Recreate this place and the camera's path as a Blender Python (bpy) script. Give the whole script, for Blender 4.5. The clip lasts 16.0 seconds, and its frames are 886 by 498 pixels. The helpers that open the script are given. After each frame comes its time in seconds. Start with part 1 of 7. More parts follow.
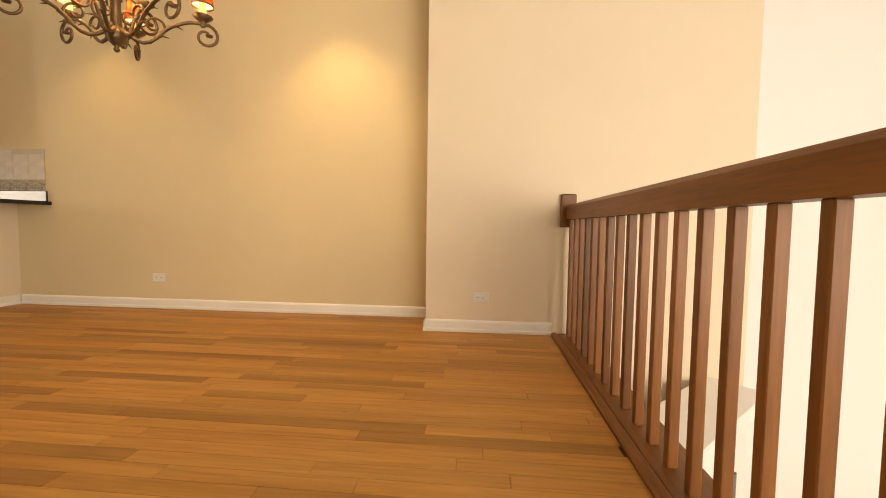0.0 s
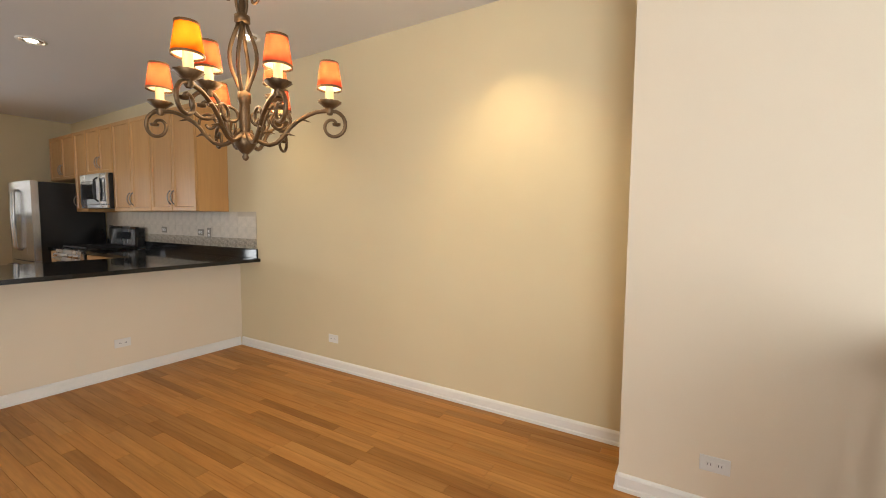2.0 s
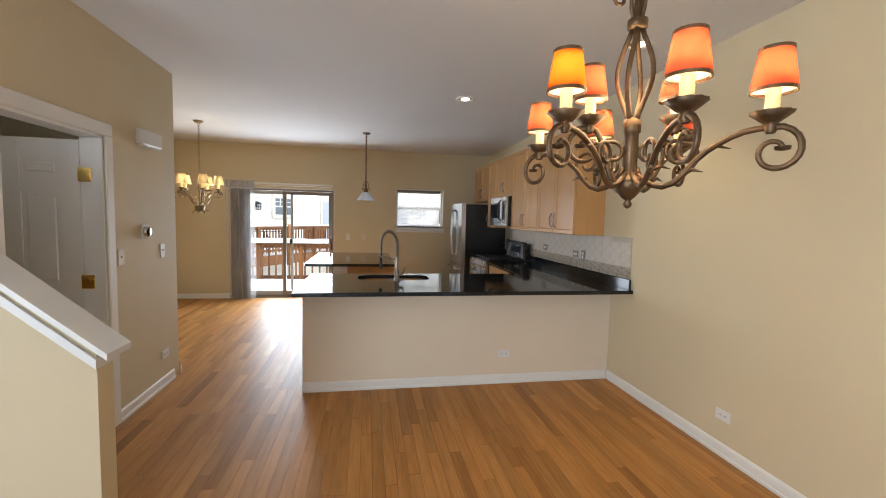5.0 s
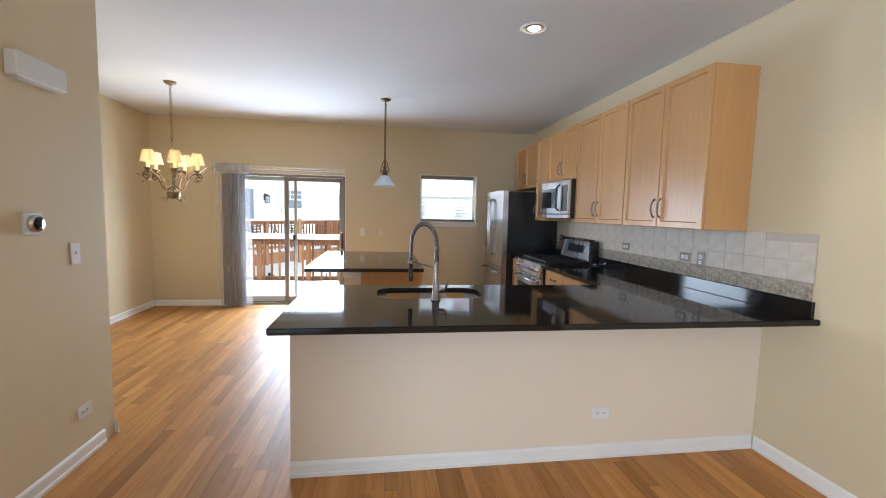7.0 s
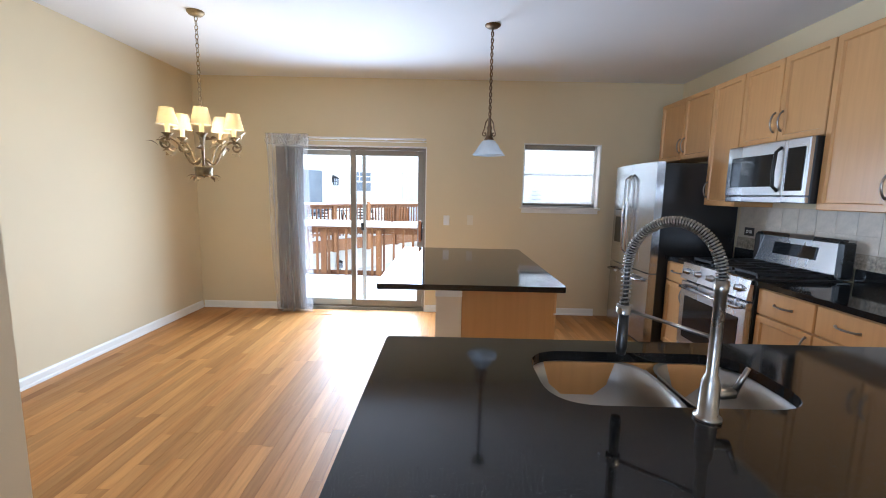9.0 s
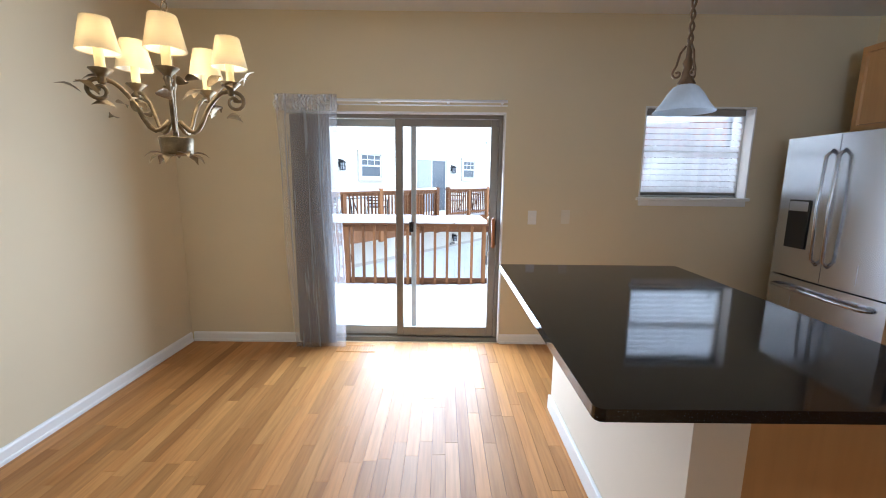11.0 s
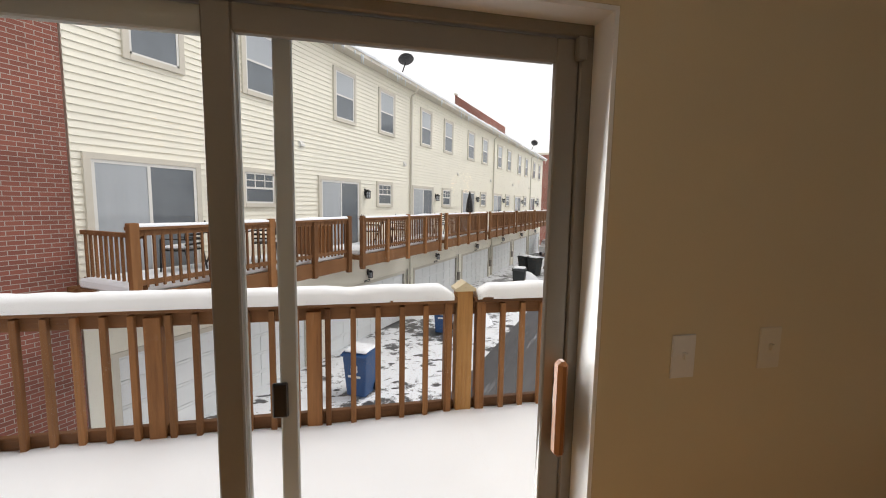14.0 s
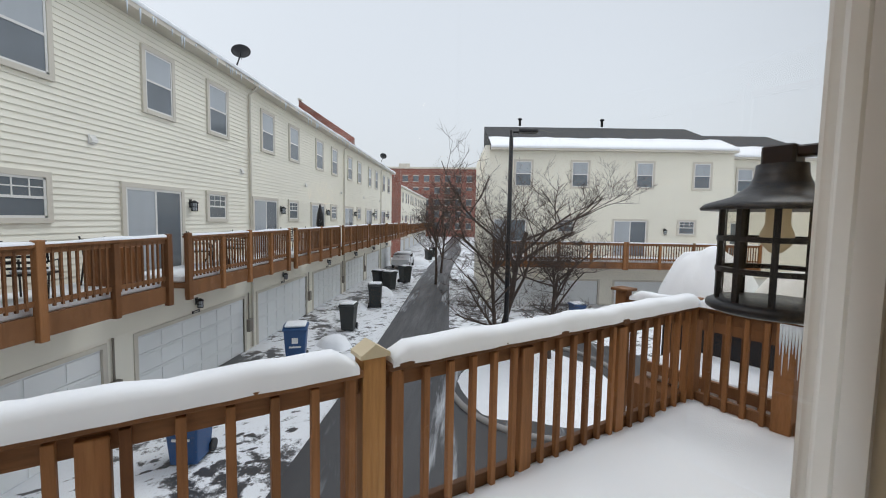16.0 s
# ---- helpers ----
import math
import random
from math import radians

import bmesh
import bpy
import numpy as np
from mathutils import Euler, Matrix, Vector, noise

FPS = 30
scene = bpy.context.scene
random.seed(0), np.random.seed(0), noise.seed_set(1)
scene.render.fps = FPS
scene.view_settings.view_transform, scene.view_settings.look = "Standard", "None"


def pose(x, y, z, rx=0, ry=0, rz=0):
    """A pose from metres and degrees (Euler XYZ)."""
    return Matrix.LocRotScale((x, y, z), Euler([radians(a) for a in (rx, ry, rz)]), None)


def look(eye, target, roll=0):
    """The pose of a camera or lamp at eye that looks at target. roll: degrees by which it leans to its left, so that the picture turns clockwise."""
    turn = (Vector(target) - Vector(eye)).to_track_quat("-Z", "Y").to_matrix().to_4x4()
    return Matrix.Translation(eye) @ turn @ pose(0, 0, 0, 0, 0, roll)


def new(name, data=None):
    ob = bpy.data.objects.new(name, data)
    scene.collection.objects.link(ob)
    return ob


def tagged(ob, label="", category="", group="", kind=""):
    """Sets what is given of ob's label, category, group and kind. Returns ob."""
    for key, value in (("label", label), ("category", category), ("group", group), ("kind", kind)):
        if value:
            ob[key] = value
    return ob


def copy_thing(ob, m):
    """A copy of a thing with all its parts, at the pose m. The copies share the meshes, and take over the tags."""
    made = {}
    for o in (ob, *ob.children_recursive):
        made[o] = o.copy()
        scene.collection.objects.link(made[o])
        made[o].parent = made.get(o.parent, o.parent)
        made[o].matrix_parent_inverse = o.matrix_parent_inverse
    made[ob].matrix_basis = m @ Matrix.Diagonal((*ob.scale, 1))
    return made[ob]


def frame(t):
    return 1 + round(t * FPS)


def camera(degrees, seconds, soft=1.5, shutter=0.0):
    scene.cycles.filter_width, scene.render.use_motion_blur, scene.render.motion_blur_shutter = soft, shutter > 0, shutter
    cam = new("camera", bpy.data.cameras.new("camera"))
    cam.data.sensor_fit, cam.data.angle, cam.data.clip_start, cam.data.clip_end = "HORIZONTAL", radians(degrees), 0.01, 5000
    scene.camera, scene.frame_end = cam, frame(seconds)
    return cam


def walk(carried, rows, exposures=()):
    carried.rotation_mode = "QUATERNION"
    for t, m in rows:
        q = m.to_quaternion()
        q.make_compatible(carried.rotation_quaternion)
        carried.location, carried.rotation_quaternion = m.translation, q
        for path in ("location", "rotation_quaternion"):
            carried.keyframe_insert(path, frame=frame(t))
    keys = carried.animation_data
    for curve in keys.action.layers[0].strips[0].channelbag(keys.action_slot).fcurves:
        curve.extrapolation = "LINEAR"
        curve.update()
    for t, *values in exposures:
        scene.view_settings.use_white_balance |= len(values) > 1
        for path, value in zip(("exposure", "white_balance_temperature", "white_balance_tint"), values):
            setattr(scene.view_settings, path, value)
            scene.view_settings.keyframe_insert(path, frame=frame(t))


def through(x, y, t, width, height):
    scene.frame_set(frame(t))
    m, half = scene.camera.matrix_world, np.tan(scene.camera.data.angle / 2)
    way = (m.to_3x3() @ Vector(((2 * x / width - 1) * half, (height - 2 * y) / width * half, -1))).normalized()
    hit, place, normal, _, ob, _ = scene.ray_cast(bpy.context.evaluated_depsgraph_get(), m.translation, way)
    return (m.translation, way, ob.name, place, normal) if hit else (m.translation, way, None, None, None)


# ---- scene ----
cam = camera(93.6, 16.0, soft=1.0)
PATH = [
    (0, (4.085, -3.327, 0.745), (3.902, -1.338, 0.633), 0.8),
    (0.5, (4.099, -3.142, 0.942), (3.777, -1.171, 0.841), 1.1),
    (1, (4.05, -2.975, 1.097), (3.528, -1.047, 0.994), 0.9),
    (1.5, (3.985, -2.813, 1.228), (3.287, -0.942, 1.116), 0.1),
    (2, (3.977, -2.534, 1.303), (2.937, -0.831, 1.162), 0.5),
    (2.5, (3.907, -2.376, 1.389), (2.506, -0.956, 1.24), 1.3),
    (3, (3.764, -2.277, 1.424), (2.104, -1.17, 1.293), 1.5),
    (3.5, (3.679, -2.258, 1.481), (1.859, -1.439, 1.348), 1.6),
    (4, (3.659, -2.26, 1.501), (1.747, -1.684, 1.379), 1.4),
    (4.5, (3.656, -2.269, 1.503), (1.704, -1.85, 1.38), 1.4),
    (7, (2.214, -2.339, 1.433), (0.243, -2.048, 1.26), 1.4),
    (7.5, (1.794, -2.349, 1.436), (-0.178, -2.06, 1.264), 1.1),
    (8, (1.389, -2.359, 1.433), (-0.59, -2.139, 1.247), 1.8),
    (8.5, (1.016, -2.463, 1.437), (-0.965, -2.314, 1.209), 1.7),
    (9, (0.685, -2.634, 1.416), (-1.298, -2.649, 1.155), 1.2),
    (9.5, (0.377, -2.839, 1.397), (-1.591, -3.044, 1.106), 2.1),
    (12, (-1.596, -3.532, 1.445), (-3.561, -3.372, 1.107), 0.3),
    (12.5, (-2.03, -3.533, 1.437), (-3.995, -3.339, 1.121), 0.7),
    (13, (-2.474, -3.514, 1.434), (-4.436, -3.264, 1.139), 1.0),
    (13.5, (-2.917, -3.481, 1.468), (-4.875, -3.163, 1.212), 1.4),
    (14, (-3.323, -3.482, 1.498), (-5.265, -3.056, 1.282), 1.0),
    (14.5, (-3.685, -3.469, 1.514), (-5.595, -2.905, 1.327), 1.1),
    (15, (-3.978, -3.45, 1.53), (-5.836, -2.73, 1.361), 0.7),
    (15.5, (-4.186, -3.473, 1.541), (-5.971, -2.583, 1.387), 0.9),
    (16, (-4.272, -3.488, 1.541), (-5.943, -2.399, 1.397), 1.0),
]
EXPOSURES = [(0.0, 2.1, 10400, 17), (0.6, 1.98, 10000, 17), (1.5, 2.2, 7200, 11), (3.5, 1.8, 6500, 8), (4.5, 1.95, 6250, 8), (7.0, 2.5, 5500, 7), (9.0, 2.65, 5150, 7), (9.5, 2.5, 5050, 7), (12.0, 2.15, 5200, 8), (13.0, 1.85, 5500, 9), (13.5, 1.35, 6100, 10), (14.0, 0.9, 6900, 11), (14.5, 0.85, 7000, 11), (15.1, 0.68, 6700, 9), (15.5, 0.57, 6400, 8), (16.0, 0.42, 6250, 8)]
walk(cam, [(t, look(eye, target, roll)) for t, eye, target, roll in PATH], EXPOSURES)

# ---- world, sun, large lights ----
world = bpy.data.worlds.new("overcast_sky")
world.use_nodes = True
scene.world = world
wn, wl = world.node_tree.nodes, world.node_tree.links
sky = wn.new("ShaderNodeTexSky")
sky.sky_type, sky.sun_disc = "NISHITA", False
sky.sun_elevation, sky.sun_rotation = radians(38), radians(200)
sky.dust_density, sky.air_density = 6.0, 1.5
pale = wn.new("ShaderNodeHueSaturation")
pale.inputs["Saturation"].default_value = 0.45
wl.new(sky.outputs[0], pale.inputs["Color"])
cloud = wn.new("ShaderNodeMix")
cloud.data_type = "RGBA"
cloud.inputs[0].default_value = 0.72
cloud.inputs[7].default_value = (4.2, 4.32, 4.55, 1)
wl.new(pale.outputs[0], cloud.inputs[6])
wl.new(cloud.outputs[2], wn["Background"].inputs["Color"])
wn["Background"].inputs["Strength"].default_value = 0.15


def lamp(name, kind, m, power, color, **more):
    data = bpy.data.lights.new(name, kind)
    data.energy, data.color = power, color
    if kind == "AREA":
        data.shape, data.size, data.size_y = "RECTANGLE", more["size"], more["size_y"]
        data.spread = radians(more.get("spread", 180))
    elif kind == "SPOT":
        data.spot_size, data.spot_blend, data.shadow_soft_size = radians(more["spread"]), more["blend"], more["soft"]
    elif kind == "SUN":
        data.angle = radians(more["angle"])
    else:
        data.shadow_soft_size = more["soft"]
    ob = new(name, data)
    ob.matrix_world = m
    return ob


lamp("sun", "SUN", look((-10, 20, 30), (-8, 0, 0)), 0.65, (1.0, 0.99, 0.97), angle=25)
DAY, WARM = (0.86, 0.93, 1.0), (1.0, 0.74, 0.45)
lamp("slider_daylight", "AREA", look((-4.30, -3.52, 1.0), (0, -3.46, 0.6)), 19, DAY, size=1.2, size_y=1.8, spread=158)
lamp("living_daylight", "AREA", look((6.8, -6.95, 1.0), (4.6, -0.4, 1.0)), 56, DAY, size=3.0, size_y=2.4)

# ---- materials ----
MATS = {}


def node_mat(name):
    m = bpy.data.materials.new(name)
    m.use_nodes = True
    MATS[name] = m
    return m, m.node_tree.nodes, m.node_tree.links, m.node_tree.nodes["Principled BSDF"]


def mix_color(n, l, fac, a, b, blend="MIX"):
    k = n.new("ShaderNodeMix")
    k.data_type, k.blend_type = "RGBA", blend
    for sock, v in ((k.inputs[0], fac), (k.inputs[6], a), (k.inputs[7], b)):
        if isinstance(v, (int, float)):
            sock.default_value = v
        elif isinstance(v, (tuple, list)):
            sock.default_value = (*v[:3], 1)
        else:
            l.new(v, sock)
    return k.outputs[2]


def noise_tex(n, l, scale, stretch=(1, 1, 1), detail=4, rough=0.55, shift=None):
    co = n.new("ShaderNodeTexCoord")
    mp = n.new("ShaderNodeMapping")
    mp.inputs["Scale"].default_value = stretch
    l.new(co.outputs["Object"], mp.inputs["Vector"])
    if shift is not None:
        l.new(shift, mp.inputs["Location"])
    t = n.new("ShaderNodeTexNoise")
    t.inputs["Scale"].default_value, t.inputs["Detail"].default_value, t.inputs["Roughness"].default_value = scale, detail, rough
    l.new(mp.outputs[0], t.inputs["Vector"])
    return t.outputs["Fac"]


def ramp(n, l, fac, stops):
    r = n.new("ShaderNodeValToRGB")
    els = r.color_ramp.elements
    while len(els) < len(stops):
        els.new(0.5)
    for e, (p, c) in zip(els, stops):
        e.position, e.color = p, (*(c if isinstance(c, (tuple, list)) else (c, c, c)), 1)
    l.new(fac, r.inputs[0])
    return r.outputs[0]


def bump(n, l, bsdf, height, strength, distance=0.002):
    b = n.new("ShaderNodeBump")
    b.inputs["Strength"].default_value, b.inputs["Distance"].default_value = strength, distance
    l.new(height, b.inputs["Height"])
    l.new(b.outputs[0], bsdf.inputs["Normal"])


def surface(name, col, rough=0.5, metal=0.0, var=0.12, scale=1.5, fine=90, relief=0.15, stretch=(1, 1, 1), coat=0.0, spec=0.5):
    """Base colour varied at two scales, with varied gloss and fine relief."""
    m, n, l, b = node_mat(name)
    big, small = noise_tex(n, l, scale, stretch), noise_tex(n, l, fine, stretch)
    dark, light = tuple(c * (1 - var) for c in col), tuple(min(1, c * (1 + var)) for c in col)
    c1 = mix_color(n, l, ramp(n, l, big, [(0.3, 0.0), (0.7, 1.0)]), dark, light)
    g = ramp(n, l, small, [(0.3, 1 - var * 0.5), (0.7, 1.0)])
    l.new(mix_color(n, l, 1.0, c1, g, "MULTIPLY"), b.inputs["Base Color"])
    l.new(ramp(n, l, big, [(0.25, max(0.02, rough - 0.06)), (0.75, min(1, rough + 0.06))]), b.inputs["Roughness"])
    b.inputs["Metallic"].default_value = metal
    b.inputs["Coat Weight"].default_value = coat
    b.inputs["Specular IOR Level"].default_value = spec
    if relief:
        bump(n, l, b, small, relief)
    return m


def wood(name, dark, light, along="X", rough=0.35, scale=9, coat=0.0, random_by=None, spread=0.25, relief=0.12, fine=0.8):
    """Grain drawn out along one axis; random_by varies pieces by object or by mesh island."""
    m, n, l, b = node_mat(name)
    st = {"X": (0.07, 1, 1), "Y": (1, 0.07, 1), "Z": (1, 1, 0.07)}[along]
    shift = None
    rnd = None
    if random_by == "object":
        rnd = n.new("ShaderNodeObjectInfo").outputs["Random"]
    elif random_by == "island":
        rnd = n.new("ShaderNodeNewGeometry").outputs["Random Per Island"]
    if rnd is not None:
        mul = n.new("ShaderNodeMath")
        mul.operation = "MULTIPLY"
        mul.inputs[1].default_value = 37.0
        l.new(rnd, mul.inputs[0])
        shift = mul.outputs[0]
    g1 = noise_tex(n, l, scale, st, 5, 0.6, shift)
    g2 = noise_tex(n, l, scale * 9, st, 3, 0.5, shift)
    c = mix_color(n, l, ramp(n, l, g1, [(0.3, 0.0), (0.72, 1.0)]), dark, light)
    c = mix_color(n, l, 1.0, c, ramp(n, l, g2, [(0.3, fine), (0.6, 1.0)]), "MULTIPLY")
    if rnd is not None:
        tone = ramp(n, l, rnd, [(0.0, (1 - spread * 1.5, 1 - spread * 1.7, 1 - spread * 1.9)), (0.12, (1 - spread, 1 - spread, 1 - spread)), (0.55, (1.0, 1.0, 1.0)), (0.85, (1 + spread * 0.4,) * 3), (1.0, (1 + spread * 0.7, 1 + spread * 0.75, 1 + spread * 0.8))])
        c = mix_color(n, l, 1.0, c, tone, "MULTIPLY")
    l.new(c, b.inputs["Base Color"])
    l.new(ramp(n, l, g1, [(0.3, rough + 0.05), (0.7, max(0.05, rough - 0.04))]), b.inputs["Roughness"])
    b.inputs["Coat Weight"].default_value = coat
    b.inputs["Coat Roughness"].default_value = 0.25
    b.inputs["Specular IOR Level"].default_value = 0.28
    bump(n, l, b, g2, relief, 0.001)
    return m


def emitter(name, col, strength, base=(0.8, 0.8, 0.8)):
    m, n, l, b = node_mat(name)
    b.inputs["Base Color"].default_value = (*base, 1)
    b.inputs["Emission Color"].default_value = (*col, 1)
    b.inputs["Emission Strength"].default_value = 0.78 * strength
    return m


def clear_glass(name, tint=(1, 1, 1), gloss=0.06):
    """Thin pane: clear with a faint mirror gloss."""
    m = bpy.data.materials.new(name)
    m.use_nodes = True
    MATS[name] = m
    n, l = m.node_tree.nodes, m.node_tree.links
    n.remove(n["Principled BSDF"])
    tr, gl, mx = n.new("ShaderNodeBsdfTransparent"), n.new("ShaderNodeBsdfGlossy"), n.new("ShaderNodeMixShader")
    tr.inputs[0].default_value = (*tint, 1)
    gl.inputs["Roughness"].default_value = 0.02
    lw = n.new("ShaderNodeLayerWeight")
    lw.inputs[0].default_value = 0.5
    pw = n.new("ShaderNodeMath")
    pw.operation = "POWER"
    pw.inputs[1].default_value = 4.0
    l.new(lw.outputs["Facing"], pw.inputs[0])
    sc = n.new("ShaderNodeMath")
    sc.operation = "MULTIPLY_ADD"
    sc.inputs[1].default_value, sc.inputs[2].default_value = 0.3, gloss * 0.15
    l.new(pw.outputs[0], sc.inputs[0])
    l.new(sc.outputs[0], mx.inputs[0])
    l.new(tr.outputs[0], mx.inputs[1])
    l.new(gl.outputs[0], mx.inputs[2])
    l.new(mx.outputs[0], n["Material Output"].inputs[0])
    return m


def sheer(name, col, opacity, through=0.45):
    """Thin cloth: part see-through, part soft scatter on both sides."""
    m = bpy.data.materials.new(name)
    m.use_nodes = True
    MATS[name] = m
    n, l = m.node_tree.nodes, m.node_tree.links
    n.remove(n["Principled BSDF"])
    tr, df, tl = n.new("ShaderNodeBsdfTransparent"), n.new("ShaderNodeBsdfDiffuse"), n.new("ShaderNodeBsdfTranslucent")
    df.inputs[0].default_value = tl.inputs[0].default_value = (*col, 1)
    a, b = n.new("ShaderNodeMixShader"), n.new("ShaderNodeMixShader")
    a.inputs[0].default_value = through
    l.new(df.outputs[0], a.inputs[1])
    l.new(tl.outputs[0], a.inputs[2])
    weave = ramp(n, l, noise_tex(n, l, 30, (1, 1, 0.03)), [(0.3, opacity - min(0.05, 1 - opacity)), (0.7, opacity + min(0.05, 1 - opacity))])
    l.new(weave, b.inputs[0])
    l.new(tr.outputs[0], b.inputs[1])
    l.new(a.outputs[0], b.inputs[2])
    l.new(b.outputs[0], n["Material Output"].inputs[0])
    return m


def brick_mat(name):
    m, n, l, b = node_mat(name)
    co = n.new("ShaderNodeTexCoord")
    sep, com = n.new("ShaderNodeSeparateXYZ"), n.new("ShaderNodeCombineXYZ")
    add = n.new("ShaderNodeMath")
    l.new(co.outputs["Object"], sep.inputs[0])
    l.new(sep.outputs[0], add.inputs[0])
    l.new(sep.outputs[1], add.inputs[1])
    l.new(add.outputs[0], com.inputs[0])
    l.new(sep.outputs[2], com.inputs[1])
    t = n.new("ShaderNodeTexBrick")
    t.inputs["Scale"].default_value = 1.0
    for k, v in (("Color1", (0.30, 0.10, 0.07)), ("Color2", (0.22, 0.075, 0.055)), ("Mortar", (0.38, 0.34, 0.30))):
        t.inputs[k].default_value = (*v, 1)
    t.inputs["Mortar Size"].default_value, t.inputs["Brick Width"].default_value, t.inputs["Row Height"].default_value = 0.006, 0.215, 0.075
    l.new(com.outputs[0], t.inputs["Vector"])
    stain = ramp(n, l, noise_tex(n, l, 0.8), [(0.3, 0.8), (0.7, 1.1)])
    l.new(mix_color(n, l, 1.0, t.outputs[0], stain, "MULTIPLY"), b.inputs["Base Color"])
    b.inputs["Roughness"].default_value = 0.9
    return m


def granite(name):
    m, n, l, b = node_mat(name)
    f = noise_tex(n, l, 240, detail=2)
    g = noise_tex(n, l, 60, detail=3)
    c = mix_color(n, l, ramp(n, l, f, [(0.62, 0.0), (0.72, 1.0)]), (0.006, 0.006, 0.007), (0.11, 0.115, 0.11))
    c = mix_color(n, l, ramp(n, l, g, [(0.66, 0.0), (0.74, 0.6)]), c, (0.05, 0.052, 0.055))
    l.new(c, b.inputs["Base Color"])
    l.new(ramp(n, l, noise_tex(n, l, 3), [(0.3, 0.04), (0.7, 0.09)]), b.inputs["Roughness"])
    return m


def snowy_ground(name):
    """Trodden snow over wet asphalt."""
    m, n, l, b = node_mat(name)
    a = noise_tex(n, l, 0.35, detail=3)
    f = noise_tex(n, l, 2.2, detail=6, rough=0.7)
    s = n.new("ShaderNodeMath")
    s.operation = "MULTIPLY_ADD"
    s.inputs[1].default_value = 0.55
    l.new(a, s.inputs[0])
    half = n.new("ShaderNodeMath")
    half.operation = "MULTIPLY"
    half.inputs[1].default_value = 0.6
    l.new(f, half.inputs[0])
    l.new(half.outputs[0], s.inputs[2])
    k = ramp(n, l, s.outputs[0], [(0.50, 0.0), (0.545, 1.0)])
    prints = ramp(n, l, noise_tex(n, l, 4.5, (1, 0.5, 1), 3, 0.55), [(0.36, 0.0), (0.41, 1.0)])
    both = n.new("ShaderNodeMath")
    both.operation = "MULTIPLY"
    l.new(k, both.inputs[0])
    l.new(prints, both.inputs[1])
    k = both.outputs[0]
    g = noise_tex(n, l, 25)
    tar = mix_color(n, l, g, (0.03, 0.03, 0.032), (0.085, 0.085, 0.09))
    l.new(mix_color(n, l, k, tar, (0.82, 0.84, 0.87)), b.inputs["Base Color"])
    l.new(ramp(n, l, k, [(0.0, 0.35), (1.0, 0.8)]), b.inputs["Roughness"])
    bump(n, l, b, s.outputs[0], 0.6, 0.05)
    return m


def wet_road(name):
    m, n, l, b = node_mat(name)
    turn = n.new("ShaderNodeMapping")
    co = n.new("ShaderNodeTexCoord")
    turn.inputs["Rotation"].default_value = (0, 0, radians(-143.9))
    l.new(co.outputs["Object"], turn.inputs["Vector"])
    draw = n.new("ShaderNodeMapping")
    draw.inputs["Scale"].default_value = (0.10, 1.3, 1)
    l.new(turn.outputs[0], draw.inputs["Vector"])
    tracks = n.new("ShaderNodeTexNoise")
    tracks.inputs["Scale"].default_value, tracks.inputs["Detail"].default_value, tracks.inputs["Roughness"].default_value = 1.0, 6, 0.68
    l.new(draw.outputs[0], tracks.inputs["Vector"])
    st = tracks.outputs["Fac"]
    g = noise_tex(n, l, 40)
    tar = mix_color(n, l, g, (0.026, 0.027, 0.03), (0.075, 0.075, 0.08))
    k = ramp(n, l, st, [(0.56, 0.0), (0.66, 0.8)])
    l.new(mix_color(n, l, k, tar, (0.62, 0.64, 0.67)), b.inputs["Base Color"])
    l.new(ramp(n, l, st, [(0.3, 0.28), (0.7, 0.7)]), b.inputs["Roughness"])
    bump(n, l, b, g, 0.3, 0.01)
    return m


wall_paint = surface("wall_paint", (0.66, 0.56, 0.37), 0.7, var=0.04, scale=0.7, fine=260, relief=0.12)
# pale paint, its colour raised further for window light on the jog wall
pale_lit_paint = surface("pale_lit_wall_paint", (0.74, 0.64, 0.50), 0.7, var=0.03, scale=0.8, fine=260, relief=0.12)
white_wall = surface("white_wall_paint", (0.78, 0.78, 0.78), 0.7, var=0.03, scale=0.8, fine=260, relief=0.1)
ceiling_paint = surface("ceiling_paint", (0.72, 0.72, 0.73), 0.85, var=0.03, scale=0.6, fine=220, relief=0.15)
trim_paint = surface("white_trim_paint", (0.80, 0.79, 0.76), 0.4, var=0.03, scale=3, fine=150, relief=0.05)
door_paint = surface("white_door_paint", (0.74, 0.72, 0.68), 0.4, var=0.03, scale=3, fine=150, relief=0.05)
plank_wood = wood("oak_plank", (0.40, 0.172, 0.044), (0.55, 0.278, 0.084), "X", 0.46, 7, 0.0, "object", 0.21)
plank_wood_far = wood("oak_plank_joined", (0.40, 0.172, 0.044), (0.55, 0.278, 0.084), "X", 0.46, 7, 0.0, "island", 0.21)
joint_wood = surface("floor_joint", (0.10, 0.045, 0.018), 0.7)
rail_wood = wood("stained_rail_wood", (0.15, 0.053, 0.013), (0.26, 0.095, 0.026), "Z", 0.42, 14, 0.05, "object", 0.25)
rail_wood_y = wood("stained_rail_wood_long", (0.15, 0.053, 0.013), (0.25, 0.092, 0.026), "Y", 0.42, 14, 0.05)
maple = wood("maple_cabinet", (0.545, 0.30, 0.115), (0.595, 0.34, 0.137), "Z", 0.36, 5, 0.3, "object", 0.06, fine=0.93)
maple_flat = wood("maple_cabinet_side", (0.54, 0.295, 0.112), (0.585, 0.333, 0.133), "Z", 0.38, 4, 0.2, fine=0.93)
black_granite = granite("black_granite")
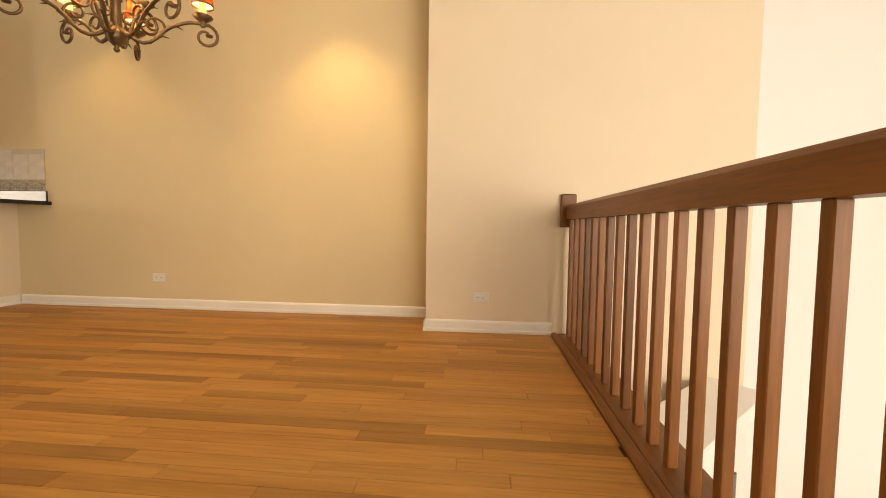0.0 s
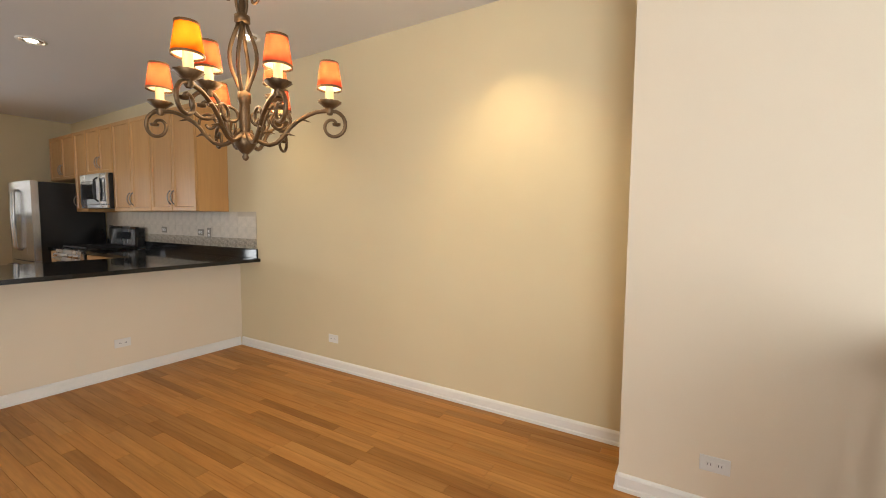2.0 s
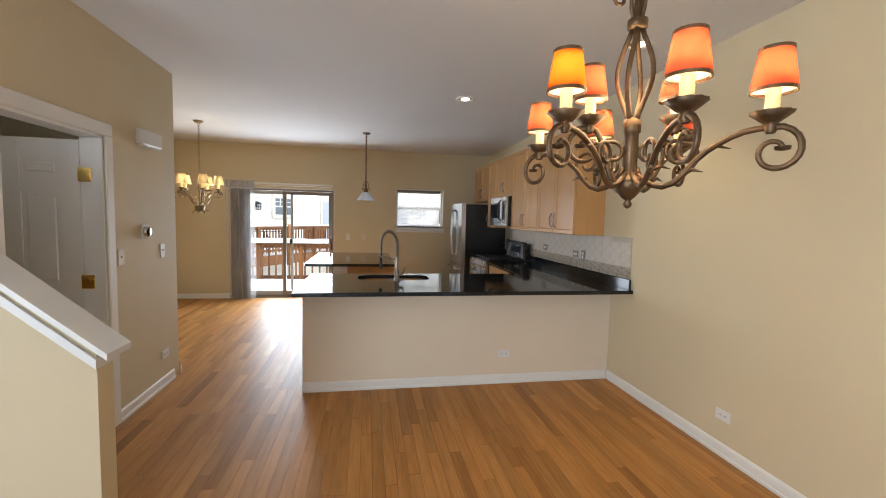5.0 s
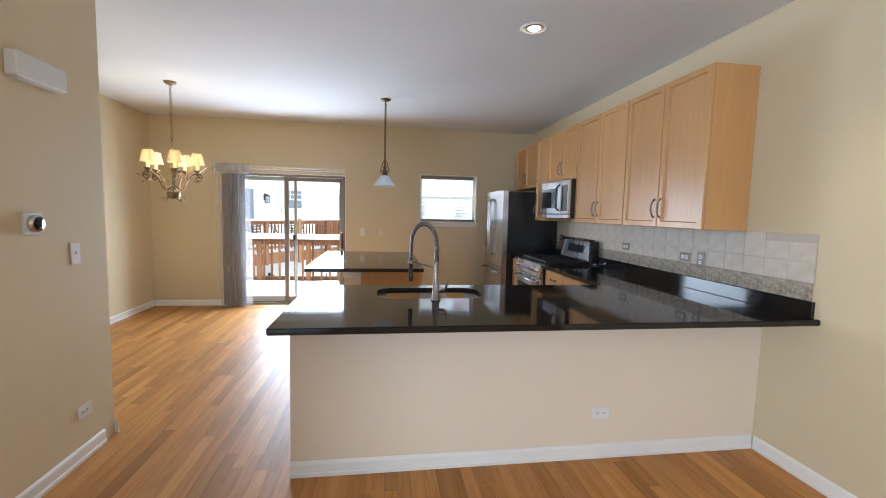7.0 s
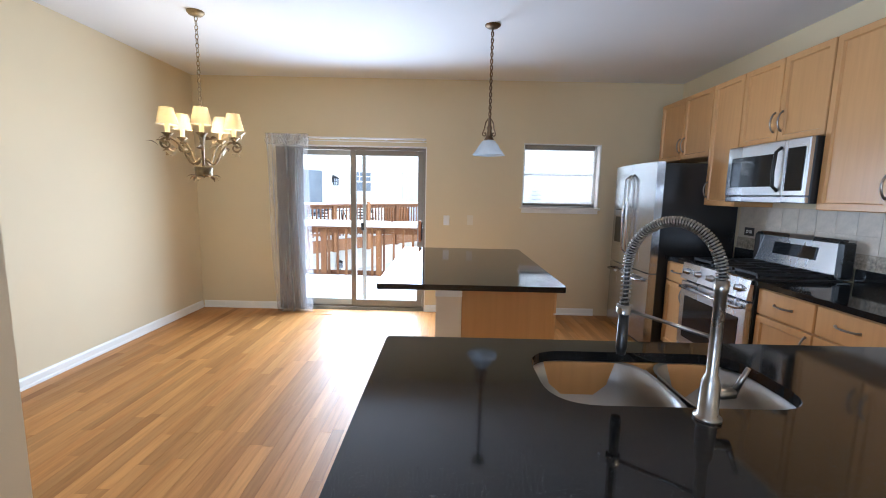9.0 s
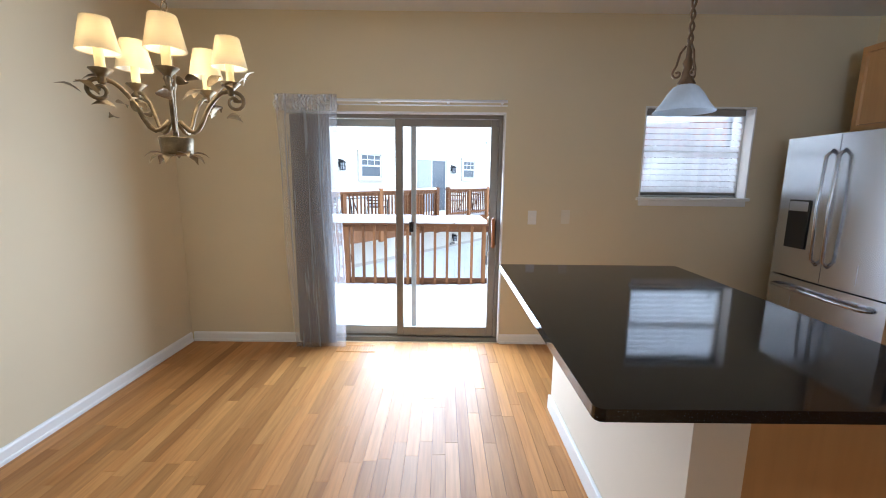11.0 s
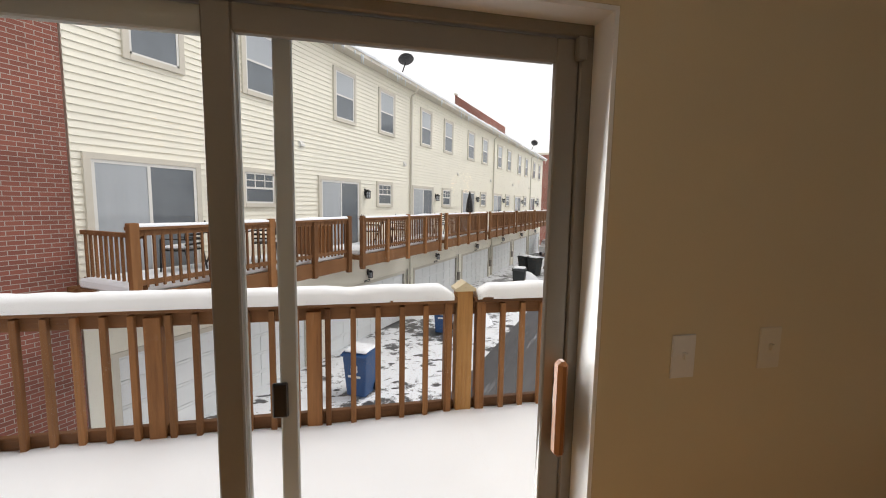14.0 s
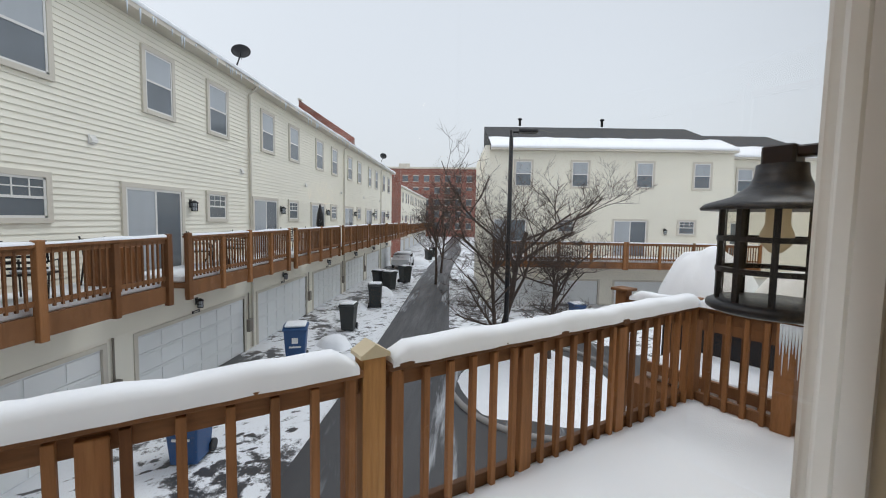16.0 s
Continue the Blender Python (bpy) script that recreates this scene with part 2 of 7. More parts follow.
steel = surface("brushed_steel", (0.56, 0.56, 0.57), 0.26, 1.0, 0.06, 2, 120, 0.06, (1, 1, 0.05))
sink_steel = surface("satin_sink_steel", (0.42, 0.41, 0.40), 0.42, 1.0, 0.08, 3, 120, 0.05)
chrome = surface("satin_nickel", (0.60, 0.58, 0.55), 0.22, 1.0, 0.04, 6, 90, 0.03)
pewter = surface("dark_pewter", (0.30, 0.28, 0.26), 0.3, 1.0, 0.1, 6, 90, 0.03)
black_plastic = surface("black_enamel", (0.012, 0.012, 0.013), 0.3, var=0.2, relief=0.03)
dark_iron = surface("cast_iron", (0.03, 0.03, 0.032), 0.55, 0.3, 0.2, 10, 150, 0.3)
black_glass = surface("black_glass", (0.01, 0.011, 0.013), 0.05, var=0.1, relief=0.0)
bronze = surface("aged_bronze", (0.17, 0.105, 0.055), 0.42, 0.75, 0.4, 12, 140, 0.4)
gilt_iron = surface("antique_gilt_iron", (0.26, 0.19, 0.10), 0.45, 0.7, 0.45, 14, 140, 0.4)
white_plastic = surface("white_plastic", (0.74, 0.73, 0.70), 0.35, var=0.03, relief=0.02)
ivory_plastic = surface("ivory_plastic", (0.66, 0.60, 0.48), 0.4, var=0.03, relief=0.02)
slot_dark = surface("socket_slot", (0.05, 0.05, 0.05), 0.6, relief=0)
splash_tile = surface("travertine_tile", (0.58, 0.515, 0.43), 0.5, var=0.16, scale=9, fine=60, relief=0.15)
border_tile = surface("carved_border_tile", (0.36, 0.305, 0.235), 0.55, var=0.5, scale=42, fine=90, relief=0.6)
grout = surface("grout", (0.52, 0.46, 0.385), 0.9)
alu = surface("taupe_aluminium", (0.24, 0.215, 0.18), 0.45, 0.2, 0.06, 3, 120, 0.05)
alu_grey = surface("grey_vinyl_frame", (0.46, 0.48, 0.46), 0.5, 0.0, 0.05, 3, 120, 0.05)
cream_vinyl = surface("cream_vinyl_casing", (0.80, 0.77, 0.69), 0.45, var=0.04, scale=3, fine=90, relief=0.05)
pane_glass = clear_glass("window_pane")
blue_pane = surface("dark_window_glass", (0.16, 0.18, 0.20), 0.08, var=0.25, scale=0.6, relief=0.0)
sheer_cloth = sheer("sheer_curtain_cloth", (0.86, 0.87, 0.9), 0.25)
grey_vanes = sheer("grey_blind_vane", (0.21, 0.195, 0.185), 0.97)
blind_white = sheer("white_blind_slat", (0.95, 0.96, 0.97), 0.44, 0.92)
brass = surface("polished_brass", (0.75, 0.52, 0.16), 0.25, 1.0, 0.06, 8, 80, 0.03)
shade_red = sheer("red_parchment_shade", (0.56, 0.11, 0.05), 0.999, 0.45)
shade_amber = sheer("amber_parchment_shade", (0.64, 0.15, 0.012), 0.999)
shade_cream = sheer("cream_fabric_shade", (0.80, 0.68, 0.45), 0.999)
# white stands in for the shades' insides blown out by their bulbs
shade_glow_white = sheer("white_glow_lining", (0.86, 0.84, 0.78), 0.999, 0.5)
# sleeve is no lamp: weak emission stands in for bulb light on it
candle = emitter("candle_sleeve", (1.0, 0.58, 0.16), 0.22, (0.75, 0.6, 0.35))
frosted = sheer("alabaster_glass", (0.72, 0.76, 0.80), 0.9)
lamp_glow = emitter("downlight_bulb", (1.0, 0.85, 0.6), 6.0)
snow = surface("fresh_snow", (0.86, 0.88, 0.91), 0.75, var=0.03, scale=2.5, fine=40, relief=0.35)
cedar = wood("cedar_deck_wood", (0.20, 0.085, 0.030), (0.34, 0.155, 0.058), "Z", 0.6, 8, 0.0, "object", 0.3, 0.3)
golden_cedar = wood("new_cedar_post", (0.36, 0.17, 0.052), (0.50, 0.26, 0.09), "Z", 0.6, 6, 0.0, None, 0.2, 0.25)
cedar_y = wood("cedar_rail_wood", (0.14, 0.06, 0.023), (0.23, 0.105, 0.042), "Y", 0.6, 8, 0.0, "object", 0.25, 0.3)
cedar_far = wood("cedar_far_deck", (0.15, 0.065, 0.025), (0.24, 0.11, 0.045), "Z", 0.65, 5, 0.0, "island", 0.25, 0.2)
siding = surface("cream_vinyl_siding", (0.85, 0.82, 0.71), 0.55, var=0.04, scale=0.6, fine=60, relief=0.08)
siding_trim = surface("tan_window_trim", (0.62, 0.58, 0.50), 0.55, var=0.04, scale=1, fine=60, relief=0.05)
garage_white = surface("white_garage_door", (0.80, 0.82, 0.82), 0.5, var=0.05, scale=0.8, fine=60, relief=0.08)
red_brick = brick_mat("red_brick")
shingle = surface("dark_shingle", (0.05, 0.052, 0.055), 0.9, var=0.3, scale=3, fine=30, relief=0.5)
ground_mat = snowy_ground("trodden_snow_ground")
road_mat = wet_road("wet_asphalt")
bin_blue = surface("blue_bin_plastic", (0.02, 0.07, 0.19), 0.45, var=0.1)
bin_black = surface("black_bin_plastic", (0.022, 0.026, 0.026), 0.5, var=0.15)
bark = surface("bare_bark", (0.075, 0.055, 0.045), 0.9, var=0.3, scale=6, fine=60, relief=0.5)
ice = clear_glass("ice", (0.9, 0.95, 1.0))
wire = surface("black_metal", (0.018, 0.018, 0.02), 0.4, 0.4, 0.15, 8, 90, 0.1)
seeded = clear_glass("seeded_glass", (0.95, 0.93, 0.88))
car_paint = surface("silver_car_paint", (0.55, 0.56, 0.58), 0.3, 0.3, 0.05, 2, 80, 0.02)

# ---- mesh helpers ----


def box(bm, x0, x1, y0, y1, z0, z1, m=None, bevel=0.0):
    """Adds a box, its edges bevelled if asked; m lays it elsewhere."""
    vs = [bm.verts.new((x, y, z)) for x in (x0, x1) for y in (y0, y1) for z in (z0, z1)]
    fs = [bm.faces.new([vs[i] for i in q]) for q in ((0, 1, 3, 2), (4, 6, 7, 5), (0, 4, 5, 1), (2, 3, 7, 6), (0, 2, 6, 4), (1, 5, 7, 3))]
    if bevel > 0:
        r = bmesh.ops.bevel(bm, geom=list({e for f in fs for e in f.edges}), offset=bevel, segments=1, profile=0.5, affect="EDGES")
        vs = list({v for f in r["faces"] for v in f.verts} | {v for v in vs if v.is_valid})
    if m is not None:
        bmesh.ops.transform(bm, matrix=m, verts=vs)
    return vs


def tube(bm, pts, r, sides=8, closed=False, caps=True):
    """Sweeps a circle along points; r may be one radius or one for each point."""
    pts = [Vector(p) for p in pts]
    rs = r if isinstance(r, (list, tuple)) else [r] * len(pts)
    rings, n = [], len(pts)
    up = None
    for i, p in enumerate(pts):
        a = pts[(i - 1) % n] if (closed or i) else p
        b = pts[(i + 1) % n] if (closed or i < n - 1) else p
        d = (b - a).normalized()
        if up is None:
            up = d.orthogonal().normalized()
        up = (up - d * up.dot(d))
        up = up.normalized() if up.length > 1e-6 else d.orthogonal().normalized()
        side = d.cross(up)
        rings.append([bm.verts.new(p + rs[i] * (math.cos(k * 2 * math.pi / sides) * up + math.sin(k * 2 * math.pi / sides) * side)) for k in range(sides)])
    for i in range(n if closed else n - 1):
        A, B = rings[i], rings[(i + 1) % n]
        for k in range(sides):
            f = bm.faces.new((A[k], A[(k + 1) % sides], B[(k + 1) % sides], B[k]))
            f.smooth = True
    if caps and not closed:
        bm.faces.new(rings[0][::-1])
        bm.faces.new(rings[-1])


def lathe(bm, profile, at=(0, 0, 0), sides=20, smooth=True, wave=0.0, waves=10):
    """Turns a list of (radius, height) round the z axis."""
    rings = []
    for r, z in profile:
        rings.append([bm.verts.new((at[0] + r * (1 + wave * math.cos(waves * a)) * math.cos(a), at[1] + r * (1 + wave * math.cos(waves * a)) * math.sin(a), at[2] + z))
                      for a in (k * 2 * math.pi / sides for k in range(sides))])
    for A, B in zip(rings, rings[1:]):
        for k in range(sides):
            f = bm.faces.new((A[k], A[(k + 1) % sides], B[(k + 1) % sides], B[k]))
            f.smooth = smooth


def prism(bm, outline, axis, a, b):
    """Draws an outline of two coordinates out along an axis from a to b."""
    def at(u, v, w):
        return {"x": (w, u, v), "y": (u, w, v), "z": (u, v, w)}[axis]
    A = [bm.verts.new(at(u, v, a)) for u, v in outline]
    B = [bm.verts.new(at(u, v, b)) for u, v in outline]
    n = len(outline)
    for k in range(n):
        bm.faces.new((A[k], A[(k + 1) % n], B[(k + 1) % n], B[k]))
    bm.faces.new(A[::-1])
    bm.faces.new(B)


def to_mesh(name, bm):
    bmesh.ops.recalc_face_normals(bm, faces=bm.faces)
    me = bpy.data.meshes.new(name)
    bm.to_mesh(me)
    bm.free()
    return me


def part(name, bm, material, parent=None, label=""):
    """Links a bmesh as one mesh object under a thing or a part."""
    me = to_mesh(name, bm)
    me.materials.append(material)
    ob = new(name, me)
    ob.parent = parent
    return tagged(ob, label)


def boxes(*rows, bevel=0.0):
    bm = bmesh.new()
    for r in rows:
        box(bm, *r, bevel=bevel)
    return bm


def thing(name, label, category, at=(0, 0, 0), rz=0.0, group="", kind=""):
    ob = new(name)
    ob.matrix_world = pose(*at, 0, 0, rz)
    return tagged(ob, label, category, group, kind)


def structure(name, bm, material, label, category):
    return tagged(part(name, bm, material), label, category, kind="structure")


# ---- the plan ----
WEST, NORTH, SOUTH, CEIL = -4.22, 0.0, -5.57, 2.70
SL0, SL1, SLTOP = -4.55, -2.88, 1.955          # sliding door opening
WI0, WI1, WIB, WIT = -1.765, -0.875, 1.29, 2.015  # kitchen window opening
LEFT, CORNER = -3.99, -0.445                    # hall wall and its end
JOG, JOGX = -0.42, 3.70
RAILX, STAIRY = 4.68, -2.75
OUT = WEST - 0.18

structure("wall_west", boxes((OUT, WEST, SOUTH - 0.15, SL0, -0.3, CEIL), (OUT, WEST, SL0, SL1, SLTOP, CEIL), (OUT, WEST, SL0, SL1, -0.3, -0.02), (OUT, WEST, SL1, WI0, -0.3, CEIL),
                             (OUT, WEST, WI0, WI1, -0.3, WIB), (OUT, WEST, WI0, WI1, WIT, CEIL), (OUT, WEST, WI1, 0.15, -0.3, CEIL)), wall_paint, "beige painted wall with sliding door and window openings", "wall")
structure("wall_north", boxes((WEST, JOGX, NORTH, NORTH + 0.15, -0.3, CEIL)), wall_paint, "beige painted wall behind dining area and kitchen", "wall")
structure("wall_jog", boxes((JOGX, 5.85, JOG, 0.15, -1.6, CEIL + 0.0)), pale_lit_paint, "pale beige wall beside the open railing", "wall")
structure("wall_living_north", boxes((5.85, 9.0, -0.30, 0.15, -1.6, CEIL)), white_wall, "white wall of the lower living room", "wall")
structure("wall_living_east", boxes((9.0, 9.15, -7.0, 0.15, -1.6, CEIL)), white_wall, "plain white living room wall", "wall")
structure("wall_living_south", boxes((1.52, 5.2, -7.15, -7.0, -2.9, CEIL), (8.4, 9.15, -7.15, -7.0, -2.9, CEIL), (5.2, 8.4, -7.15, -7.0, -2.9, -0.3), (5.2, 8.4, -7.15, -7.0, 2.3, CEIL)), white_wall, "white wall with a wide window opening", "wall")
structure("wall_south", boxes((OUT, CORNER - 0.12, SOUTH - 0.15, SOUTH, -0.3, CEIL)), wall_paint, "beige painted wall of the breakfast area", "wall")
structure("wall_hall", boxes((CORNER, 0.46, LEFT - 0.12, LEFT, -0.3, CEIL), (0.46, 1.26, LEFT - 0.12, LEFT, 1.98, CEIL), (1.26, 1.46, LEFT - 0.12, LEFT, -0.3, CEIL)), wall_paint, "beige hall wall with a door opening", "wall")
structure("wall_hall_return", boxes((CORNER - 0.12, CORNER, SOUTH - 0.15, LEFT, -0.3, CEIL)), wall_paint, "beige end of the hall wall", "wall")
structure("wall_closet", boxes((CORNER, 1.52, -5.3, -5.2, -0.3, CEIL), (1.46, 1.52, -7.0, -4.9, -0.3, CEIL)), wall_paint, "plain wall behind the open door", "wall")
structure("ceiling", boxes((OUT, 9.15, -7.15, 0.15, CEIL, CEIL + 0.15)), ceiling_paint, "flat white painted ceiling", "ceiling")
structure("subfloor", boxes((WEST, RAILX + 0.1, STAIRY, NORTH, -0.3, -0.012), (WEST, 3.4, SOUTH, STAIRY, -0.3, -0.012)), joint_wood, "dark wooden underfloor below the planks", "floor")
structure("floor_living", boxes((3.4, 9.0, -7.0, 0.0, -1.75, -1.6)), surface("living_carpet", (0.45, 0.42, 0.38), 0.9, relief=0.4), "pale carpet of the lower living room", "floor")
structure("wall_under_rail", boxes((RAILX - 0.02, RAILX + 0.10, STAIRY, JOG, -1.6, -0.3)), white_wall, "white wall below the railing", "wall")


def baseboard(name, x0, x1, y0, y1, thin):
    """Stepped white skirting with a rounded top; thin names the axis of its thickness and the way it faces."""
    axis, way = thin[0], (1 if thin[1] == "+" else -1)
    prof = [(0.0, 0.0), (0.018, 0.0), (0.018, 0.018), (0.013, 0.024), (0.013, 0.068), (0.009, 0.078), (0.003, 0.084), (0.0, 0.084)]
    bm = bmesh.new()
    if axis == "x":
        prism(bm, [((x0 if way > 0 else x1) + way * d, z) for d, z in prof], "y", y0, y1)
        # outline is (x, z)
    else:
        prism(bm, [((y0 if way > 0 else y1) + way * d, z) for d, z in prof], "x", x0, x1)
    return structure(name, bm, trim_paint, "white painted wooden baseboard along the wall", "baseboard")


baseboard("baseboard_north", 0.02, JOGX, -0.02, NORTH, "y-")
baseboard("baseboard_jog_side", JOGX - 0.02, JOGX, JOG - 0.018, -0.02, "x-")
baseboard("baseboard_jog", JOGX, RAILX - 0.1, JOG - 0.02, JOG, "y-")
baseboard("baseboard_peninsula", 0.0, 0.02, -2.81, -0.02, "x+")
baseboard("baseboard_west_far", WEST, WEST + 0.02, SOUTH + 0.02, SL0 - 0.02, "x+")
baseboard("baseboard_west_near", WEST, WEST + 0.02, SL1 + 0.001, -0.85, "x+")
baseboard("baseboard_south", WEST + 0.02, CORNER - 0.12, SOUTH, SOUTH + 0.02, "y+")
baseboard("baseboard_hall", CORNER - 0.018, 0.37, LEFT, LEFT + 0.02, "y+")
baseboard("baseboard_hall_end", CORNER - 0.14, CORNER - 0.12, SOUTH + 0.02, LEFT + 0.018, "x-")

# half wall beside the rising stair, with a sloping cap
hw = tagged(part("half_wall", boxes((0, 0, 0, 0, 0, 0)), wall_paint), "beige half wall with a sloping white cap", "half wall", kind="structure")
bm = bmesh.new()
prism(bm, [(-3.46, 0.0), (-3.46, 0.86), (-4.9, 2.05), (-4.9, 0.0)], "x", 1.40, 1.52)
hw.data = to_mesh("half_wall", bm)
hw.data.materials.append(wall_paint)
bm = bmesh.new()
prism(bm, [(-3.40, 0.835), (-3.40, 0.865), (-4.9, 2.105), (-4.9, 2.065)], "x", 1.365, 1.555)
part("cap", bm, trim_paint, hw, "white painted sloping cap board")
bm = bmesh.new()
prism(bm, [(-3.455, 0.79), (-3.455, 0.835), (-4.9, 2.05), (-4.9, 2.0)], "x", 1.385, 1.535)
part("moulding", bm, trim_paint, hw, "white moulding under the cap")

# stair by which the camera comes up
stair = tagged(new("stair"), "oak stair rising to the dining floor", "stair", kind="structure")
for k in range(1, 9):
    y1, z1 = STAIRY - 0.26 * (k - 1), -0.18 * k
    part("tread", boxes((3.42, RAILX + 0.08, y1 - 0.275, y1, z1 - 0.03, z1), bevel=0.006), rail_wood_y, stair)
    part("riser", boxes((3.42, RAILX + 0.08, y1 - 0.02, y1, z1, z1 + 0.15)), trim_paint, stair, "white painted riser")
structure("wall_stair", boxes((3.34, 3.42, -7.0, STAIRY, -2.9, -0.3)), wall_paint, "beige wall beside the stair", "wall")

# ---- railing over the living room ----
rail = tagged(new("railing"), "stained wooden railing with square balusters along the open edge", "railing", kind="structure")
bm = bmesh.new()
prism(bm, [(RAILX - 0.032, 0.80), (RAILX - 0.032, 0.878), (RAILX - 0.02, 0.895), (RAILX + 0.02, 0.895), (RAILX + 0.032, 0.878), (RAILX + 0.032, 0.80)], "y", -2.98, JOG - 0.04)
part("handrail", bm, rail_wood_y, rail)
part("wall_block", boxes((RAILX - 0.065, RAILX + 0.035, JOG - 0.045, JOG, 0.745, 0.968), bevel=0.006), rail_wood_y, rail)
part("shoe_rail", boxes((RAILX - 0.06, RAILX + 0.10, STAIRY - 0.02, JOG, -0.012, 0.012), bevel=0.004), rail_wood_y, rail)
part("shoe_bead", boxes((RAILX - 0.105, RAILX - 0.062, STAIRY - 0.02, JOG, -0.012, 0.018), bevel=0.008), rail_wood_y, rail)
bal = to_mesh("baluster", boxes((-0.016, 0.016, -0.016, 0.016, 0.012, 0.80), bevel=0.003))
bal.materials.append(rail_wood)
for k in range(17):
    ob = new("baluster", bal)
    ob.parent, ob.location = rail, (RAILX, -0.511 - 0.137 * k, 0)
part("newel", boxes((RAILX - 0.05, RAILX + 0.05, -3.06, -2.96, -0.6, 1.02), bevel=0.008), rail_wood, rail)

# corner fireplace below the railing
fp = thing("fireplace", "white fireplace surround with a black firebox", "fireplace", (5.28, -0.95, -1.6), 45)
part("mantel", boxes((-0.68, 0.62, -0.20, 0.16, 1.27, 1.35), (-0.62, 0.56, -0.15, 0.14, 1.19, 1.27), bevel=0.008), trim_paint, fp)
part("surround", boxes((-0.58, -0.36, -0.12, 0.12, 0, 1.19), (0.30, 0.52, -0.12, 0.12, 0, 1.19), (-0.36, 0.30, -0.12, 0.12, 0.92, 1.19)), trim_paint, fp)
part("firebox", boxes((-0.36, 0.30, -0.06, 0.10, 0, 0.92)), black_plastic, fp, "black firebox")
part("firebox_trim", boxes((-0.37, -0.31, -0.135, -0.06, 0, 0.93), (0.25, 0.31, -0.135, -0.06, 0, 0.93), (-0.31, 0.25, -0.135, -0.06, 0.86, 0.93)), black_plastic, fp, "black slate facing")

# ---- sliding glass door ----
slider = tagged(new("door_1"), "sliding glass patio door in a taupe aluminium frame", "door", kind="structure")
FX = WEST - 0.085
part("door_frame", boxes((FX - 0.07, FX, SL0 + 0.002, SL0 + 0.035, 0.02, SLTOP - 0.04), (FX - 0.032, FX, SL1 - 0.045, SL1 - 0.002, 0.02, SLTOP - 0.04), (FX - 0.07, FX, SL0 + 0.002, SL1 - 0.002, SLTOP - 0.04, SLTOP - 0.002), bevel=0.004), alu, slider)
part("track", boxes((FX - 0.10, FX + 0.01, SL0, SL1, -0.02, 0.018), (FX - 0.035, FX - 0.03, SL0, SL1, 0.018, 0.035), (FX - 0.065, FX - 0.06, SL0, SL1, 0.018, 0.035)), alu, slider, "grey metal sill track")
part("casing_liner", boxes((FX + 0.001, WEST - 0.001, SL1 - 0.012, SL1 - 0.0005, 0.0, SLTOP - 0.0125), (FX + 0.001, WEST - 0.001, SL0 + 0.001, SL1 - 0.0005, SLTOP - 0.012, SLTOP - 0.0005)), trim_paint, slider, "white painted return of the opening")


def sash(x, y0, y1, mat_frame, name):
    z0, z1, w, d = 0.03, SLTOP - 0.045, 0.06, 0.024
    ob = part(name, boxes((x - d, x, y0, y0 + w, z0, z1), (x - d, x, y1 - w, y1, z0, z1), (x - d, x, y0 + w, y1 - w, z1 - w, z1), (x - d, x, y0 + w, y1 - w, z0, z0 + w + 0.02), bevel=0.004), mat_frame, slider)
    g = part("pane", boxes((x - d / 2 - 0.002, x - d / 2 + 0.002, y0 + w, y1 - w, z0 + w + 0.02, z1 - w)), pane_glass, ob)
    g.visible_shadow = False
    return ob


inner = sash(FX - 0.006, -3.787, SL1 - 0.046, alu, "sliding_panel")
outer = sash(FX - 0.036, SL0 + 0.036, -3.725, alu_grey, "fixed_panel")
screen = part("screen_stile", boxes((FX - 0.092, FX - 0.075, -3.660, -3.617, 0.03, SLTOP - 0.05), bevel=0.004), alu_grey, slider, "grey green screen door stile")
part("screen_latch", boxes((FX - 0.074, FX - 0.062, -3.678, -3.64, 0.96, 1.05), bevel=0.004), black_plastic, slider, "black latch")
part("pull_plate", boxes((FX - 0.010, FX + 0.012, -2.955, -2.925, 0.86, 1.08), bevel=0.004), black_plastic, inner, "black latch plate")
part("pull_handle", boxes((FX + 0.012, FX + 0.05, -2.968, -2.938, 0.84, 1.10), bevel=0.010), rail_wood, inner, "wooden pull handle")
part("outer_jamb", boxes((OUT - 0.001, FX - 0.071, SL1 - 0.014, SL1 - 0.0005, -0.015, SLTOP - 0.013), (OUT - 0.001, FX - 0.071, SL0 + 0.0005, SL0 + 0.014, -0.015, SLTOP - 0.013), (OUT - 0.001, FX - 0.071, SL0 + 0.0005, SL1 - 0.0005, SLTOP - 0.0125, SLTOP - 0.0005)), cream_vinyl, slider, "cream vinyl outer jamb")
part("outer_casing", boxes((OUT - 0.05, OUT - 0.002, SL1 + 0.03, SL1 + 0.085, -0.1, SLTOP + 0.03), (OUT - 0.028, OUT - 0.002, SL1 - 0.0, SL1 + 0.029, -0.1, SLTOP), (OUT - 0.05, OUT - 0.002, SL0 - 0.085, SL0 - 0.03, -0.1, SLTOP + 0.03), (OUT - 0.05, OUT - 0.002, SL0 - 0.085, SL1 + 0.085, SLTOP + 0.031, SLTOP + 0.085), bevel=0.006), cream_vinyl, slider, "cream vinyl outer casing")
part("head_stop", boxes((FX - 0.005, FX + 0.015, -2.94, -2.915, SLTOP - 0.10, SLTOP - 0.045), bevel=0.003), alu, slider)

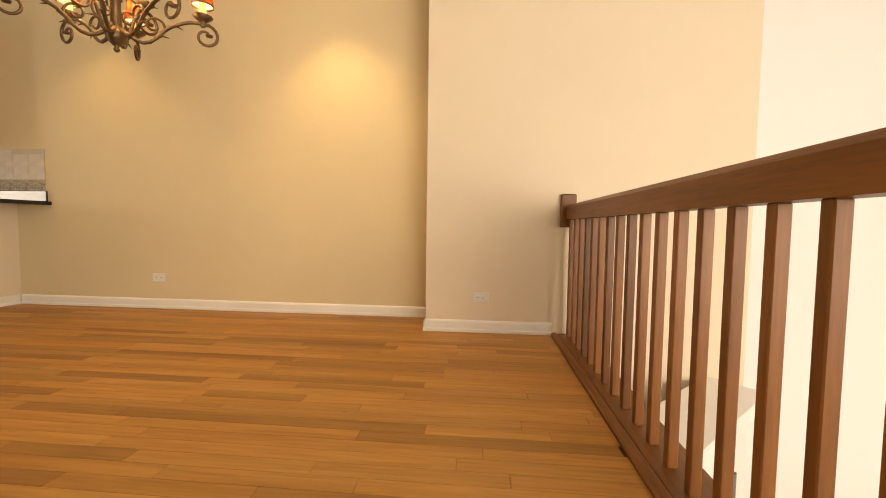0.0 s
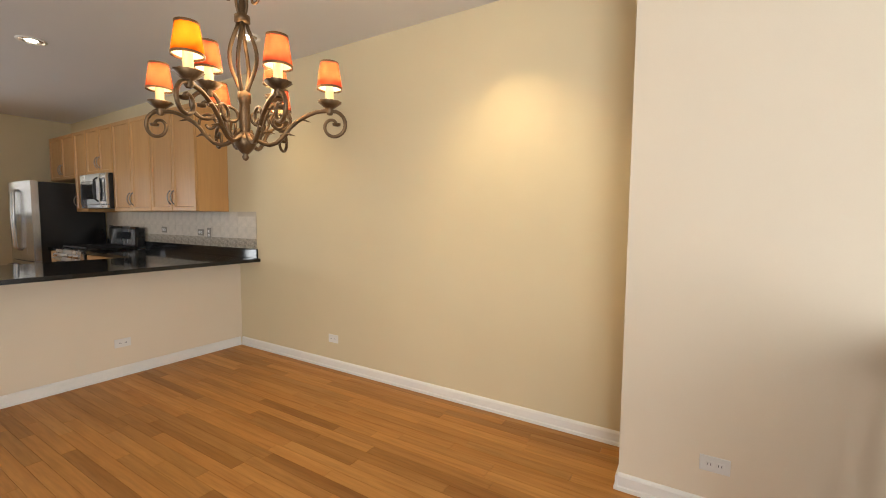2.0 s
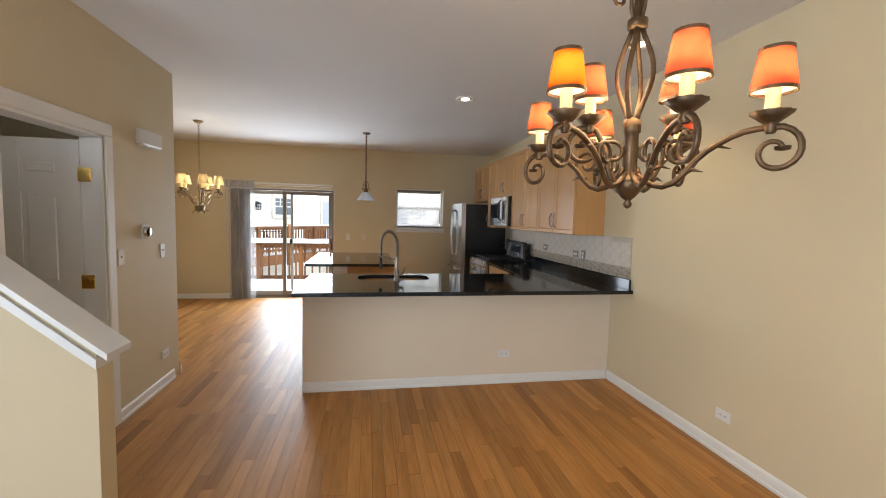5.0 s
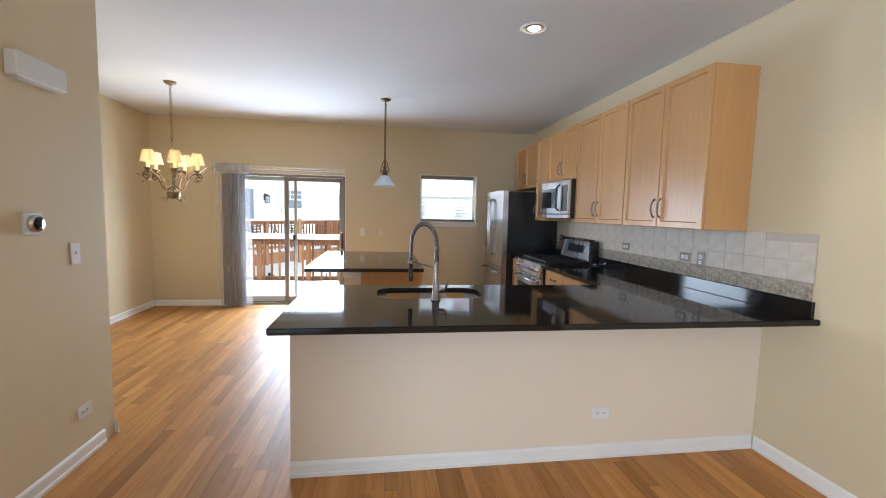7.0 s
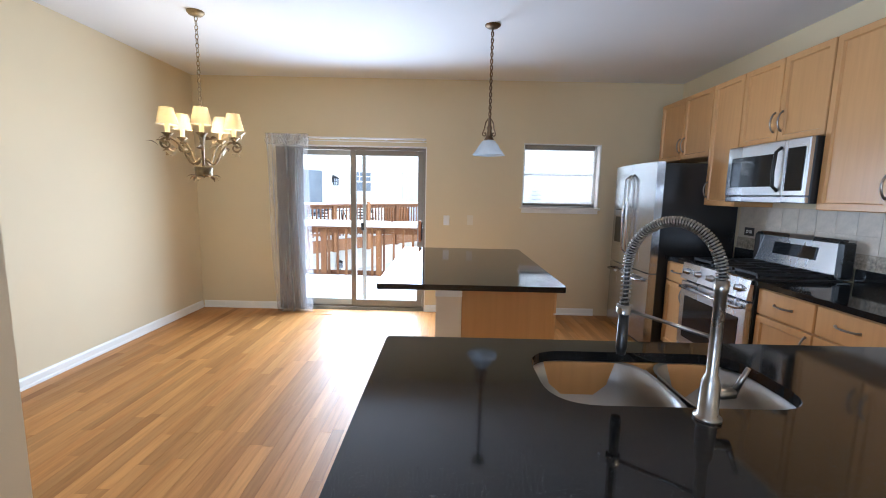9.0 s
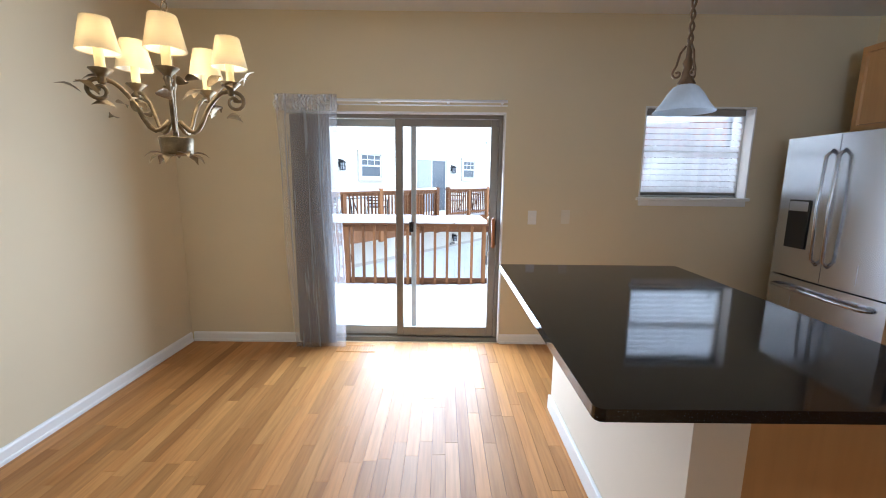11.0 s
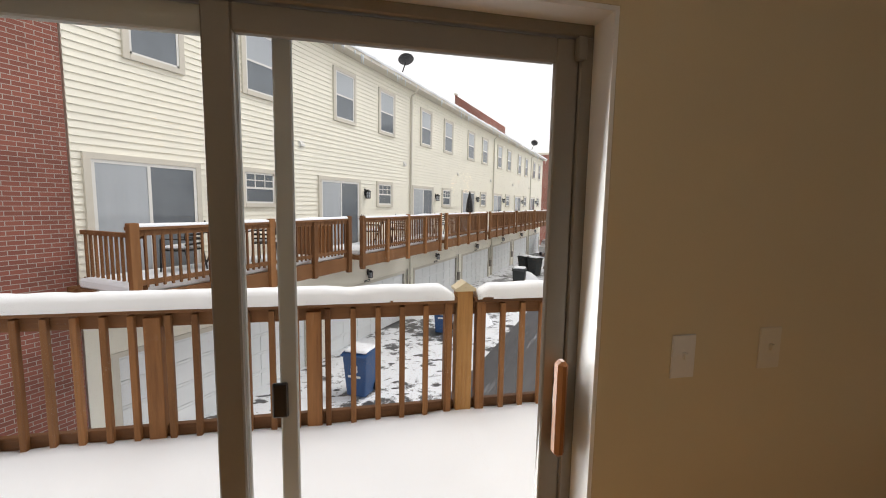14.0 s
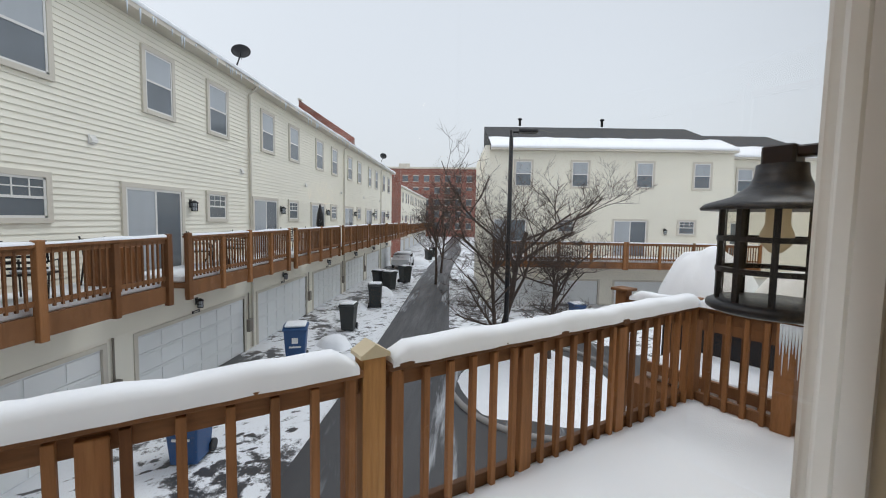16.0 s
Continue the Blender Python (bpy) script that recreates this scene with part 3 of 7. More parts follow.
# rod, sheer curtain and grey blind stack
rod = thing("curtain_rod", "slim white curtain rod above the sliding door", "curtain rod", (WEST + 0.075, 0, 2.025))
bm = bmesh.new()
tube(bm, [(0, -4.62, 0), (0, -2.885, 0)], 0.011, 10)
tube(bm, [(0.012, -4.62, -0.035), (0.012, -2.885, -0.035)], 0.005, 8)
part("rod", bm, trim_paint, rod)
for y in (-4.5, -3.9, -3.35, -2.92):
    part("bracket", boxes((-0.075, 0.006, y - 0.01, y + 0.01, -0.012, 0.012), bevel=0.002), trim_paint, rod)


def hanging(name, mat, y0t, y1t, y0b, y1b, z0, z1, x, depth, waves, label, cat, seed):
    rng = random.Random(seed)
    bm = bmesh.new()
    cols, rows_ = waves * 8, 14
    ph = [rng.uniform(0.97, 1.03) for _ in range(cols + 1)]
    grid = []
    for j in range(rows_ + 1):
        v = j / rows_
        line = []
        for i in range(cols + 1):
            u = i / cols
            y = (y0t + (y1t - y0t) * u) * (1 - v) + (y0b + (y1b - y0b) * u) * v
            xx = x + depth * math.sin(u * waves * 2 * math.pi) * ph[i] * (0.7 + 0.3 * v) + 0.01 * math.sin(5 * v + 9 * u)
            line.append(bm.verts.new((xx, y + 0.012 * math.sin(7 * v + 3 * u), z1 + (z0 - z1) * v)))
        grid.append(line)
    for A, B in zip(grid, grid[1:]):
        for i in range(cols):
            f = bm.faces.new((A[i], A[i + 1], B[i + 1], B[i]))
            f.smooth = True
    me = to_mesh(name, bm)
    me.materials.append(mat)
    ob = tagged(new(name, me), label, cat)
    k = ob.modifiers.new("thick", "SOLIDIFY")
    k.thickness = 0.0012
    return ob


vanes = thing("vertical_blind", "grey vertical blind vanes stacked at the sliding door", "blind", (0, 0, 0))
for k in range(16):
    y = -4.585 + 0.0175 * k
    bm = bmesh.new()
    box(bm, -0.042, 0.042, -0.0012, 0.0012, 0.02, 1.92, pose(WEST + 0.052, y, 0, 0, 0, 52 + 8 * math.sin(k * 1.7)))
    part("vane", bm, grey_vanes, vanes)
part("head_rail", boxes((WEST + 0.02, WEST + 0.06, -4.64, -4.28, 1.925, 1.955), bevel=0.004), trim_paint, vanes)
sheer_ob = hanging("sheer_curtain", sheer_cloth, -4.70, -4.215, -4.63, -4.19, 0.0, 2.06, WEST + 0.115, 0.011, 17, "white sheer curtain gathered beside the sliding door", "curtain", 3)

hem = hanging("header_tape", sheer("curtain_header_cloth", (0.90, 0.91, 0.93), 0.26, 0.15), -4.70, -4.215, -4.697, -4.214, 1.935, 2.055, WEST + 0.118, 0.011, 17, "gathered white header tape", "", 3)
hem.parent = sheer_ob

# ---- kitchen window with blind ----
win = tagged(new("window_1"), "small sash window with a white horizontal blind", "window", kind="structure")
WX = WEST - 0.10
part("window_frame", boxes((WX - 0.05, WX, WI0, WI0 + 0.04, WIB, WIT), (WX - 0.05, WX, WI1 - 0.04, WI1, WIB, WIT), (WX - 0.05, WX, WI0, WI1, WIT - 0.04, WIT), (WX - 0.05, WX, WI0, WI1, WIB, WIB + 0.045), (WX - 0.04, WX - 0.005, WI0, WI1, 1.65, 1.69), bevel=0.003), white_plastic, win)
for z0, z1 in ((WIB + 0.045, 1.65), (1.69, WIT - 0.04)):
    g = part("pane", boxes((WX - 0.027, WX - 0.023, WI0 + 0.04, WI1 - 0.04, z0, z1)), pane_glass, win)
    g.visible_shadow = False
part("window_sill", boxes((WX, WEST + 0.035, WI0 - 0.02, WI1 + 0.02, WIB - 0.025, WIB), bevel=0.005), trim_paint, win)
part("apron", boxes((WEST, WEST + 0.012, WI0, WI1, WIB - 0.07, WIB - 0.025), bevel=0.003), trim_paint, win)
part("window_liner", boxes((WX, WEST + 0.006, WI0 - 0.0, WI0 + 0.012, WIB, WIT), (WX, WEST + 0.006, WI1 - 0.012, WI1, WIB, WIT), (WX, WEST + 0.006, WI0, WI1, WIT - 0.012, WIT)), trim_paint, win)
blind = thing("window_blind", "white horizontal slat blind lowered over the kitchen window", "blind", (WEST - 0.055, 0, 0))
part("head_rail", boxes((-0.03, 0.03, WI0 + 0.02, WI1 - 0.06, WIT - 0.065, WIT - 0.014), bevel=0.004), alu, blind)
for k in range(13):
    bm = bmesh.new()
    z = WIT - 0.09 - k * 0.0475
    box(bm, -0.0265, 0.0265, WI0 + 0.025, WI1 - 0.065, -0.0012, 0.0012, pose(0, 0, z, 0, 57, 0))
    part("slat", bm, blind_white, blind)
part("bottom_rail", boxes((-0.022, 0.022, WI0 + 0.025, WI1 - 0.065, WIB + 0.02, WIB + 0.045), bevel=0.005), alu, blind)

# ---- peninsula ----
structure("wall_peninsula", boxes((-0.12, 0.0, -2.81, 0.0, -0.02, 0.875)), pale_lit_paint, "pale pink-beige half wall under the breakfast counter", "wall")


def rounded(points, r, steps=5):
    """An outline with rounded corners."""
    out = []
    n = len(points)
    for i in range(n):
        p, a, b = Vector(points[i]), Vector(points[i - 1]), Vector(points[(i + 1) % n])
        rr = r[i] if isinstance(r, (list, tuple)) else r
        u, v = (a - p).normalized(), (b - p).normalized()
        if rr <= 0:
            out.append(tuple(p))
            continue
        for k in range(steps + 1):
            w = k / steps
            q = (1 - w) ** 2 * (p + u * rr) + 2 * w * (1 - w) * p + w * w * (p + v * rr)
            out.append(tuple(q))
    return out


SINK = [(-0.615, -2.36), (-0.615, -1.70), (-0.20, -1.70), (-0.20, -2.36)]
top = tagged(new("countertop"), "polished black granite countertop with a backsplash ledge", "countertop")
bm = bmesh.new()
T0, T1 = 0.875, 0.908
# slabs round the sink opening, and along the north wall up to the range
for r in ((-0.755, 0.333, -2.835, -2.45, T0, T1), (-0.20, 0.333, -2.45, -1.60, T0, T1), (-0.755, 0.333, -1.60, -0.003, T0, T1), (-1.955, -0.755, -0.645, -0.003, T0, T1)):
    box(bm, *r)
# the slab round the sink, cut to its rounded outline
hx0, hx1, hy0, hy1 = -0.755, -0.20, -2.45, -1.60
ring = rounded([(-0.645, -2.365), (-0.645, -1.69), (-0.285, -1.69), (-0.285, -2.365)], 0.13, 7)
hc = Vector((-0.465, -2.03))
outer_ring = []
for q in ring:
    d = Vector(q) - hc
    k = min([((hx1 if d.x > 0 else hx0) - hc.x) / d.x if abs(d.x) > 1e-6 else 1e9, ((hy1 if d.y > 0 else hy0) - hc.y) / d.y if abs(d.y) > 1e-6 else 1e9])
    outer_ring.append(hc + d * k)
for cx in (hx0, hx1):
    for cy in (hy0, hy1):
        i = min(range(len(outer_ring)), key=lambda i: (outer_ring[i] - Vector((cx, cy))).length)
        outer_ring[i] = Vector((cx, cy))
for z in (T0, T1):
    A = [bm.verts.new((*q, z)) for q in ring]
    B = [bm.verts.new((*q, z)) for q in outer_ring]
    for i in range(len(A)):
        j = (i + 1) % len(A)
        bm.faces.new((A[i], A[j], B[j], B[i]))
    if z == T0:
        low = A
for i in range(len(A)):
    j = (i + 1) % len(A)
    bm.faces.new((low[i], low[j], A[j], A[i]))
bmesh.ops.remove_doubles(bm, verts=bm.verts, dist=0.0005)
part("slab", bm, black_granite, top)
part("slab_edge", boxes((0.333, 0.338, -2.835, -0.003, T0 + 0.004, T1 - 0.004), (-0.75, 0.33, -2.84, -2.835, T0 + 0.004, T1 - 0.004)), black_granite, top)
part("upstand", boxes((-1.955, 0.305, -0.024, -0.003, T1, 0.998), bevel=0.003), black_granite, top)
end = tagged(new("countertop"), "short polished black granite countertop beside the refrigerator", "countertop")
part("slab", boxes((-3.075, -2.735, -0.645, -0.003, T0, T1), bevel=0.003), black_granite, end)
part("upstand", boxes((-3.075, -2.735, -0.024, -0.003, T1, 0.998), bevel=0.003), black_granite, end)

# double sink
sink = thing("kitchen_sink", "stainless steel double-bowl undermount sink", "sink", (-0.465, -2.03, 0))


def bowl(y0, y1, name):
    bm = bmesh.new()
    rings = []
    for z, inset in ((0.872, 0.0), (0.80, 0.006), (0.72, 0.014), (0.700, 0.05)):
        ring = rounded([(-0.185 + inset, y0 + inset), (-0.185 + inset, y1 - inset), (0.185 - inset, y1 - inset), (0.185 - inset, y0 + inset)], 0.13 - inset * 0.4, 6)
        rings.append([bm.verts.new((x, y, z)) for x, y in ring])
    for A, B in zip(rings, rings[1:]):
        for k in range(len(A)):
            f = bm.faces.new((A[k], A[(k + 1) % len(A)], B[(k + 1) % len(A)], B[k]))
            f.smooth = True
    bm.faces.new(rings[-1])
    outer = [bm.verts.new((v.co.x * 1.06, v.co.y + (0.01 if v.co.y > (y0 + y1) / 2 else -0.01), 0.874)) for v in rings[0]]
    for k in range(len(outer)):
        bm.faces.new((rings[0][k], rings[0][(k + 1) % len(outer)], outer[(k + 1) % len(outer)], outer[k]))
    ob = part(name, bm, sink_steel, sink)
    bm = bmesh.new()
    lathe(bm, [(0.0, 0.703), (0.022, 0.703), (0.026, 0.706), (0.042, 0.706), (0.045, 0.701)], (0.02, (y0 + y1) / 2, 0), 20)
    part("drain", bm, chrome, ob, "round steel drain")


bowl(-0.345, 0.035, "bowl")
bowl(0.065, 0.345, "bowl")
part("divider", boxes((-0.16, 0.16, 0.036, 0.064, 0.80, 0.862), bevel=0.008), sink_steel, sink)

# spring faucet on the room side of the sink
fc = thing("kitchen_faucet", "tall dark brushed steel spring pull-down faucet at the sink", "faucet", (-0.235, -2.015, T1))
bm = bmesh.new()
lathe(bm, [(0.0, 0.0), (0.03, 0.0), (0.03, 0.008), (0.022, 0.012), (0.020, 0.09), (0.017, 0.10), (0.0125, 0.11), (0.0125, 0.30), (0.015, 0.305), (0.015, 0.33), (0.0, 0.33)], sides=18)
part("body", bm, pewter, fc)
arc = []
AY, AX = -0.14, -0.165   # reach towards the bowls
for k in range(25):
    a = math.pi * k / 24
    u = (1 - math.cos(a)) / 2
    arc.append(Vector((AX * u, AY * u, 0.33 + 0.125 * math.sin(a))))
arc += [Vector((AX, AY, 0.33 - 0.025 * k)) for k in range(1, 5)]
bm = bmesh.new()
tube(bm, arc, 0.008, 8)
part("hose", bm, black_plastic, fc, "dark inner hose")
bm = bmesh.new()
coil = []
steps = 760
for i in range(steps + 1):
    f = i / steps * (len(arc) - 1)
    k = min(int(f), len(arc) - 2)
    p = arc[k].lerp(arc[k + 1], f - k)
    d = (arc[k + 1] - arc[k]).normalized()
    side = Vector((AY, -AX, 0)).normalized()
    up = d.cross(side)
    a = i / steps * 62 * 2 * math.pi
    coil.append(p + 0.0118 * (math.cos(a) * side + math.sin(a) * up))
tube(bm, coil, 0.0022, 5)
part("spring", bm, pewter, fc, "coiled steel spring")
bm = bmesh.new()
tube(bm, [(AX, AY, 0.24), (AX, AY, 0.20)], 0.011, 12)
tube(bm, [(AX, AY, 0.20), (AX, AY, 0.11), (AX, AY, 0.09)], [0.013, 0.015, 0.012], 12)
part("spray_head", bm, black_plastic, fc, "black spray head")
bm = bmesh.new()
tube(bm, [(0, 0, 0.195), (AX, AY, 0.215)], 0.005, 8)
lathe(bm, [(0.020, -0.012), (0.020, 0.012), (0.014, 0.012), (0.014, -0.012), (0.020, -0.012)], (AX, AY, 0.215), 14)
part("holder_arm", bm, pewter, fc)
bm = bmesh.new()
tube(bm, [(0, 0, 0.06), (0.0, 0.055, 0.065)], 0.013, 10)
tube(bm, [(0.0, 0.055, 0.065), (0.01, 0.075, 0.13)], [0.008, 0.005], 8)
part("lever", bm, pewter, fc)

# ---- cabinets ----
def front(parent, u0, u1, z0, z1, y, material, drawer=False, handle=None):
    """A framed door or flat drawer front facing -y, with its bow handle."""
    bm = bmesh.new()
    if drawer:
        box(bm, u0, u1, y - 0.02, y, z0, z1, bevel=0.005)
    else:
        box(bm, u0, u1, y - 0.02, y, z0, z1, bevel=0.003)
        bmesh.ops.recalc_face_normals(bm, faces=bm.faces)
        f = [min(bm.faces, key=lambda q: q.calc_center_median().y)]
        bmesh.ops.inset_region(bm, faces=f, thickness=0.052)
        bmesh.ops.inset_region(bm, faces=f, thickness=0.010, depth=-0.014)
    d = part("drawer_front" if drawer else "door", bm, material, parent)
    if handle:
        hx, hz, along = handle
        bm = bmesh.new()
        pts = [(-0.068 + 0.136 * k / 10, -0.032 * math.sin(math.pi * k / 10) ** 0.6) for k in range(11)]
        tube(bm, [((hx, y - 0.02 + o, hz + s) if along == "z" else (hx + s, y - 0.02 + o, hz)) for s, o in pts], [0.008 if k in (0, 10) else 0.0058 for k in range(11)], 8)
        part("handle", bm, pewter, d, "curved pewter bow handle")
    return d


def upper(x0, x1, z0, z1, label, doors=2, split=None):
    c = thing("upper_cabinet", label, "cabinet", group="upper kitchen cabinets")
    part("body", boxes((x0 + 0.001, x1 - 0.001, -0.31, -0.002, z0, z1), bevel=0.002), maple_flat, c)
    w = (x1 - x0) / doors
    for k in range(doors):
        a, b = x0 + k * w + 0.0045, x0 + (k + 1) * w - 0.0045
        hx = (b - 0.03) if (doors == 2 and k == 0) else (a + 0.03)
        front(c, a, b, z0 + 0.003, z1 - 0.003, -0.312, maple, handle=(hx, z0 + 0.14, "z"))
    return c


CT, CB = 2.40, 1.365
upper(-1.055, -0.168, CB, CT, "light maple wall cabinet with two tall framed doors")
upper(-1.955, -1.057, CB, CT, "light maple wall cabinet with two tall framed doors")
upper(-2.72, -1.957, 1.825, CT, "light maple wall cabinet with two short doors above the microwave")
upper(-3.10, -2.722, CB, CT, "narrow light maple wall cabinet with one tall door", 1)
upper(-3.98, -3.102, 1.80, CT, "light maple wall cabinet with two short doors above the refrigerator")


def base(x0, x1, label, drawer=True, doors=1):
    c = thing("base_cabinet", label, "cabinet", group="base kitchen cabinets")
    part("body", boxes((x0 + 0.001, x1 - 0.001, -0.60, -0.002, 0.10, 0.872)), maple_flat, c)
    part("toe_kick", boxes((x0 + 0.001, x1 - 0.001, -0.53, -0.10, -0.01, 0.10)), maple_flat, c)
    zt = 0.862
    w = (x1 - x0) / doors
    for k in range(doors):
        a, b = x0 + k * w + 0.004, x0 + (k + 1) * w - 0.004
        if drawer:
            front(c, a, b, 0.70, zt, -0.602, maple, True, ((a + b) / 2, 0.785, "x"))
        front(c, a, b, 0.115, 0.69 if drawer else zt, -0.602, maple, handle=(b - 0.035 if k == 0 else a + 0.035, 0.60, "z"))
    return c


base(-3.07, -2.737, "narrow light maple base cabinet with drawer and door")
base(-1.953, -1.53, "light maple base cabinet with drawer and door")
base(-1.528, -0.77, "light maple base cabinet with two drawers and two doors", doors=2)
pb = thing("peninsula_cabinet", "light maple cabinet run under the peninsula counter", "cabinet")
part("body", boxes((-0.70, -0.122, -2.80, -2.43, -0.01, 0.872), (-0.70, -0.64, -2.43, -1.62, -0.01, 0.872), (-0.14, -0.122, -2.43, -1.62, -0.01, 0.872), (-0.70, -0.122, -1.62, -0.62, -0.01, 0.872)), maple_flat, pb)

# ---- tiles above the counter ----
backing = structure("backsplash", boxes((-3.075, 0.285, -0.004, -0.0005, 0.998, 1.365)), grout, "pale stone tile backsplash with a carved border", "backsplash")

# ---- appliances ----
mw = thing("microwave", "stainless steel over-the-range microwave with dark window", "microwave")
MX0, MX1, MZ0, MZ1 = -2.715, -1.958, 1.405, 1.822
part("body", boxes((MX0, MX1, -0.37, -0.004, MZ0, MZ1), bevel=0.004), black_plastic, mw, "black casing")
part("door", boxes((MX0 + 0.002, MX1 - 0.19, -0.405, -0.371, MZ0 + 0.045, MZ1 - 0.002), bevel=0.006), steel, mw, "stainless steel door")
part("door_window", boxes((MX0 + 0.055, MX1 - 0.275, -0.408, -0.4055, MZ0 + 0.11, MZ1 - 0.085), bevel=0.001), black_glass, mw, "dark glass window")
part("control_panel", boxes((MX1 - 0.188, MX1 - 0.002, -0.405, -0.371, MZ0 + 0.045, MZ1 - 0.002), bevel=0.006), steel, mw)
part("keypad", boxes((MX1 - 0.165, MX1 - 0.03, -0.408, -0.4055, MZ0 + 0.08, MZ1 - 0.06), bevel=0.001), black_glass, mw, "black keypad")
part("bottom_trim", boxes((MX0 + 0.002, MX1 - 0.002, -0.40, -0.371, MZ0, MZ0 + 0.043), bevel=0.005), steel, mw)
bm = bmesh.new()
hx = MX1 - 0.225
tube(bm, [(hx, -0.405, MZ0 + 0.08), (hx, -0.44, MZ0 + 0.11), (hx, -0.448, (MZ0 + MZ1) / 2), (hx, -0.44, MZ1 - 0.08), (hx, -0.405, MZ1 - 0.05)], 0.011, 10)
part("handle", bm, black_plastic, mw, "black bowed handle")

rg = thing("gas_range", "stainless steel gas range with black cooktop", "range")
RX0, RX1 = -2.728, -1.962
part("body", boxes((RX0, RX1, -0.63, -0.01, 0.03, 0.895), bevel=0.004), black_plastic, rg, "black side panels")
part("cooktop", boxes((RX0, RX1, -0.645, -0.075, 0.895, 0.915), bevel=0.006), black_plastic, rg, "black enamel cooktop")
bm = bmesh.new()
prism(bm, [(-0.645, 0.765), (-0.685, 0.775), (-0.665, 0.905), (-0.645, 0.912)], "x", RX0, RX1)
part("knob_panel", bm, steel, rg)
for k in range(5):
    bm = bmesh.new()
    lathe(bm, [(0.026, 0.0), (0.026, 0.006), (0.021, 0.010), (0.019, 0.036), (0.0, 0.038)], sides=18)
    box(bm, -0.004, 0.004, -0.018, 0.018, 0.030, 0.044)
    bmesh.ops.transform(bm, matrix=pose(RX0 + 0.085 + k * 0.149, -0.676, 0.84, 81, 0, 0), verts=bm.verts)
    part("knob", bm, steel, rg)
part("oven_door", boxes((RX0 + 0.004, RX1 - 0.004, -0.675, -0.631, 0.235, 0.758), bevel=0.006), steel, rg)
part("oven_window", boxes((RX0 + 0.07, RX1 - 0.07, -0.679, -0.6755, 0.30, 0.64), bevel=0.001), black_glass, rg, "dark oven window")
bm = bmesh.new()
tube(bm, [(RX0 + 0.05, -0.675, 0.715), (RX0 + 0.06, -0.715, 0.715), (RX1 - 0.06, -0.715, 0.715), (RX1 - 0.05, -0.675, 0.715)], 0.013, 10)
part("oven_handle", bm, steel, rg)
part("drawer", boxes((RX0 + 0.004, RX1 - 0.004, -0.672, -0.631, 0.07, 0.228), bevel=0.006), steel, rg)
bm = bmesh.new()
prism(bm, [(-0.10, 0.915), (-0.118, 0.93), (-0.085, 1.15), (-0.07, 1.178), (-0.02, 1.178), (-0.012, 0.915)], "x", RX0 + 0.01, RX1 - 0.01)
part("backguard", bm, steel, rg)
bm = bmesh.new()
box(bm, RX0 + 0.20, RX1 - 0.20, -0.003, 0.003, -0.045, 0.045, pose(0, -0.104, 1.065, -8.5, 0, 0))
part("display", bm, black_glass, rg, "black clock display")
for x in (RX0, RX1 - 0.045):
    part("guard_side", boxes((x, x + 0.045, -0.122, -0.011, 0.915, 1.172), bevel=0.02), black_plastic, rg)
for gx0, gx1 in ((RX0 + 0.03, RX0 + 0.26), (RX0 + 0.268, RX1 - 0.268), (RX1 - 0.26, RX1 - 0.03)):
    bm = bmesh.new()
    z0, z1 = 0.930, 0.948
    for y in (-0.60, -0.36, -0.13):
        box(bm, gx0, gx1, y - 0.006, y + 0.006, z0, z1)
    for x in (gx0 + 0.006, (gx0 + gx1) / 2, gx1 - 0.006):
        box(bm, x - 0.006, x + 0.006, -0.606, -0.124, z0 + 0.001, z1 + 0.003)
    for x in (gx0 + 0.006, gx1 - 0.006):
        for y in (-0.60, -0.13):
            box(bm, x - 0.007, x + 0.007, y - 0.007, y + 0.007, 0.915, z0)
    part("grate", bm, dark_iron, rg, "cast iron grate")
    for y in (-0.48, -0.245):
        bm = bmesh.new()
        lathe(bm, [(0.048, 0.915), (0.045, 0.922), (0.030, 0.924), (0.030, 0.932), (0.0, 0.933)], ((gx0 + gx1) / 2, y, 0), 18)
        part("burner", bm, dark_iron, rg)

fr = thing("refrigerator", "stainless steel french-door refrigerator with black sides", "refrigerator")
FX0, FX1, FY = -3.975, -3.085, -0.70
part("case", boxes((FX0 + 0.005, FX1 - 0.005, FY, -0.02, 0.02, 1.735), bevel=0.006), black_plastic, fr, "black case")
for a, b in ((FX0, -3.532), (-3.528, FX1)):
    bm = bmesh.new()
    n = 9
    prism(bm, [(a + (b - a) * k / n, FY - 0.075 - 0.018 * math.sin(math.pi * (k / n * 0.5 + (0.0 if a == FX0 else 0.5)))) for k in range(n + 1)] + [(b, FY - 0.004), (a, FY - 0.004)], "z", 0.735, 1.745)
    d = part("door", bm, steel, fr)
    hx = -3.575 if a == FX0 else -3.485
    bm = bmesh.new()
    tube(bm, [(hx, FY - 0.09, 0.86), (hx, FY - 0.135, 0.90), (hx, FY - 0.150, 1.25), (hx, FY - 0.135, 1.60), (hx, FY - 0.09, 1.64)], 0.012, 10)
    part("handle", bm, steel, d)
    if a == FX0:
        bm = boxes((-3.86, -3.68, FY - 0.100, FY - 0.090, 0.95, 1.30), bevel=0.003)
        part("dispenser", bm, black_glass, d, "black water dispenser recess")
        part("dispenser_panel", boxes((-3.85, -3.69, FY - 0.104, FY - 0.1005, 1.22, 1.29), bevel=0.001), steel, d)
bm = bmesh.new()
n = 11
prism(bm, [(FX0 + (FX1 - FX0) * k / n, FY - 0.075 - 0.018 * math.sin(math.pi * k / n)) for k in range(n + 1)] + [(FX1, FY - 0.004), (FX0, FY - 0.004)], "z", 0.06, 0.725)
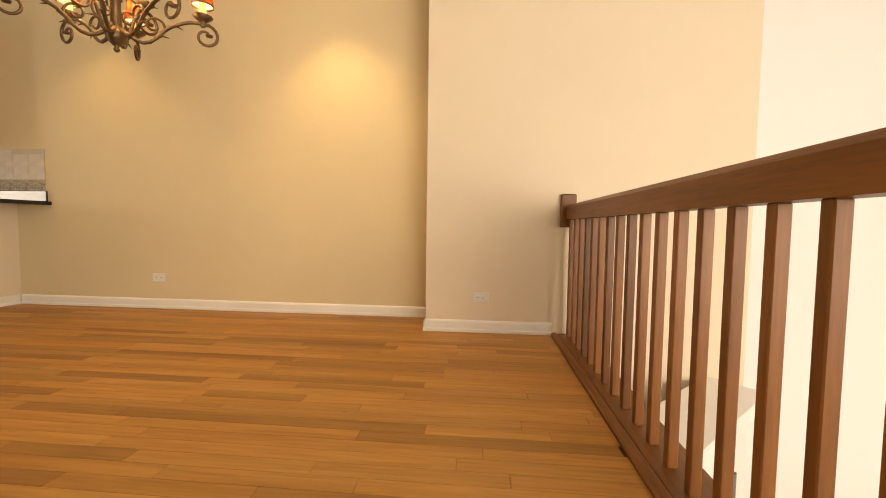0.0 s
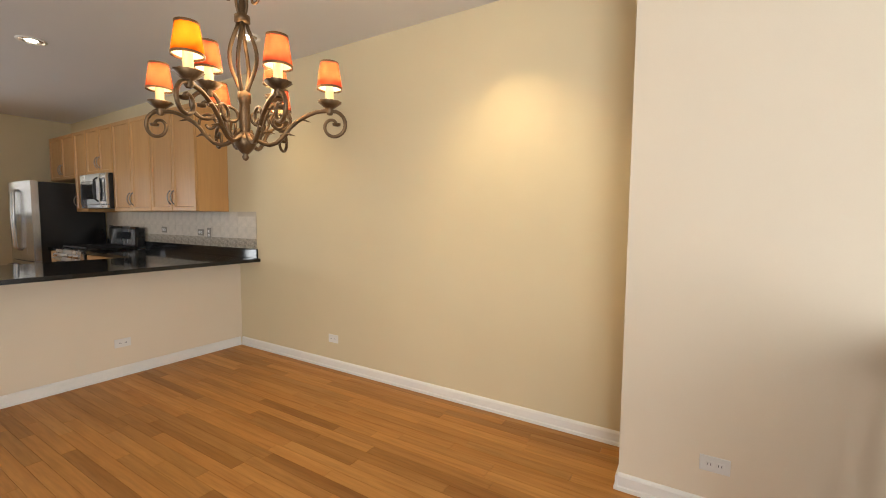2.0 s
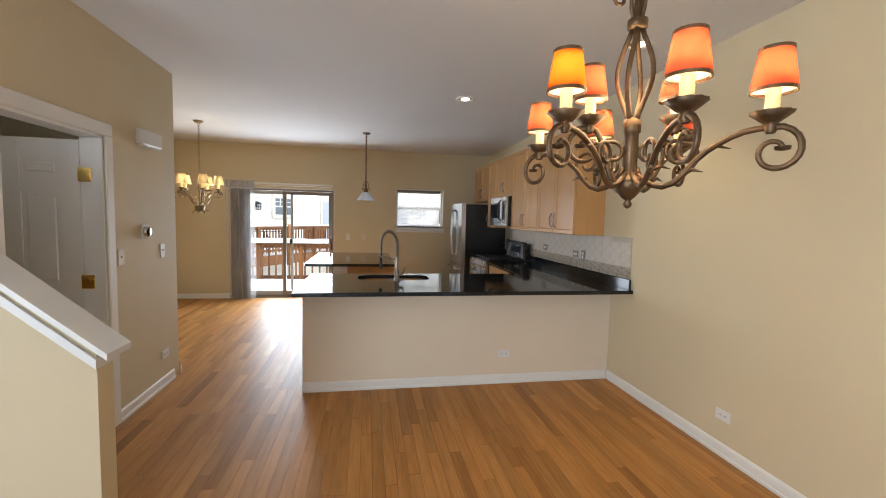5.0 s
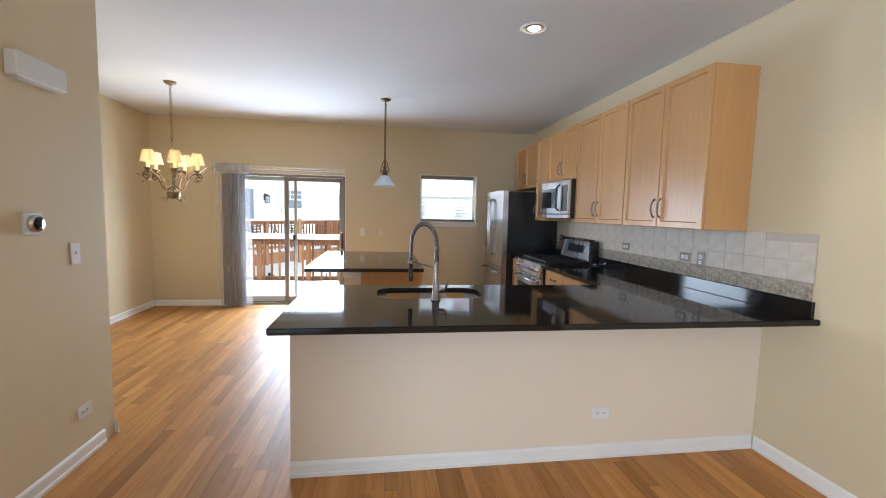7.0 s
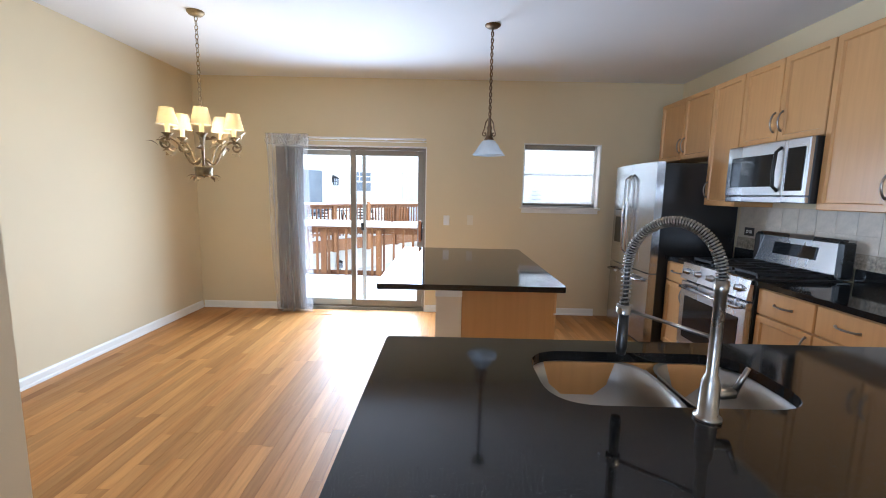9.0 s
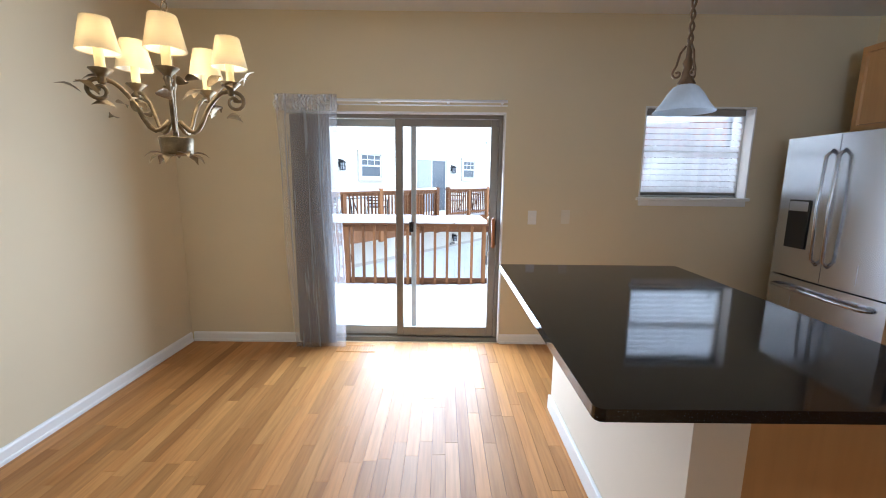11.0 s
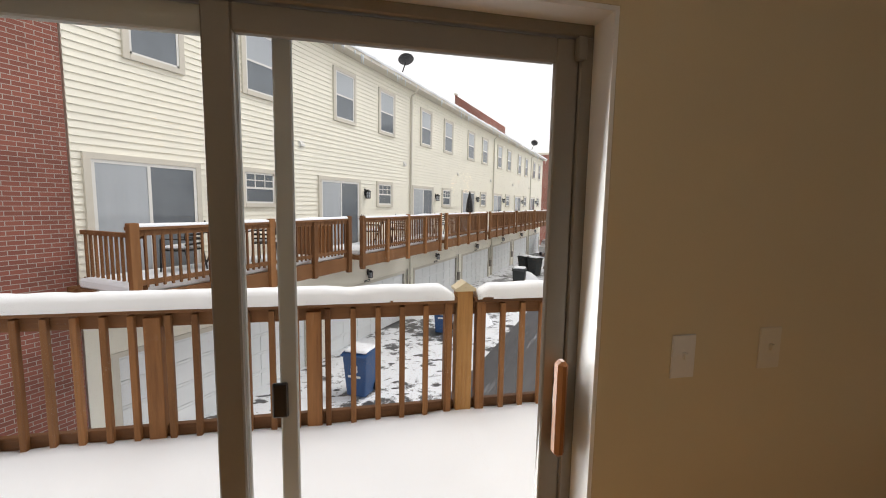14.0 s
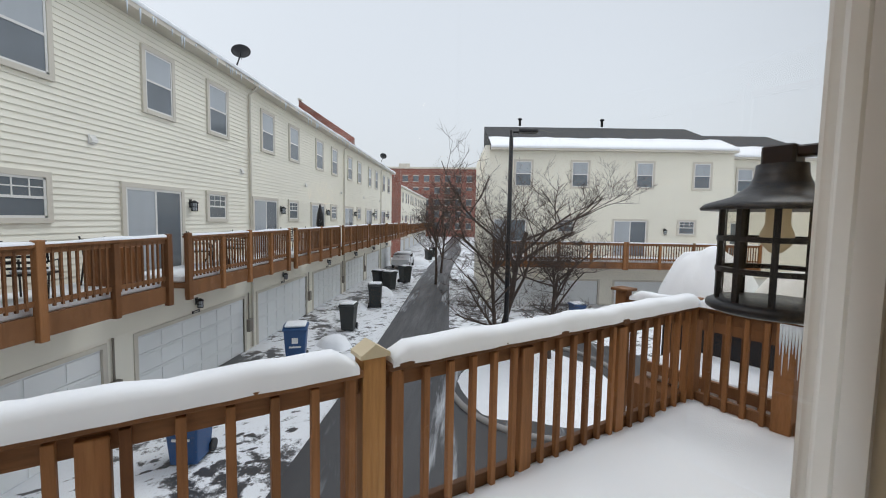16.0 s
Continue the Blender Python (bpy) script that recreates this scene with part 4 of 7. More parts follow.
fz = part("freezer_drawer", bm, steel, fr)
bm = bmesh.new()
tube(bm, [(FX0 + 0.07, FY - 0.085, 0.655), (FX0 + 0.10, FY - 0.135, 0.655), (FX1 - 0.10, FY - 0.135, 0.655), (FX1 - 0.07, FY - 0.085, 0.655)], 0.012, 10)
part("handle", bm, steel, fz)
part("foot_grille", boxes((FX0 + 0.02, FX1 - 0.02, FY - 0.02, FY, -0.005, 0.05)), black_plastic, fr)

# ---- island ----
isl = thing("kitchen_island", "kitchen island with maple cabinet and pale end post", "kitchen island")
part("body", boxes((-3.18, -1.80, -2.53, -1.97, 0.10, 0.872)), maple_flat, isl)
part("toe_kick", boxes((-3.15, -1.83, -2.50, -2.03, -0.01, 0.10)), maple_flat, isl)
part("side_wall", boxes((-3.18, -1.79, -2.69, -2.532, -0.01, 0.872)), pale_lit_paint, isl, "pale painted back panel")
part("side_baseboard", boxes((-3.18, -1.775, -2.71, -2.692, -0.008, 0.09), (-1.789, -1.775, -2.69, -2.535, -0.008, 0.09), bevel=0.003), trim_paint, isl)
part("capital", boxes((-1.789, -1.778, -2.695, -2.53, 0.80, 0.872), bevel=0.003), trim_paint, isl)
for k in range(3):
    a = -3.17 + k * 0.455
    part("door", boxes((a, a + 0.447, -1.968, -1.948, 0.115, 0.69), bevel=0.004), maple, isl)
    w = part("drawer_front", boxes((a, a + 0.447, -1.968, -1.948, 0.70, 0.862), bevel=0.004), maple, isl)
    bm = bmesh.new()
    tube(bm, [(a + 0.17 + 0.11 * i / 8, -1.948 + 0.030 * math.sin(math.pi * i / 8) ** 0.6, 0.785) for i in range(9)], 0.0045, 8)
    part("handle", bm, chrome, w, "curved satin nickel handle")
it = tagged(new("island_countertop"), "polished black granite island countertop", "countertop")
bm = bmesh.new()
prism(bm, rounded([(-3.265, -3.03), (-3.265, -1.945), (-1.625, -1.945), (-1.625, -3.03)], 0.025, 3), "z", T0, T1)
part("slab", bm, black_granite, it)

# ---- lamps ----
def chain(bm, x, y, z0, z1, r=0.011, wire_r=0.0026):
    k, z = 0, z0
    while z < z1 - r:
        pts = []
        for i in range(10):
            a = i * 2 * math.pi / 10
            u, v = r * 0.7 * math.cos(a), r * 1.25 * math.sin(a)
            pts.append((x + (u if k % 2 else 0), y + (0 if k % 2 else u), z + r + v))
        tube(bm, pts, wire_r, 5, closed=True)
        z += r * 1.95
        k += 1


def scroll(cx, cz, r0, a0, turns, n=22, shrink=0.28):
    """Points (u, z) of a closing spiral."""
    out = []
    for i in range(n + 1):
        q = i / n
        a = a0 - turns * 2 * math.pi * q
        r = r0 * (1 - (1 - shrink) * q)
        out.append((cx + r * math.cos(a), cz + r * math.sin(a)))
    return out


def shade_mesh(r0, r1, h):
    bm = bmesh.new()
    lathe(bm, [(r0, 0), (r0 + 0.001, 0.004), (r1, h)], sides=24)
    me = to_mesh("shade", bm)
    return me


def lit_arm(parent, az, reach, cup_z, hub_z, metal, shade_mat, sh, bulb_mat, sleeve, leafy=False):
    """One curved arm with cup, candle, bulb and shade, turned to az degrees; heights are above the thing's base."""
    turn = pose(0, 0, 0, 0, 0, az)
    bm = bmesh.new()
    pts = []
    for k in range(13):
        q = k / 12
        u = 0.02 + (reach - 0.02) * q
        z = hub_z - 0.045 * math.sin(math.pi * min(1, q * 1.9)) + (cup_z - 0.02 - hub_z) * (0.5 - 0.5 * math.cos(math.pi * min(1, max(0, (q - 0.22) / 0.70))))
        pts.append((u, z))
    R = 0.060 if not leafy else 0.04
    pts += scroll(reach + 0.012, cup_z - 0.02 - R, R, math.pi / 2 - 0.25, 1.15)
    tube(bm, [(u, 0, z) for u, z in pts], [0.0095 - 0.0035 * min(1, k / len(pts)) for k in range(len(pts))], 7)
    lathe(bm, [(0.0, 0.0), (0.016, 0.003), (0.018, 0.012)], (pts[-1][0], 0, pts[-1][1] - 0.008), 8)
    if not leafy:
        inner_scroll = scroll(reach * 0.42, hub_z + 0.045, 0.052, -math.pi / 2, -1.2)
        tube(bm, [(u, 0, z) for u, z in inner_scroll], 0.006, 6)
        for q0, s in ((0.62, 1), (0.45, -1), (0.99, 1)):
            i = int(q0 * 12)
            u, z = pts[i]
            tube(bm, [(u, 0, z), (u + 0.025, 0.004 * s, z + 0.012), (u + 0.055, 0.012 * s, z + 0.002)], [0.007, 0.006, 0.001], 5)
    bmesh.ops.transform(bm, matrix=turn, verts=bm.verts)
    arm = part("arm", bm, metal, parent)
    c = turn @ Vector((reach, 0, cup_z))
    bm = bmesh.new()
    w = 0.047 if not leafy else 0.038
    lathe(bm, [(0.010, -0.035), (0.016, -0.022), (0.012, -0.012), (w * 0.45, -0.006), (w, 0.016), (w * 0.98, 0.018), (w * 0.4, 0.0), (0.0, 0.0)], c, 24, wave=0.05, waves=12)
    part("drip_cup", bm, metal, arm)
    hs = sh["lift"]
    bm = bmesh.new()
    lathe(bm, [(0.016, 0.0), (0.016, hs + 0.015), (0.012, hs + 0.03), (0.0, hs + 0.03)], c, 14)
    part("candle_sleeve", bm, sleeve, arm)
    bm = bmesh.new()
    lathe(bm, [(0.0, hs + 0.03), (0.008, hs + 0.033), (0.013, hs + 0.05), (0.009, hs + 0.068), (0.0, hs + 0.08)], c, 12)
    part("bulb", bm, bulb_mat, arm)
    # added inner layer, white where bulb light bleaches the shade's inside
    bm = bmesh.new()
    lathe(bm, [(sh["r0"] - 0.0025, 0.003), (sh["r1"] - 0.0025, sh["h"] - 0.002)], (c.x, c.y, c.z + hs), 24)
    part("shade_lining", bm, shade_glow_white, arm, "white inner layer added for the glowing inside")
    me = sh["mesh"][shade_mat.name]
    ob = new("shade", me)
    ob.parent, ob.location = arm, (c.x, c.y, c.z + hs)
    if not leafy:
        for zz, rr in ((0.0, sh["r0"]), (sh["h"], sh["r1"])):
            bm = bmesh.new()
            lathe(bm, [(rr - 0.001, zz - 0.004), (rr + 0.002, zz - 0.004), (rr + 0.002, zz + 0.004), (rr - 0.001, zz + 0.004), (rr - 0.001, zz - 0.004)], (c.x, c.y, c.z + hs), 24, False)
            part("shade_trim", bm, bronze, arm, "dark scalloped trim")
    return arm


def shades(r0, r1, h, lift, *mats):
    d = {}
    for m in mats:
        me = shade_mesh(r0, r1, h)
        me.materials.append(m)
        d[m.name] = me
    return {"mesh": d, "r0": r0, "r1": r1, "h": h, "lift": lift}


bulb_warm = emitter("chandelier_bulb", (1.0, 0.74, 0.42), 42.0)
bulb_soft = emitter("small_bulb", (1.0, 0.74, 0.42), 14.0)

# dining chandelier
CX, CY, CZ = 2.351, -1.462, 1.54
cd = thing("dining_chandelier", "aged bronze scroll chandelier with small red parchment shades", "chandelier", (CX, CY, CZ))
bm = bmesh.new()
lathe(bm, [(0.0, 0.0), (0.010, 0.006), (0.014, 0.016), (0.008, 0.026), (0.020, 0.036), (0.040, 0.060), (0.046, 0.082), (0.040, 0.098), (0.026, 0.106), (0.022, 0.12), (0.022, 0.235), (0.027, 0.24), (0.027, 0.275), (0.018, 0.285)], sides=20)
part("column", bm, bronze, cd)
for k in range(4):
    a = k * math.pi / 2 + 0.4
    bm = bmesh.new()
    pts = []
    for i in range(13):
        q = i / 12
        r = 0.014 + 0.040 * math.sin(math.pi * q) ** 1.3
        pts.append((r * math.cos(a + 0.5 * q), r * math.sin(a + 0.5 * q), 0.275 + 0.285 * q))
    tube(bm, pts, 0.008, 7)
    part("cage_rod", bm, bronze, cd)
bm = bmesh.new()
lathe(bm, [(0.018, 0.555), (0.030, 0.56), (0.030, 0.585), (0.018, 0.59), (0.012, 0.65), (0.006, 0.70)], sides=14)
part("collar", bm, bronze, cd)
for k in range(3):
    bm = bmesh.new()
    pts = [(0.012, 0.58), (0.022, 0.62)] + scroll(0.055, 0.645, 0.032, math.pi * 0.95, 0.95)
    tube(bm, [(u, 0, z) for u, z in pts], 0.006, 6)
    bmesh.ops.transform(bm, matrix=pose(0, 0, 0, 0, 0, 120 * k + 20), verts=bm.verts)
    part("top_scroll", bm, bronze, cd)
bm = bmesh.new()
chain(bm, 0, 0, 0.70, CEIL - CZ - 0.03, 0.022, 0.0036)
part("chain", bm, bronze, cd)
bm = bmesh.new()
lathe(bm, [(0.0, 1.125), (0.012, 1.125), (0.05, 1.14), (0.062, 1.158), (0.062, 1.1595)], sides=22)
part("canopy", bm, bronze, cd)
sh_big = shades(0.049, 0.036, 0.100, 0.070, shade_red, shade_amber)
for a in (16, 61, 151, 196, 241, 331):
    lit_arm(cd, a - 31.7, 0.358, 0.224, 0.11, bronze, shade_amber if a == 331 else shade_red, sh_big, bulb_warm, candle)
for a in (106, 286):
    lit_arm(cd, a - 31.7, 0.13, 0.272, 0.13, bronze, shade_red, sh_big, bulb_warm, candle)
lamp("dining_chandelier_light", "POINT", pose(CX, CY, CZ + 0.35), 4.2, WARM, soft=0.22)

# breakfast chandelier
BX, BY, BZ = -2.53, -4.50, 1.46
cb = thing("breakfast_chandelier", "gilt iron leaf chandelier with cream fabric shades", "chandelier", (BX, BY, BZ))
bm = bmesh.new()
lathe(bm, [(0.0, 0.05), (0.05, 0.05), (0.058, 0.06), (0.064, 0.12), (0.060, 0.125), (0.045, 0.10), (0.0, 0.10)], sides=18)
part("basket", bm, gilt_iron, cb)
bm = bmesh.new()
lathe(bm, [(0.010, 0.10), (0.012, 0.30), (0.020, 0.33), (0.026, 0.36), (0.014, 0.39), (0.010, 0.50), (0.022, 0.52), (0.022, 0.535), (0.005, 0.55)], sides=12)
part("stem", bm, gilt_iron, cb)
bm = bmesh.new()
chain(bm, 0, 0, 0.55, CEIL - BZ - 0.03, 0.016, 0.003)
part("chain", bm, gilt_iron, cb)
bm = bmesh.new()
lathe(bm, [(0.0, 1.205), (0.010, 1.205), (0.045, 1.215), (0.06, 1.232), (0.06, 1.2395)], sides=20)
part("canopy", bm, gilt_iron, cb)


def leaf(bm, m, ln, w):
    rows_ = []
    for i in range(6):
        q = i / 5
        ww = w * math.sin(math.pi * min(0.98, q + 0.08)) * 0.5
        u, z = ln * q, 0.25 * ln * math.sin(q * 2.6)
        rows_.append([bm.verts.new(m @ Vector(p)) for p in ((u, -ww, z + 0.15 * ww), (u, 0, z - 0.10 * ww), (u, ww, z + 0.15 * ww))])
    for A, B in zip(rows_, rows_[1:]):
        for k in range(2):
            f = bm.faces.new((A[k], B[k], B[k + 1], A[k + 1]))
            f.smooth = True


sh_small = shades(0.068, 0.045, 0.118, 0.075, shade_cream)
rng = random.Random(17)
for k in range(5):
    az = 30 + 72 * k
    arm = lit_arm(cb, az, 0.225, 0.335, 0.19, gilt_iron, shade_cream, sh_small, bulb_soft, candle, True)
    for i in range(5):
        bm = bmesh.new()
        u, z = rng.uniform(0.12, 0.34), rng.uniform(0.20, 0.34)
        leaf(bm, pose(0, 0, 0, 0, 0, az + rng.uniform(-14, 14)) @ pose(u, 0, z, rng.uniform(-40, 40), rng.uniform(-50, 30), rng.uniform(-70, 70)), 0.075, 0.042)
        me = to_mesh("leaf", bm)
        me.materials.append(gilt_iron)
        lf = new("leaf", me)
        lf.parent = arm
for k in range(9):
    bm = bmesh.new()
    leaf(bm, pose(0, 0, 0, 0, 0, k * 40 + 10) @ pose(0.035, 0, 0.055, 0, 35 - 20 * (k % 2), 0), 0.085, 0.05)
    part("leaf", bm, gilt_iron, cb)
lamp("breakfast_chandelier_light", "POINT", pose(BX, BY, BZ + 0.44), 1.5, WARM, soft=0.2)


# island pendant
def pendant(x, y):
    t = thing("pendant_lamp", "alabaster bell pendant on a dark twisted stem", "pendant lamp", (x, y, 1.73))
    bm = bmesh.new()
    lathe(bm, [(0.128, 0.0), (0.122, 0.006), (0.098, 0.036), (0.075, 0.075), (0.052, 0.105), (0.030, 0.118), (0.026, 0.116), (0.070, 0.072), (0.094, 0.033), (0.122, 0.002), (0.128, 0.0)], sides=28, wave=0.012, waves=8)
    part("shade", bm, frosted, t, "white alabaster glass bell")
    bm = bmesh.new()
    lathe(bm, [(0.034, 0.112), (0.038, 0.120), (0.024, 0.145), (0.016, 0.19), (0.022, 0.21), (0.012, 0.23), (0.010, 0.30)], sides=14)
    part("fitter", bm, bronze, t)
    for k in range(3):
        bm = bmesh.new()
        pts = [(0.014, 0.28), (0.034, 0.25), (0.045, 0.20)] + scroll(0.040, 0.165, 0.020, math.pi * 0.2, 1.0, 12)
        tube(bm, [(u, 0, z) for u, z in pts], 0.005, 6)
        bmesh.ops.transform(bm, matrix=pose(0, 0, 0, 0, 0, 120 * k), verts=bm.verts)
        part("scroll", bm, bronze, t)
    bm = bmesh.new()
    for ph in (0, math.pi):
        tube(bm, [(0.008 * math.cos(ph + i * 0.7), 0.008 * math.sin(ph + i * 0.7), 0.29 + i * 0.011) for i in range(60)], 0.0055, 5)
    part("twisted_stem", bm, bronze, t)
    bm = bmesh.new()
    lathe(bm, [(0.0, 0.945), (0.012, 0.945), (0.045, 0.952), (0.06, 0.964), (0.06, 0.9695)], sides=20)
    part("canopy", bm, bronze, t)
    return t


pendant(-2.68, -2.315)


# recessed ceiling lights
def downlight(x, y):
    t = thing("recessed_light", "lit recessed ceiling light with white ring", "ceiling light", (x, y, CEIL), group="recessed ceiling lights")
    bm = bmesh.new()
    lathe(bm, [(0.095, 0.0), (0.095, -0.006), (0.078, -0.008), (0.070, -0.001)], sides=28)
    part("ring", bm, trim_paint, t)
    bm = bmesh.new()
    lathe(bm, [(0.0, -0.0015), (0.068, -0.0015), (0.0685, -0.001)], sides=24)
    part("reflector", bm, chrome, t)
    bm = bmesh.new()
    lathe(bm, [(0.0, -0.012), (0.030, -0.010), (0.042, -0.002)], sides=20)
    part("bulb", bm, lamp_glow, t)
    return t


for x, y, power in ((0.94, -0.49, 7), (2.96, -0.46, 13), (-0.62, -1.33, 7)):
    downlight(x, y)
    lamp("recessed_lamp", "SPOT", pose(x, y, CEIL - 0.03), power * 0.76, (1.0, 0.78, 0.46), spread=100, blend=0.75, soft=0.04)


# ---- plates, outlets and other wall fittings ----
def on_wall(x, y, z, face):
    """A pose whose -y side faces away from the wall: face n, s, e or w is the way it looks."""
    return pose(x, y, z, 0, 0, {"s": 0, "e": 90, "n": 180, "w": -90}[face])


def outlet(m, label, flat=False, material=None):
    t = thing("outlet", label, "outlet", group="wall outlets")
    w, h = (0.057, 0.035) if flat else (0.035, 0.057)
    part("plate", boxes((-w, w, -0.006, -0.0006, -h, h), bevel=0.002), material or white_plastic, t)
    for s in (-1, 1):
        u, v = (s * 0.02, 0) if flat else (0, s * 0.02)
        r = part("receptacle", boxes((u - 0.015, u + 0.015, -0.008, -0.0062, v - 0.013, v + 0.013), bevel=0.001), white_plastic, t)
        part("slot", boxes((u - 0.007, u - 0.004, -0.0088, -0.0082, v - 0.005, v + 0.005)), slot_dark, r)
        part("slot", boxes((u + 0.004, u + 0.007, -0.0088, -0.0082, v - 0.005, v + 0.005)), slot_dark, r)
    t.matrix_world = m
    return t


def switch(m, label, material=None, double=False):
    t = thing("light_switch", label, "light switch", group="light switches")
    w = 0.058 if double else 0.036
    part("plate", boxes((-w, w, -0.006, -0.0006, -0.058, 0.058), bevel=0.002), material or white_plastic, t)
    for u in ((-0.023, 0.023) if double else (0,)):
        bm = bmesh.new()
        box(bm, u - 0.005, u + 0.005, -0.016, -0.006, -0.004, 0.012)
        part("toggle", bm, material or white_plastic, t)
    t.matrix_world = m
    return t


outlet(on_wall(1.327, NORTH, 0.266, "s"), "white horizontal outlet low on the dining wall", True)
outlet(on_wall(4.086, JOG, 0.246, "s"), "white horizontal outlet low on the jog wall", True)
outlet(on_wall(0.0, -1.045, 0.275, "e"), "white horizontal outlet on the peninsula wall", True)
outlet(on_wall(-0.31, LEFT, 0.273, "n"), "white outlet low on the hall wall", True)
outlet(on_wall(-2.2 + 0.55, SOUTH, 0.30, "n"), "white outlet low on the breakfast wall", False)
outlet(on_wall(-1.483, -0.012, 1.155, "s"), "steel outlet on the tile backsplash", True, alu)
outlet(on_wall(-0.689, -0.012, 1.14, "s"), "steel outlet on the tile backsplash", True, alu)
outlet(on_wall(-0.527, -0.012, 1.135, "s"), "tall steel outlet on the tile backsplash", False, alu)
outlet(on_wall(-2.93, -0.012, 1.15, "s"), "dark outlet on the tile backsplash", True, slot_dark)
switch(on_wall(WEST, -2.638, 1.112, "e"), "white light switch beside the sliding door")
sw = switch(on_wall(WEST, -2.36, 1.12, "e"), "ivory wall plate beside the window", ivory_plastic)
switch(on_wall(-0.30, LEFT, 1.165, "n"), "white light switch on the hall wall")
switch(on_wall(0.30, LEFT, 1.165, "n"), "beige light switch beside the door casing", ivory_plastic)
switch(on_wall(7.1, -0.30, -0.35, "s"), "ivory light switch on the living room wall", ivory_plastic)
th = thing("thermostat", "round dark glass thermostat on a white plate", "thermostat")
part("plate", boxes((-0.058, 0.058, -0.008, -0.0006, -0.055, 0.055), bevel=0.006), white_plastic, th)
bm = bmesh.new()
lathe(bm, [(0.0, 0.034), (0.034, 0.034), (0.040, 0.030), (0.041, 0.008)], sides=28)
bmesh.ops.transform(bm, matrix=pose(0, 0, 0, 90, 0, 0), verts=bm.verts)
part("dial", bm, chrome, th, "steel ring")
bm = bmesh.new()
lathe(bm, [(0.0, 0.0365), (0.033, 0.0355), (0.034, 0.0345)], sides=28)
bmesh.ops.transform(bm, matrix=pose(0, 0, 0, 90, 0, 0), verts=bm.verts)
part("display", bm, black_glass, th)
th.matrix_world = on_wall(-0.03, LEFT, 1.335, "n")
ch = thing("door_chime", "white rectangular door chime box high on the hall wall", "door chime")
part("box", boxes((-0.15, 0.15, -0.055, -0.0006, -0.055, 0.055), bevel=0.006), white_plastic, ch)
part("grille", boxes((-0.13, 0.13, -0.050, -0.008, -0.062, -0.056), bevel=0.001), white_plastic, ch)
ch.matrix_world = on_wall(-0.08, LEFT, 2.05, "n")
vt = thing("wall_vent", "white louvred return air grille on the jog wall", "vent")
part("backing", boxes((-0.135, 0.135, -0.003, -0.0006, -0.10, 0.10)), slot_dark, vt)
part("frame", boxes((-0.155, -0.13, -0.012, -0.0006, -0.12, 0.12), (0.13, 0.155, -0.012, -0.0006, -0.12, 0.12), (-0.13, 0.13, -0.012, -0.0006, -0.12, -0.095), (-0.13, 0.13, -0.012, -0.0006, 0.095, 0.12), (-0.006, 0.006, -0.012, -0.0006, -0.095, 0.095), bevel=0.002), white_plastic, vt)
for k in range(12):
    bm = bmesh.new()
    box(bm, -0.13, 0.13, -0.007, 0.007, -0.0012, 0.0012, pose(0, -0.009, -0.086 + k * 0.0157, 35, 0, 0))
    part("slat", bm, white_plastic, vt)
vt.matrix_world = on_wall(4.305, JOG, 2.43, "s")
rgst = thing("floor_register", "wooden floor register by the sliding door", "floor register", (WEST + 0.15, -4.10, 0.0))
part("frame", boxes((-0.07, -0.055, -0.16, 0.16, 0.0005, 0.006), (0.055, 0.07, -0.16, 0.16, 0.0005, 0.006), (-0.055, 0.055, -0.16, -0.145, 0.0005, 0.006), (-0.055, 0.055, 0.145, 0.16, 0.0005, 0.006)), plank_wood, rgst)
for k in range(13):
    part("slat", boxes((-0.055, 0.055, -0.138 + k * 0.0225, -0.128 + k * 0.0225, 0.0005, 0.005)), plank_wood, rgst)

# ---- hall door, open inward, with its casing ----
dr = tagged(new("door_2"), "white six-panel door standing open in a white casing", "door", kind="structure")
D0, D1, DT = 0.46, 1.26, 1.98


def casing(x0, x1, z0, z1):
    return boxes((x0, x1, LEFT + 0.0005, LEFT + 0.016, z0, z1), bevel=0.005)


part("casing", casing(D0 - 0.085, D0 - 0.004, 0, DT + 0.0), trim_paint, dr)
part("casing", casing(D1 + 0.004, D1 + 0.085, 0, DT + 0.0), trim_paint, dr)
part("casing", casing(D0 - 0.085, D1 + 0.085, DT + 0.001, DT + 0.082), trim_paint, dr)
part("jamb", boxes((D0 + 0.0005, D0 + 0.018, LEFT - 0.125, LEFT + 0.004, 0, DT - 0.02), bevel=0.002), trim_paint, dr)
part("jamb", boxes((D1 - 0.018, D1 - 0.0005, LEFT - 0.125, LEFT + 0.004, 0, DT - 0.02), bevel=0.002), trim_paint, dr)
part("head_jamb", boxes((D0 + 0.0005, D1 - 0.0005, LEFT - 0.125, LEFT + 0.004, DT - 0.02, DT - 0.0005)), trim_paint, dr)
lw = 0.755
bm = bmesh.new()
st = 0.11
for r in ((0, st, 0, 1.94), (lw - st, lw, 0, 1.94), (lw / 2 - 0.05, lw / 2 + 0.05, 0, 1.94)):
    box(bm, r[0], r[1], -0.035, 0, 0.01 + r[2], r[3])
for z0, z1 in ((0.01, 0.22), (0.86, 1.0), (1.60, 1.70), (1.82, 1.94)):
    box(bm, st, lw - st, -0.0345, -0.0005, z0, z1)
for z0, z1 in ((0.22, 0.86), (1.0, 1.60), (1.70, 1.82)):
    for a, b in ((st, lw / 2 - 0.05), (lw / 2 + 0.05, lw - st)):
        box(bm, a, b, -0.027, -0.008, z0, z1)
        box(bm, a + 0.03, b - 0.03, -0.033, -0.002, z0 + 0.03, z1 - 0.03, bevel=0.006)
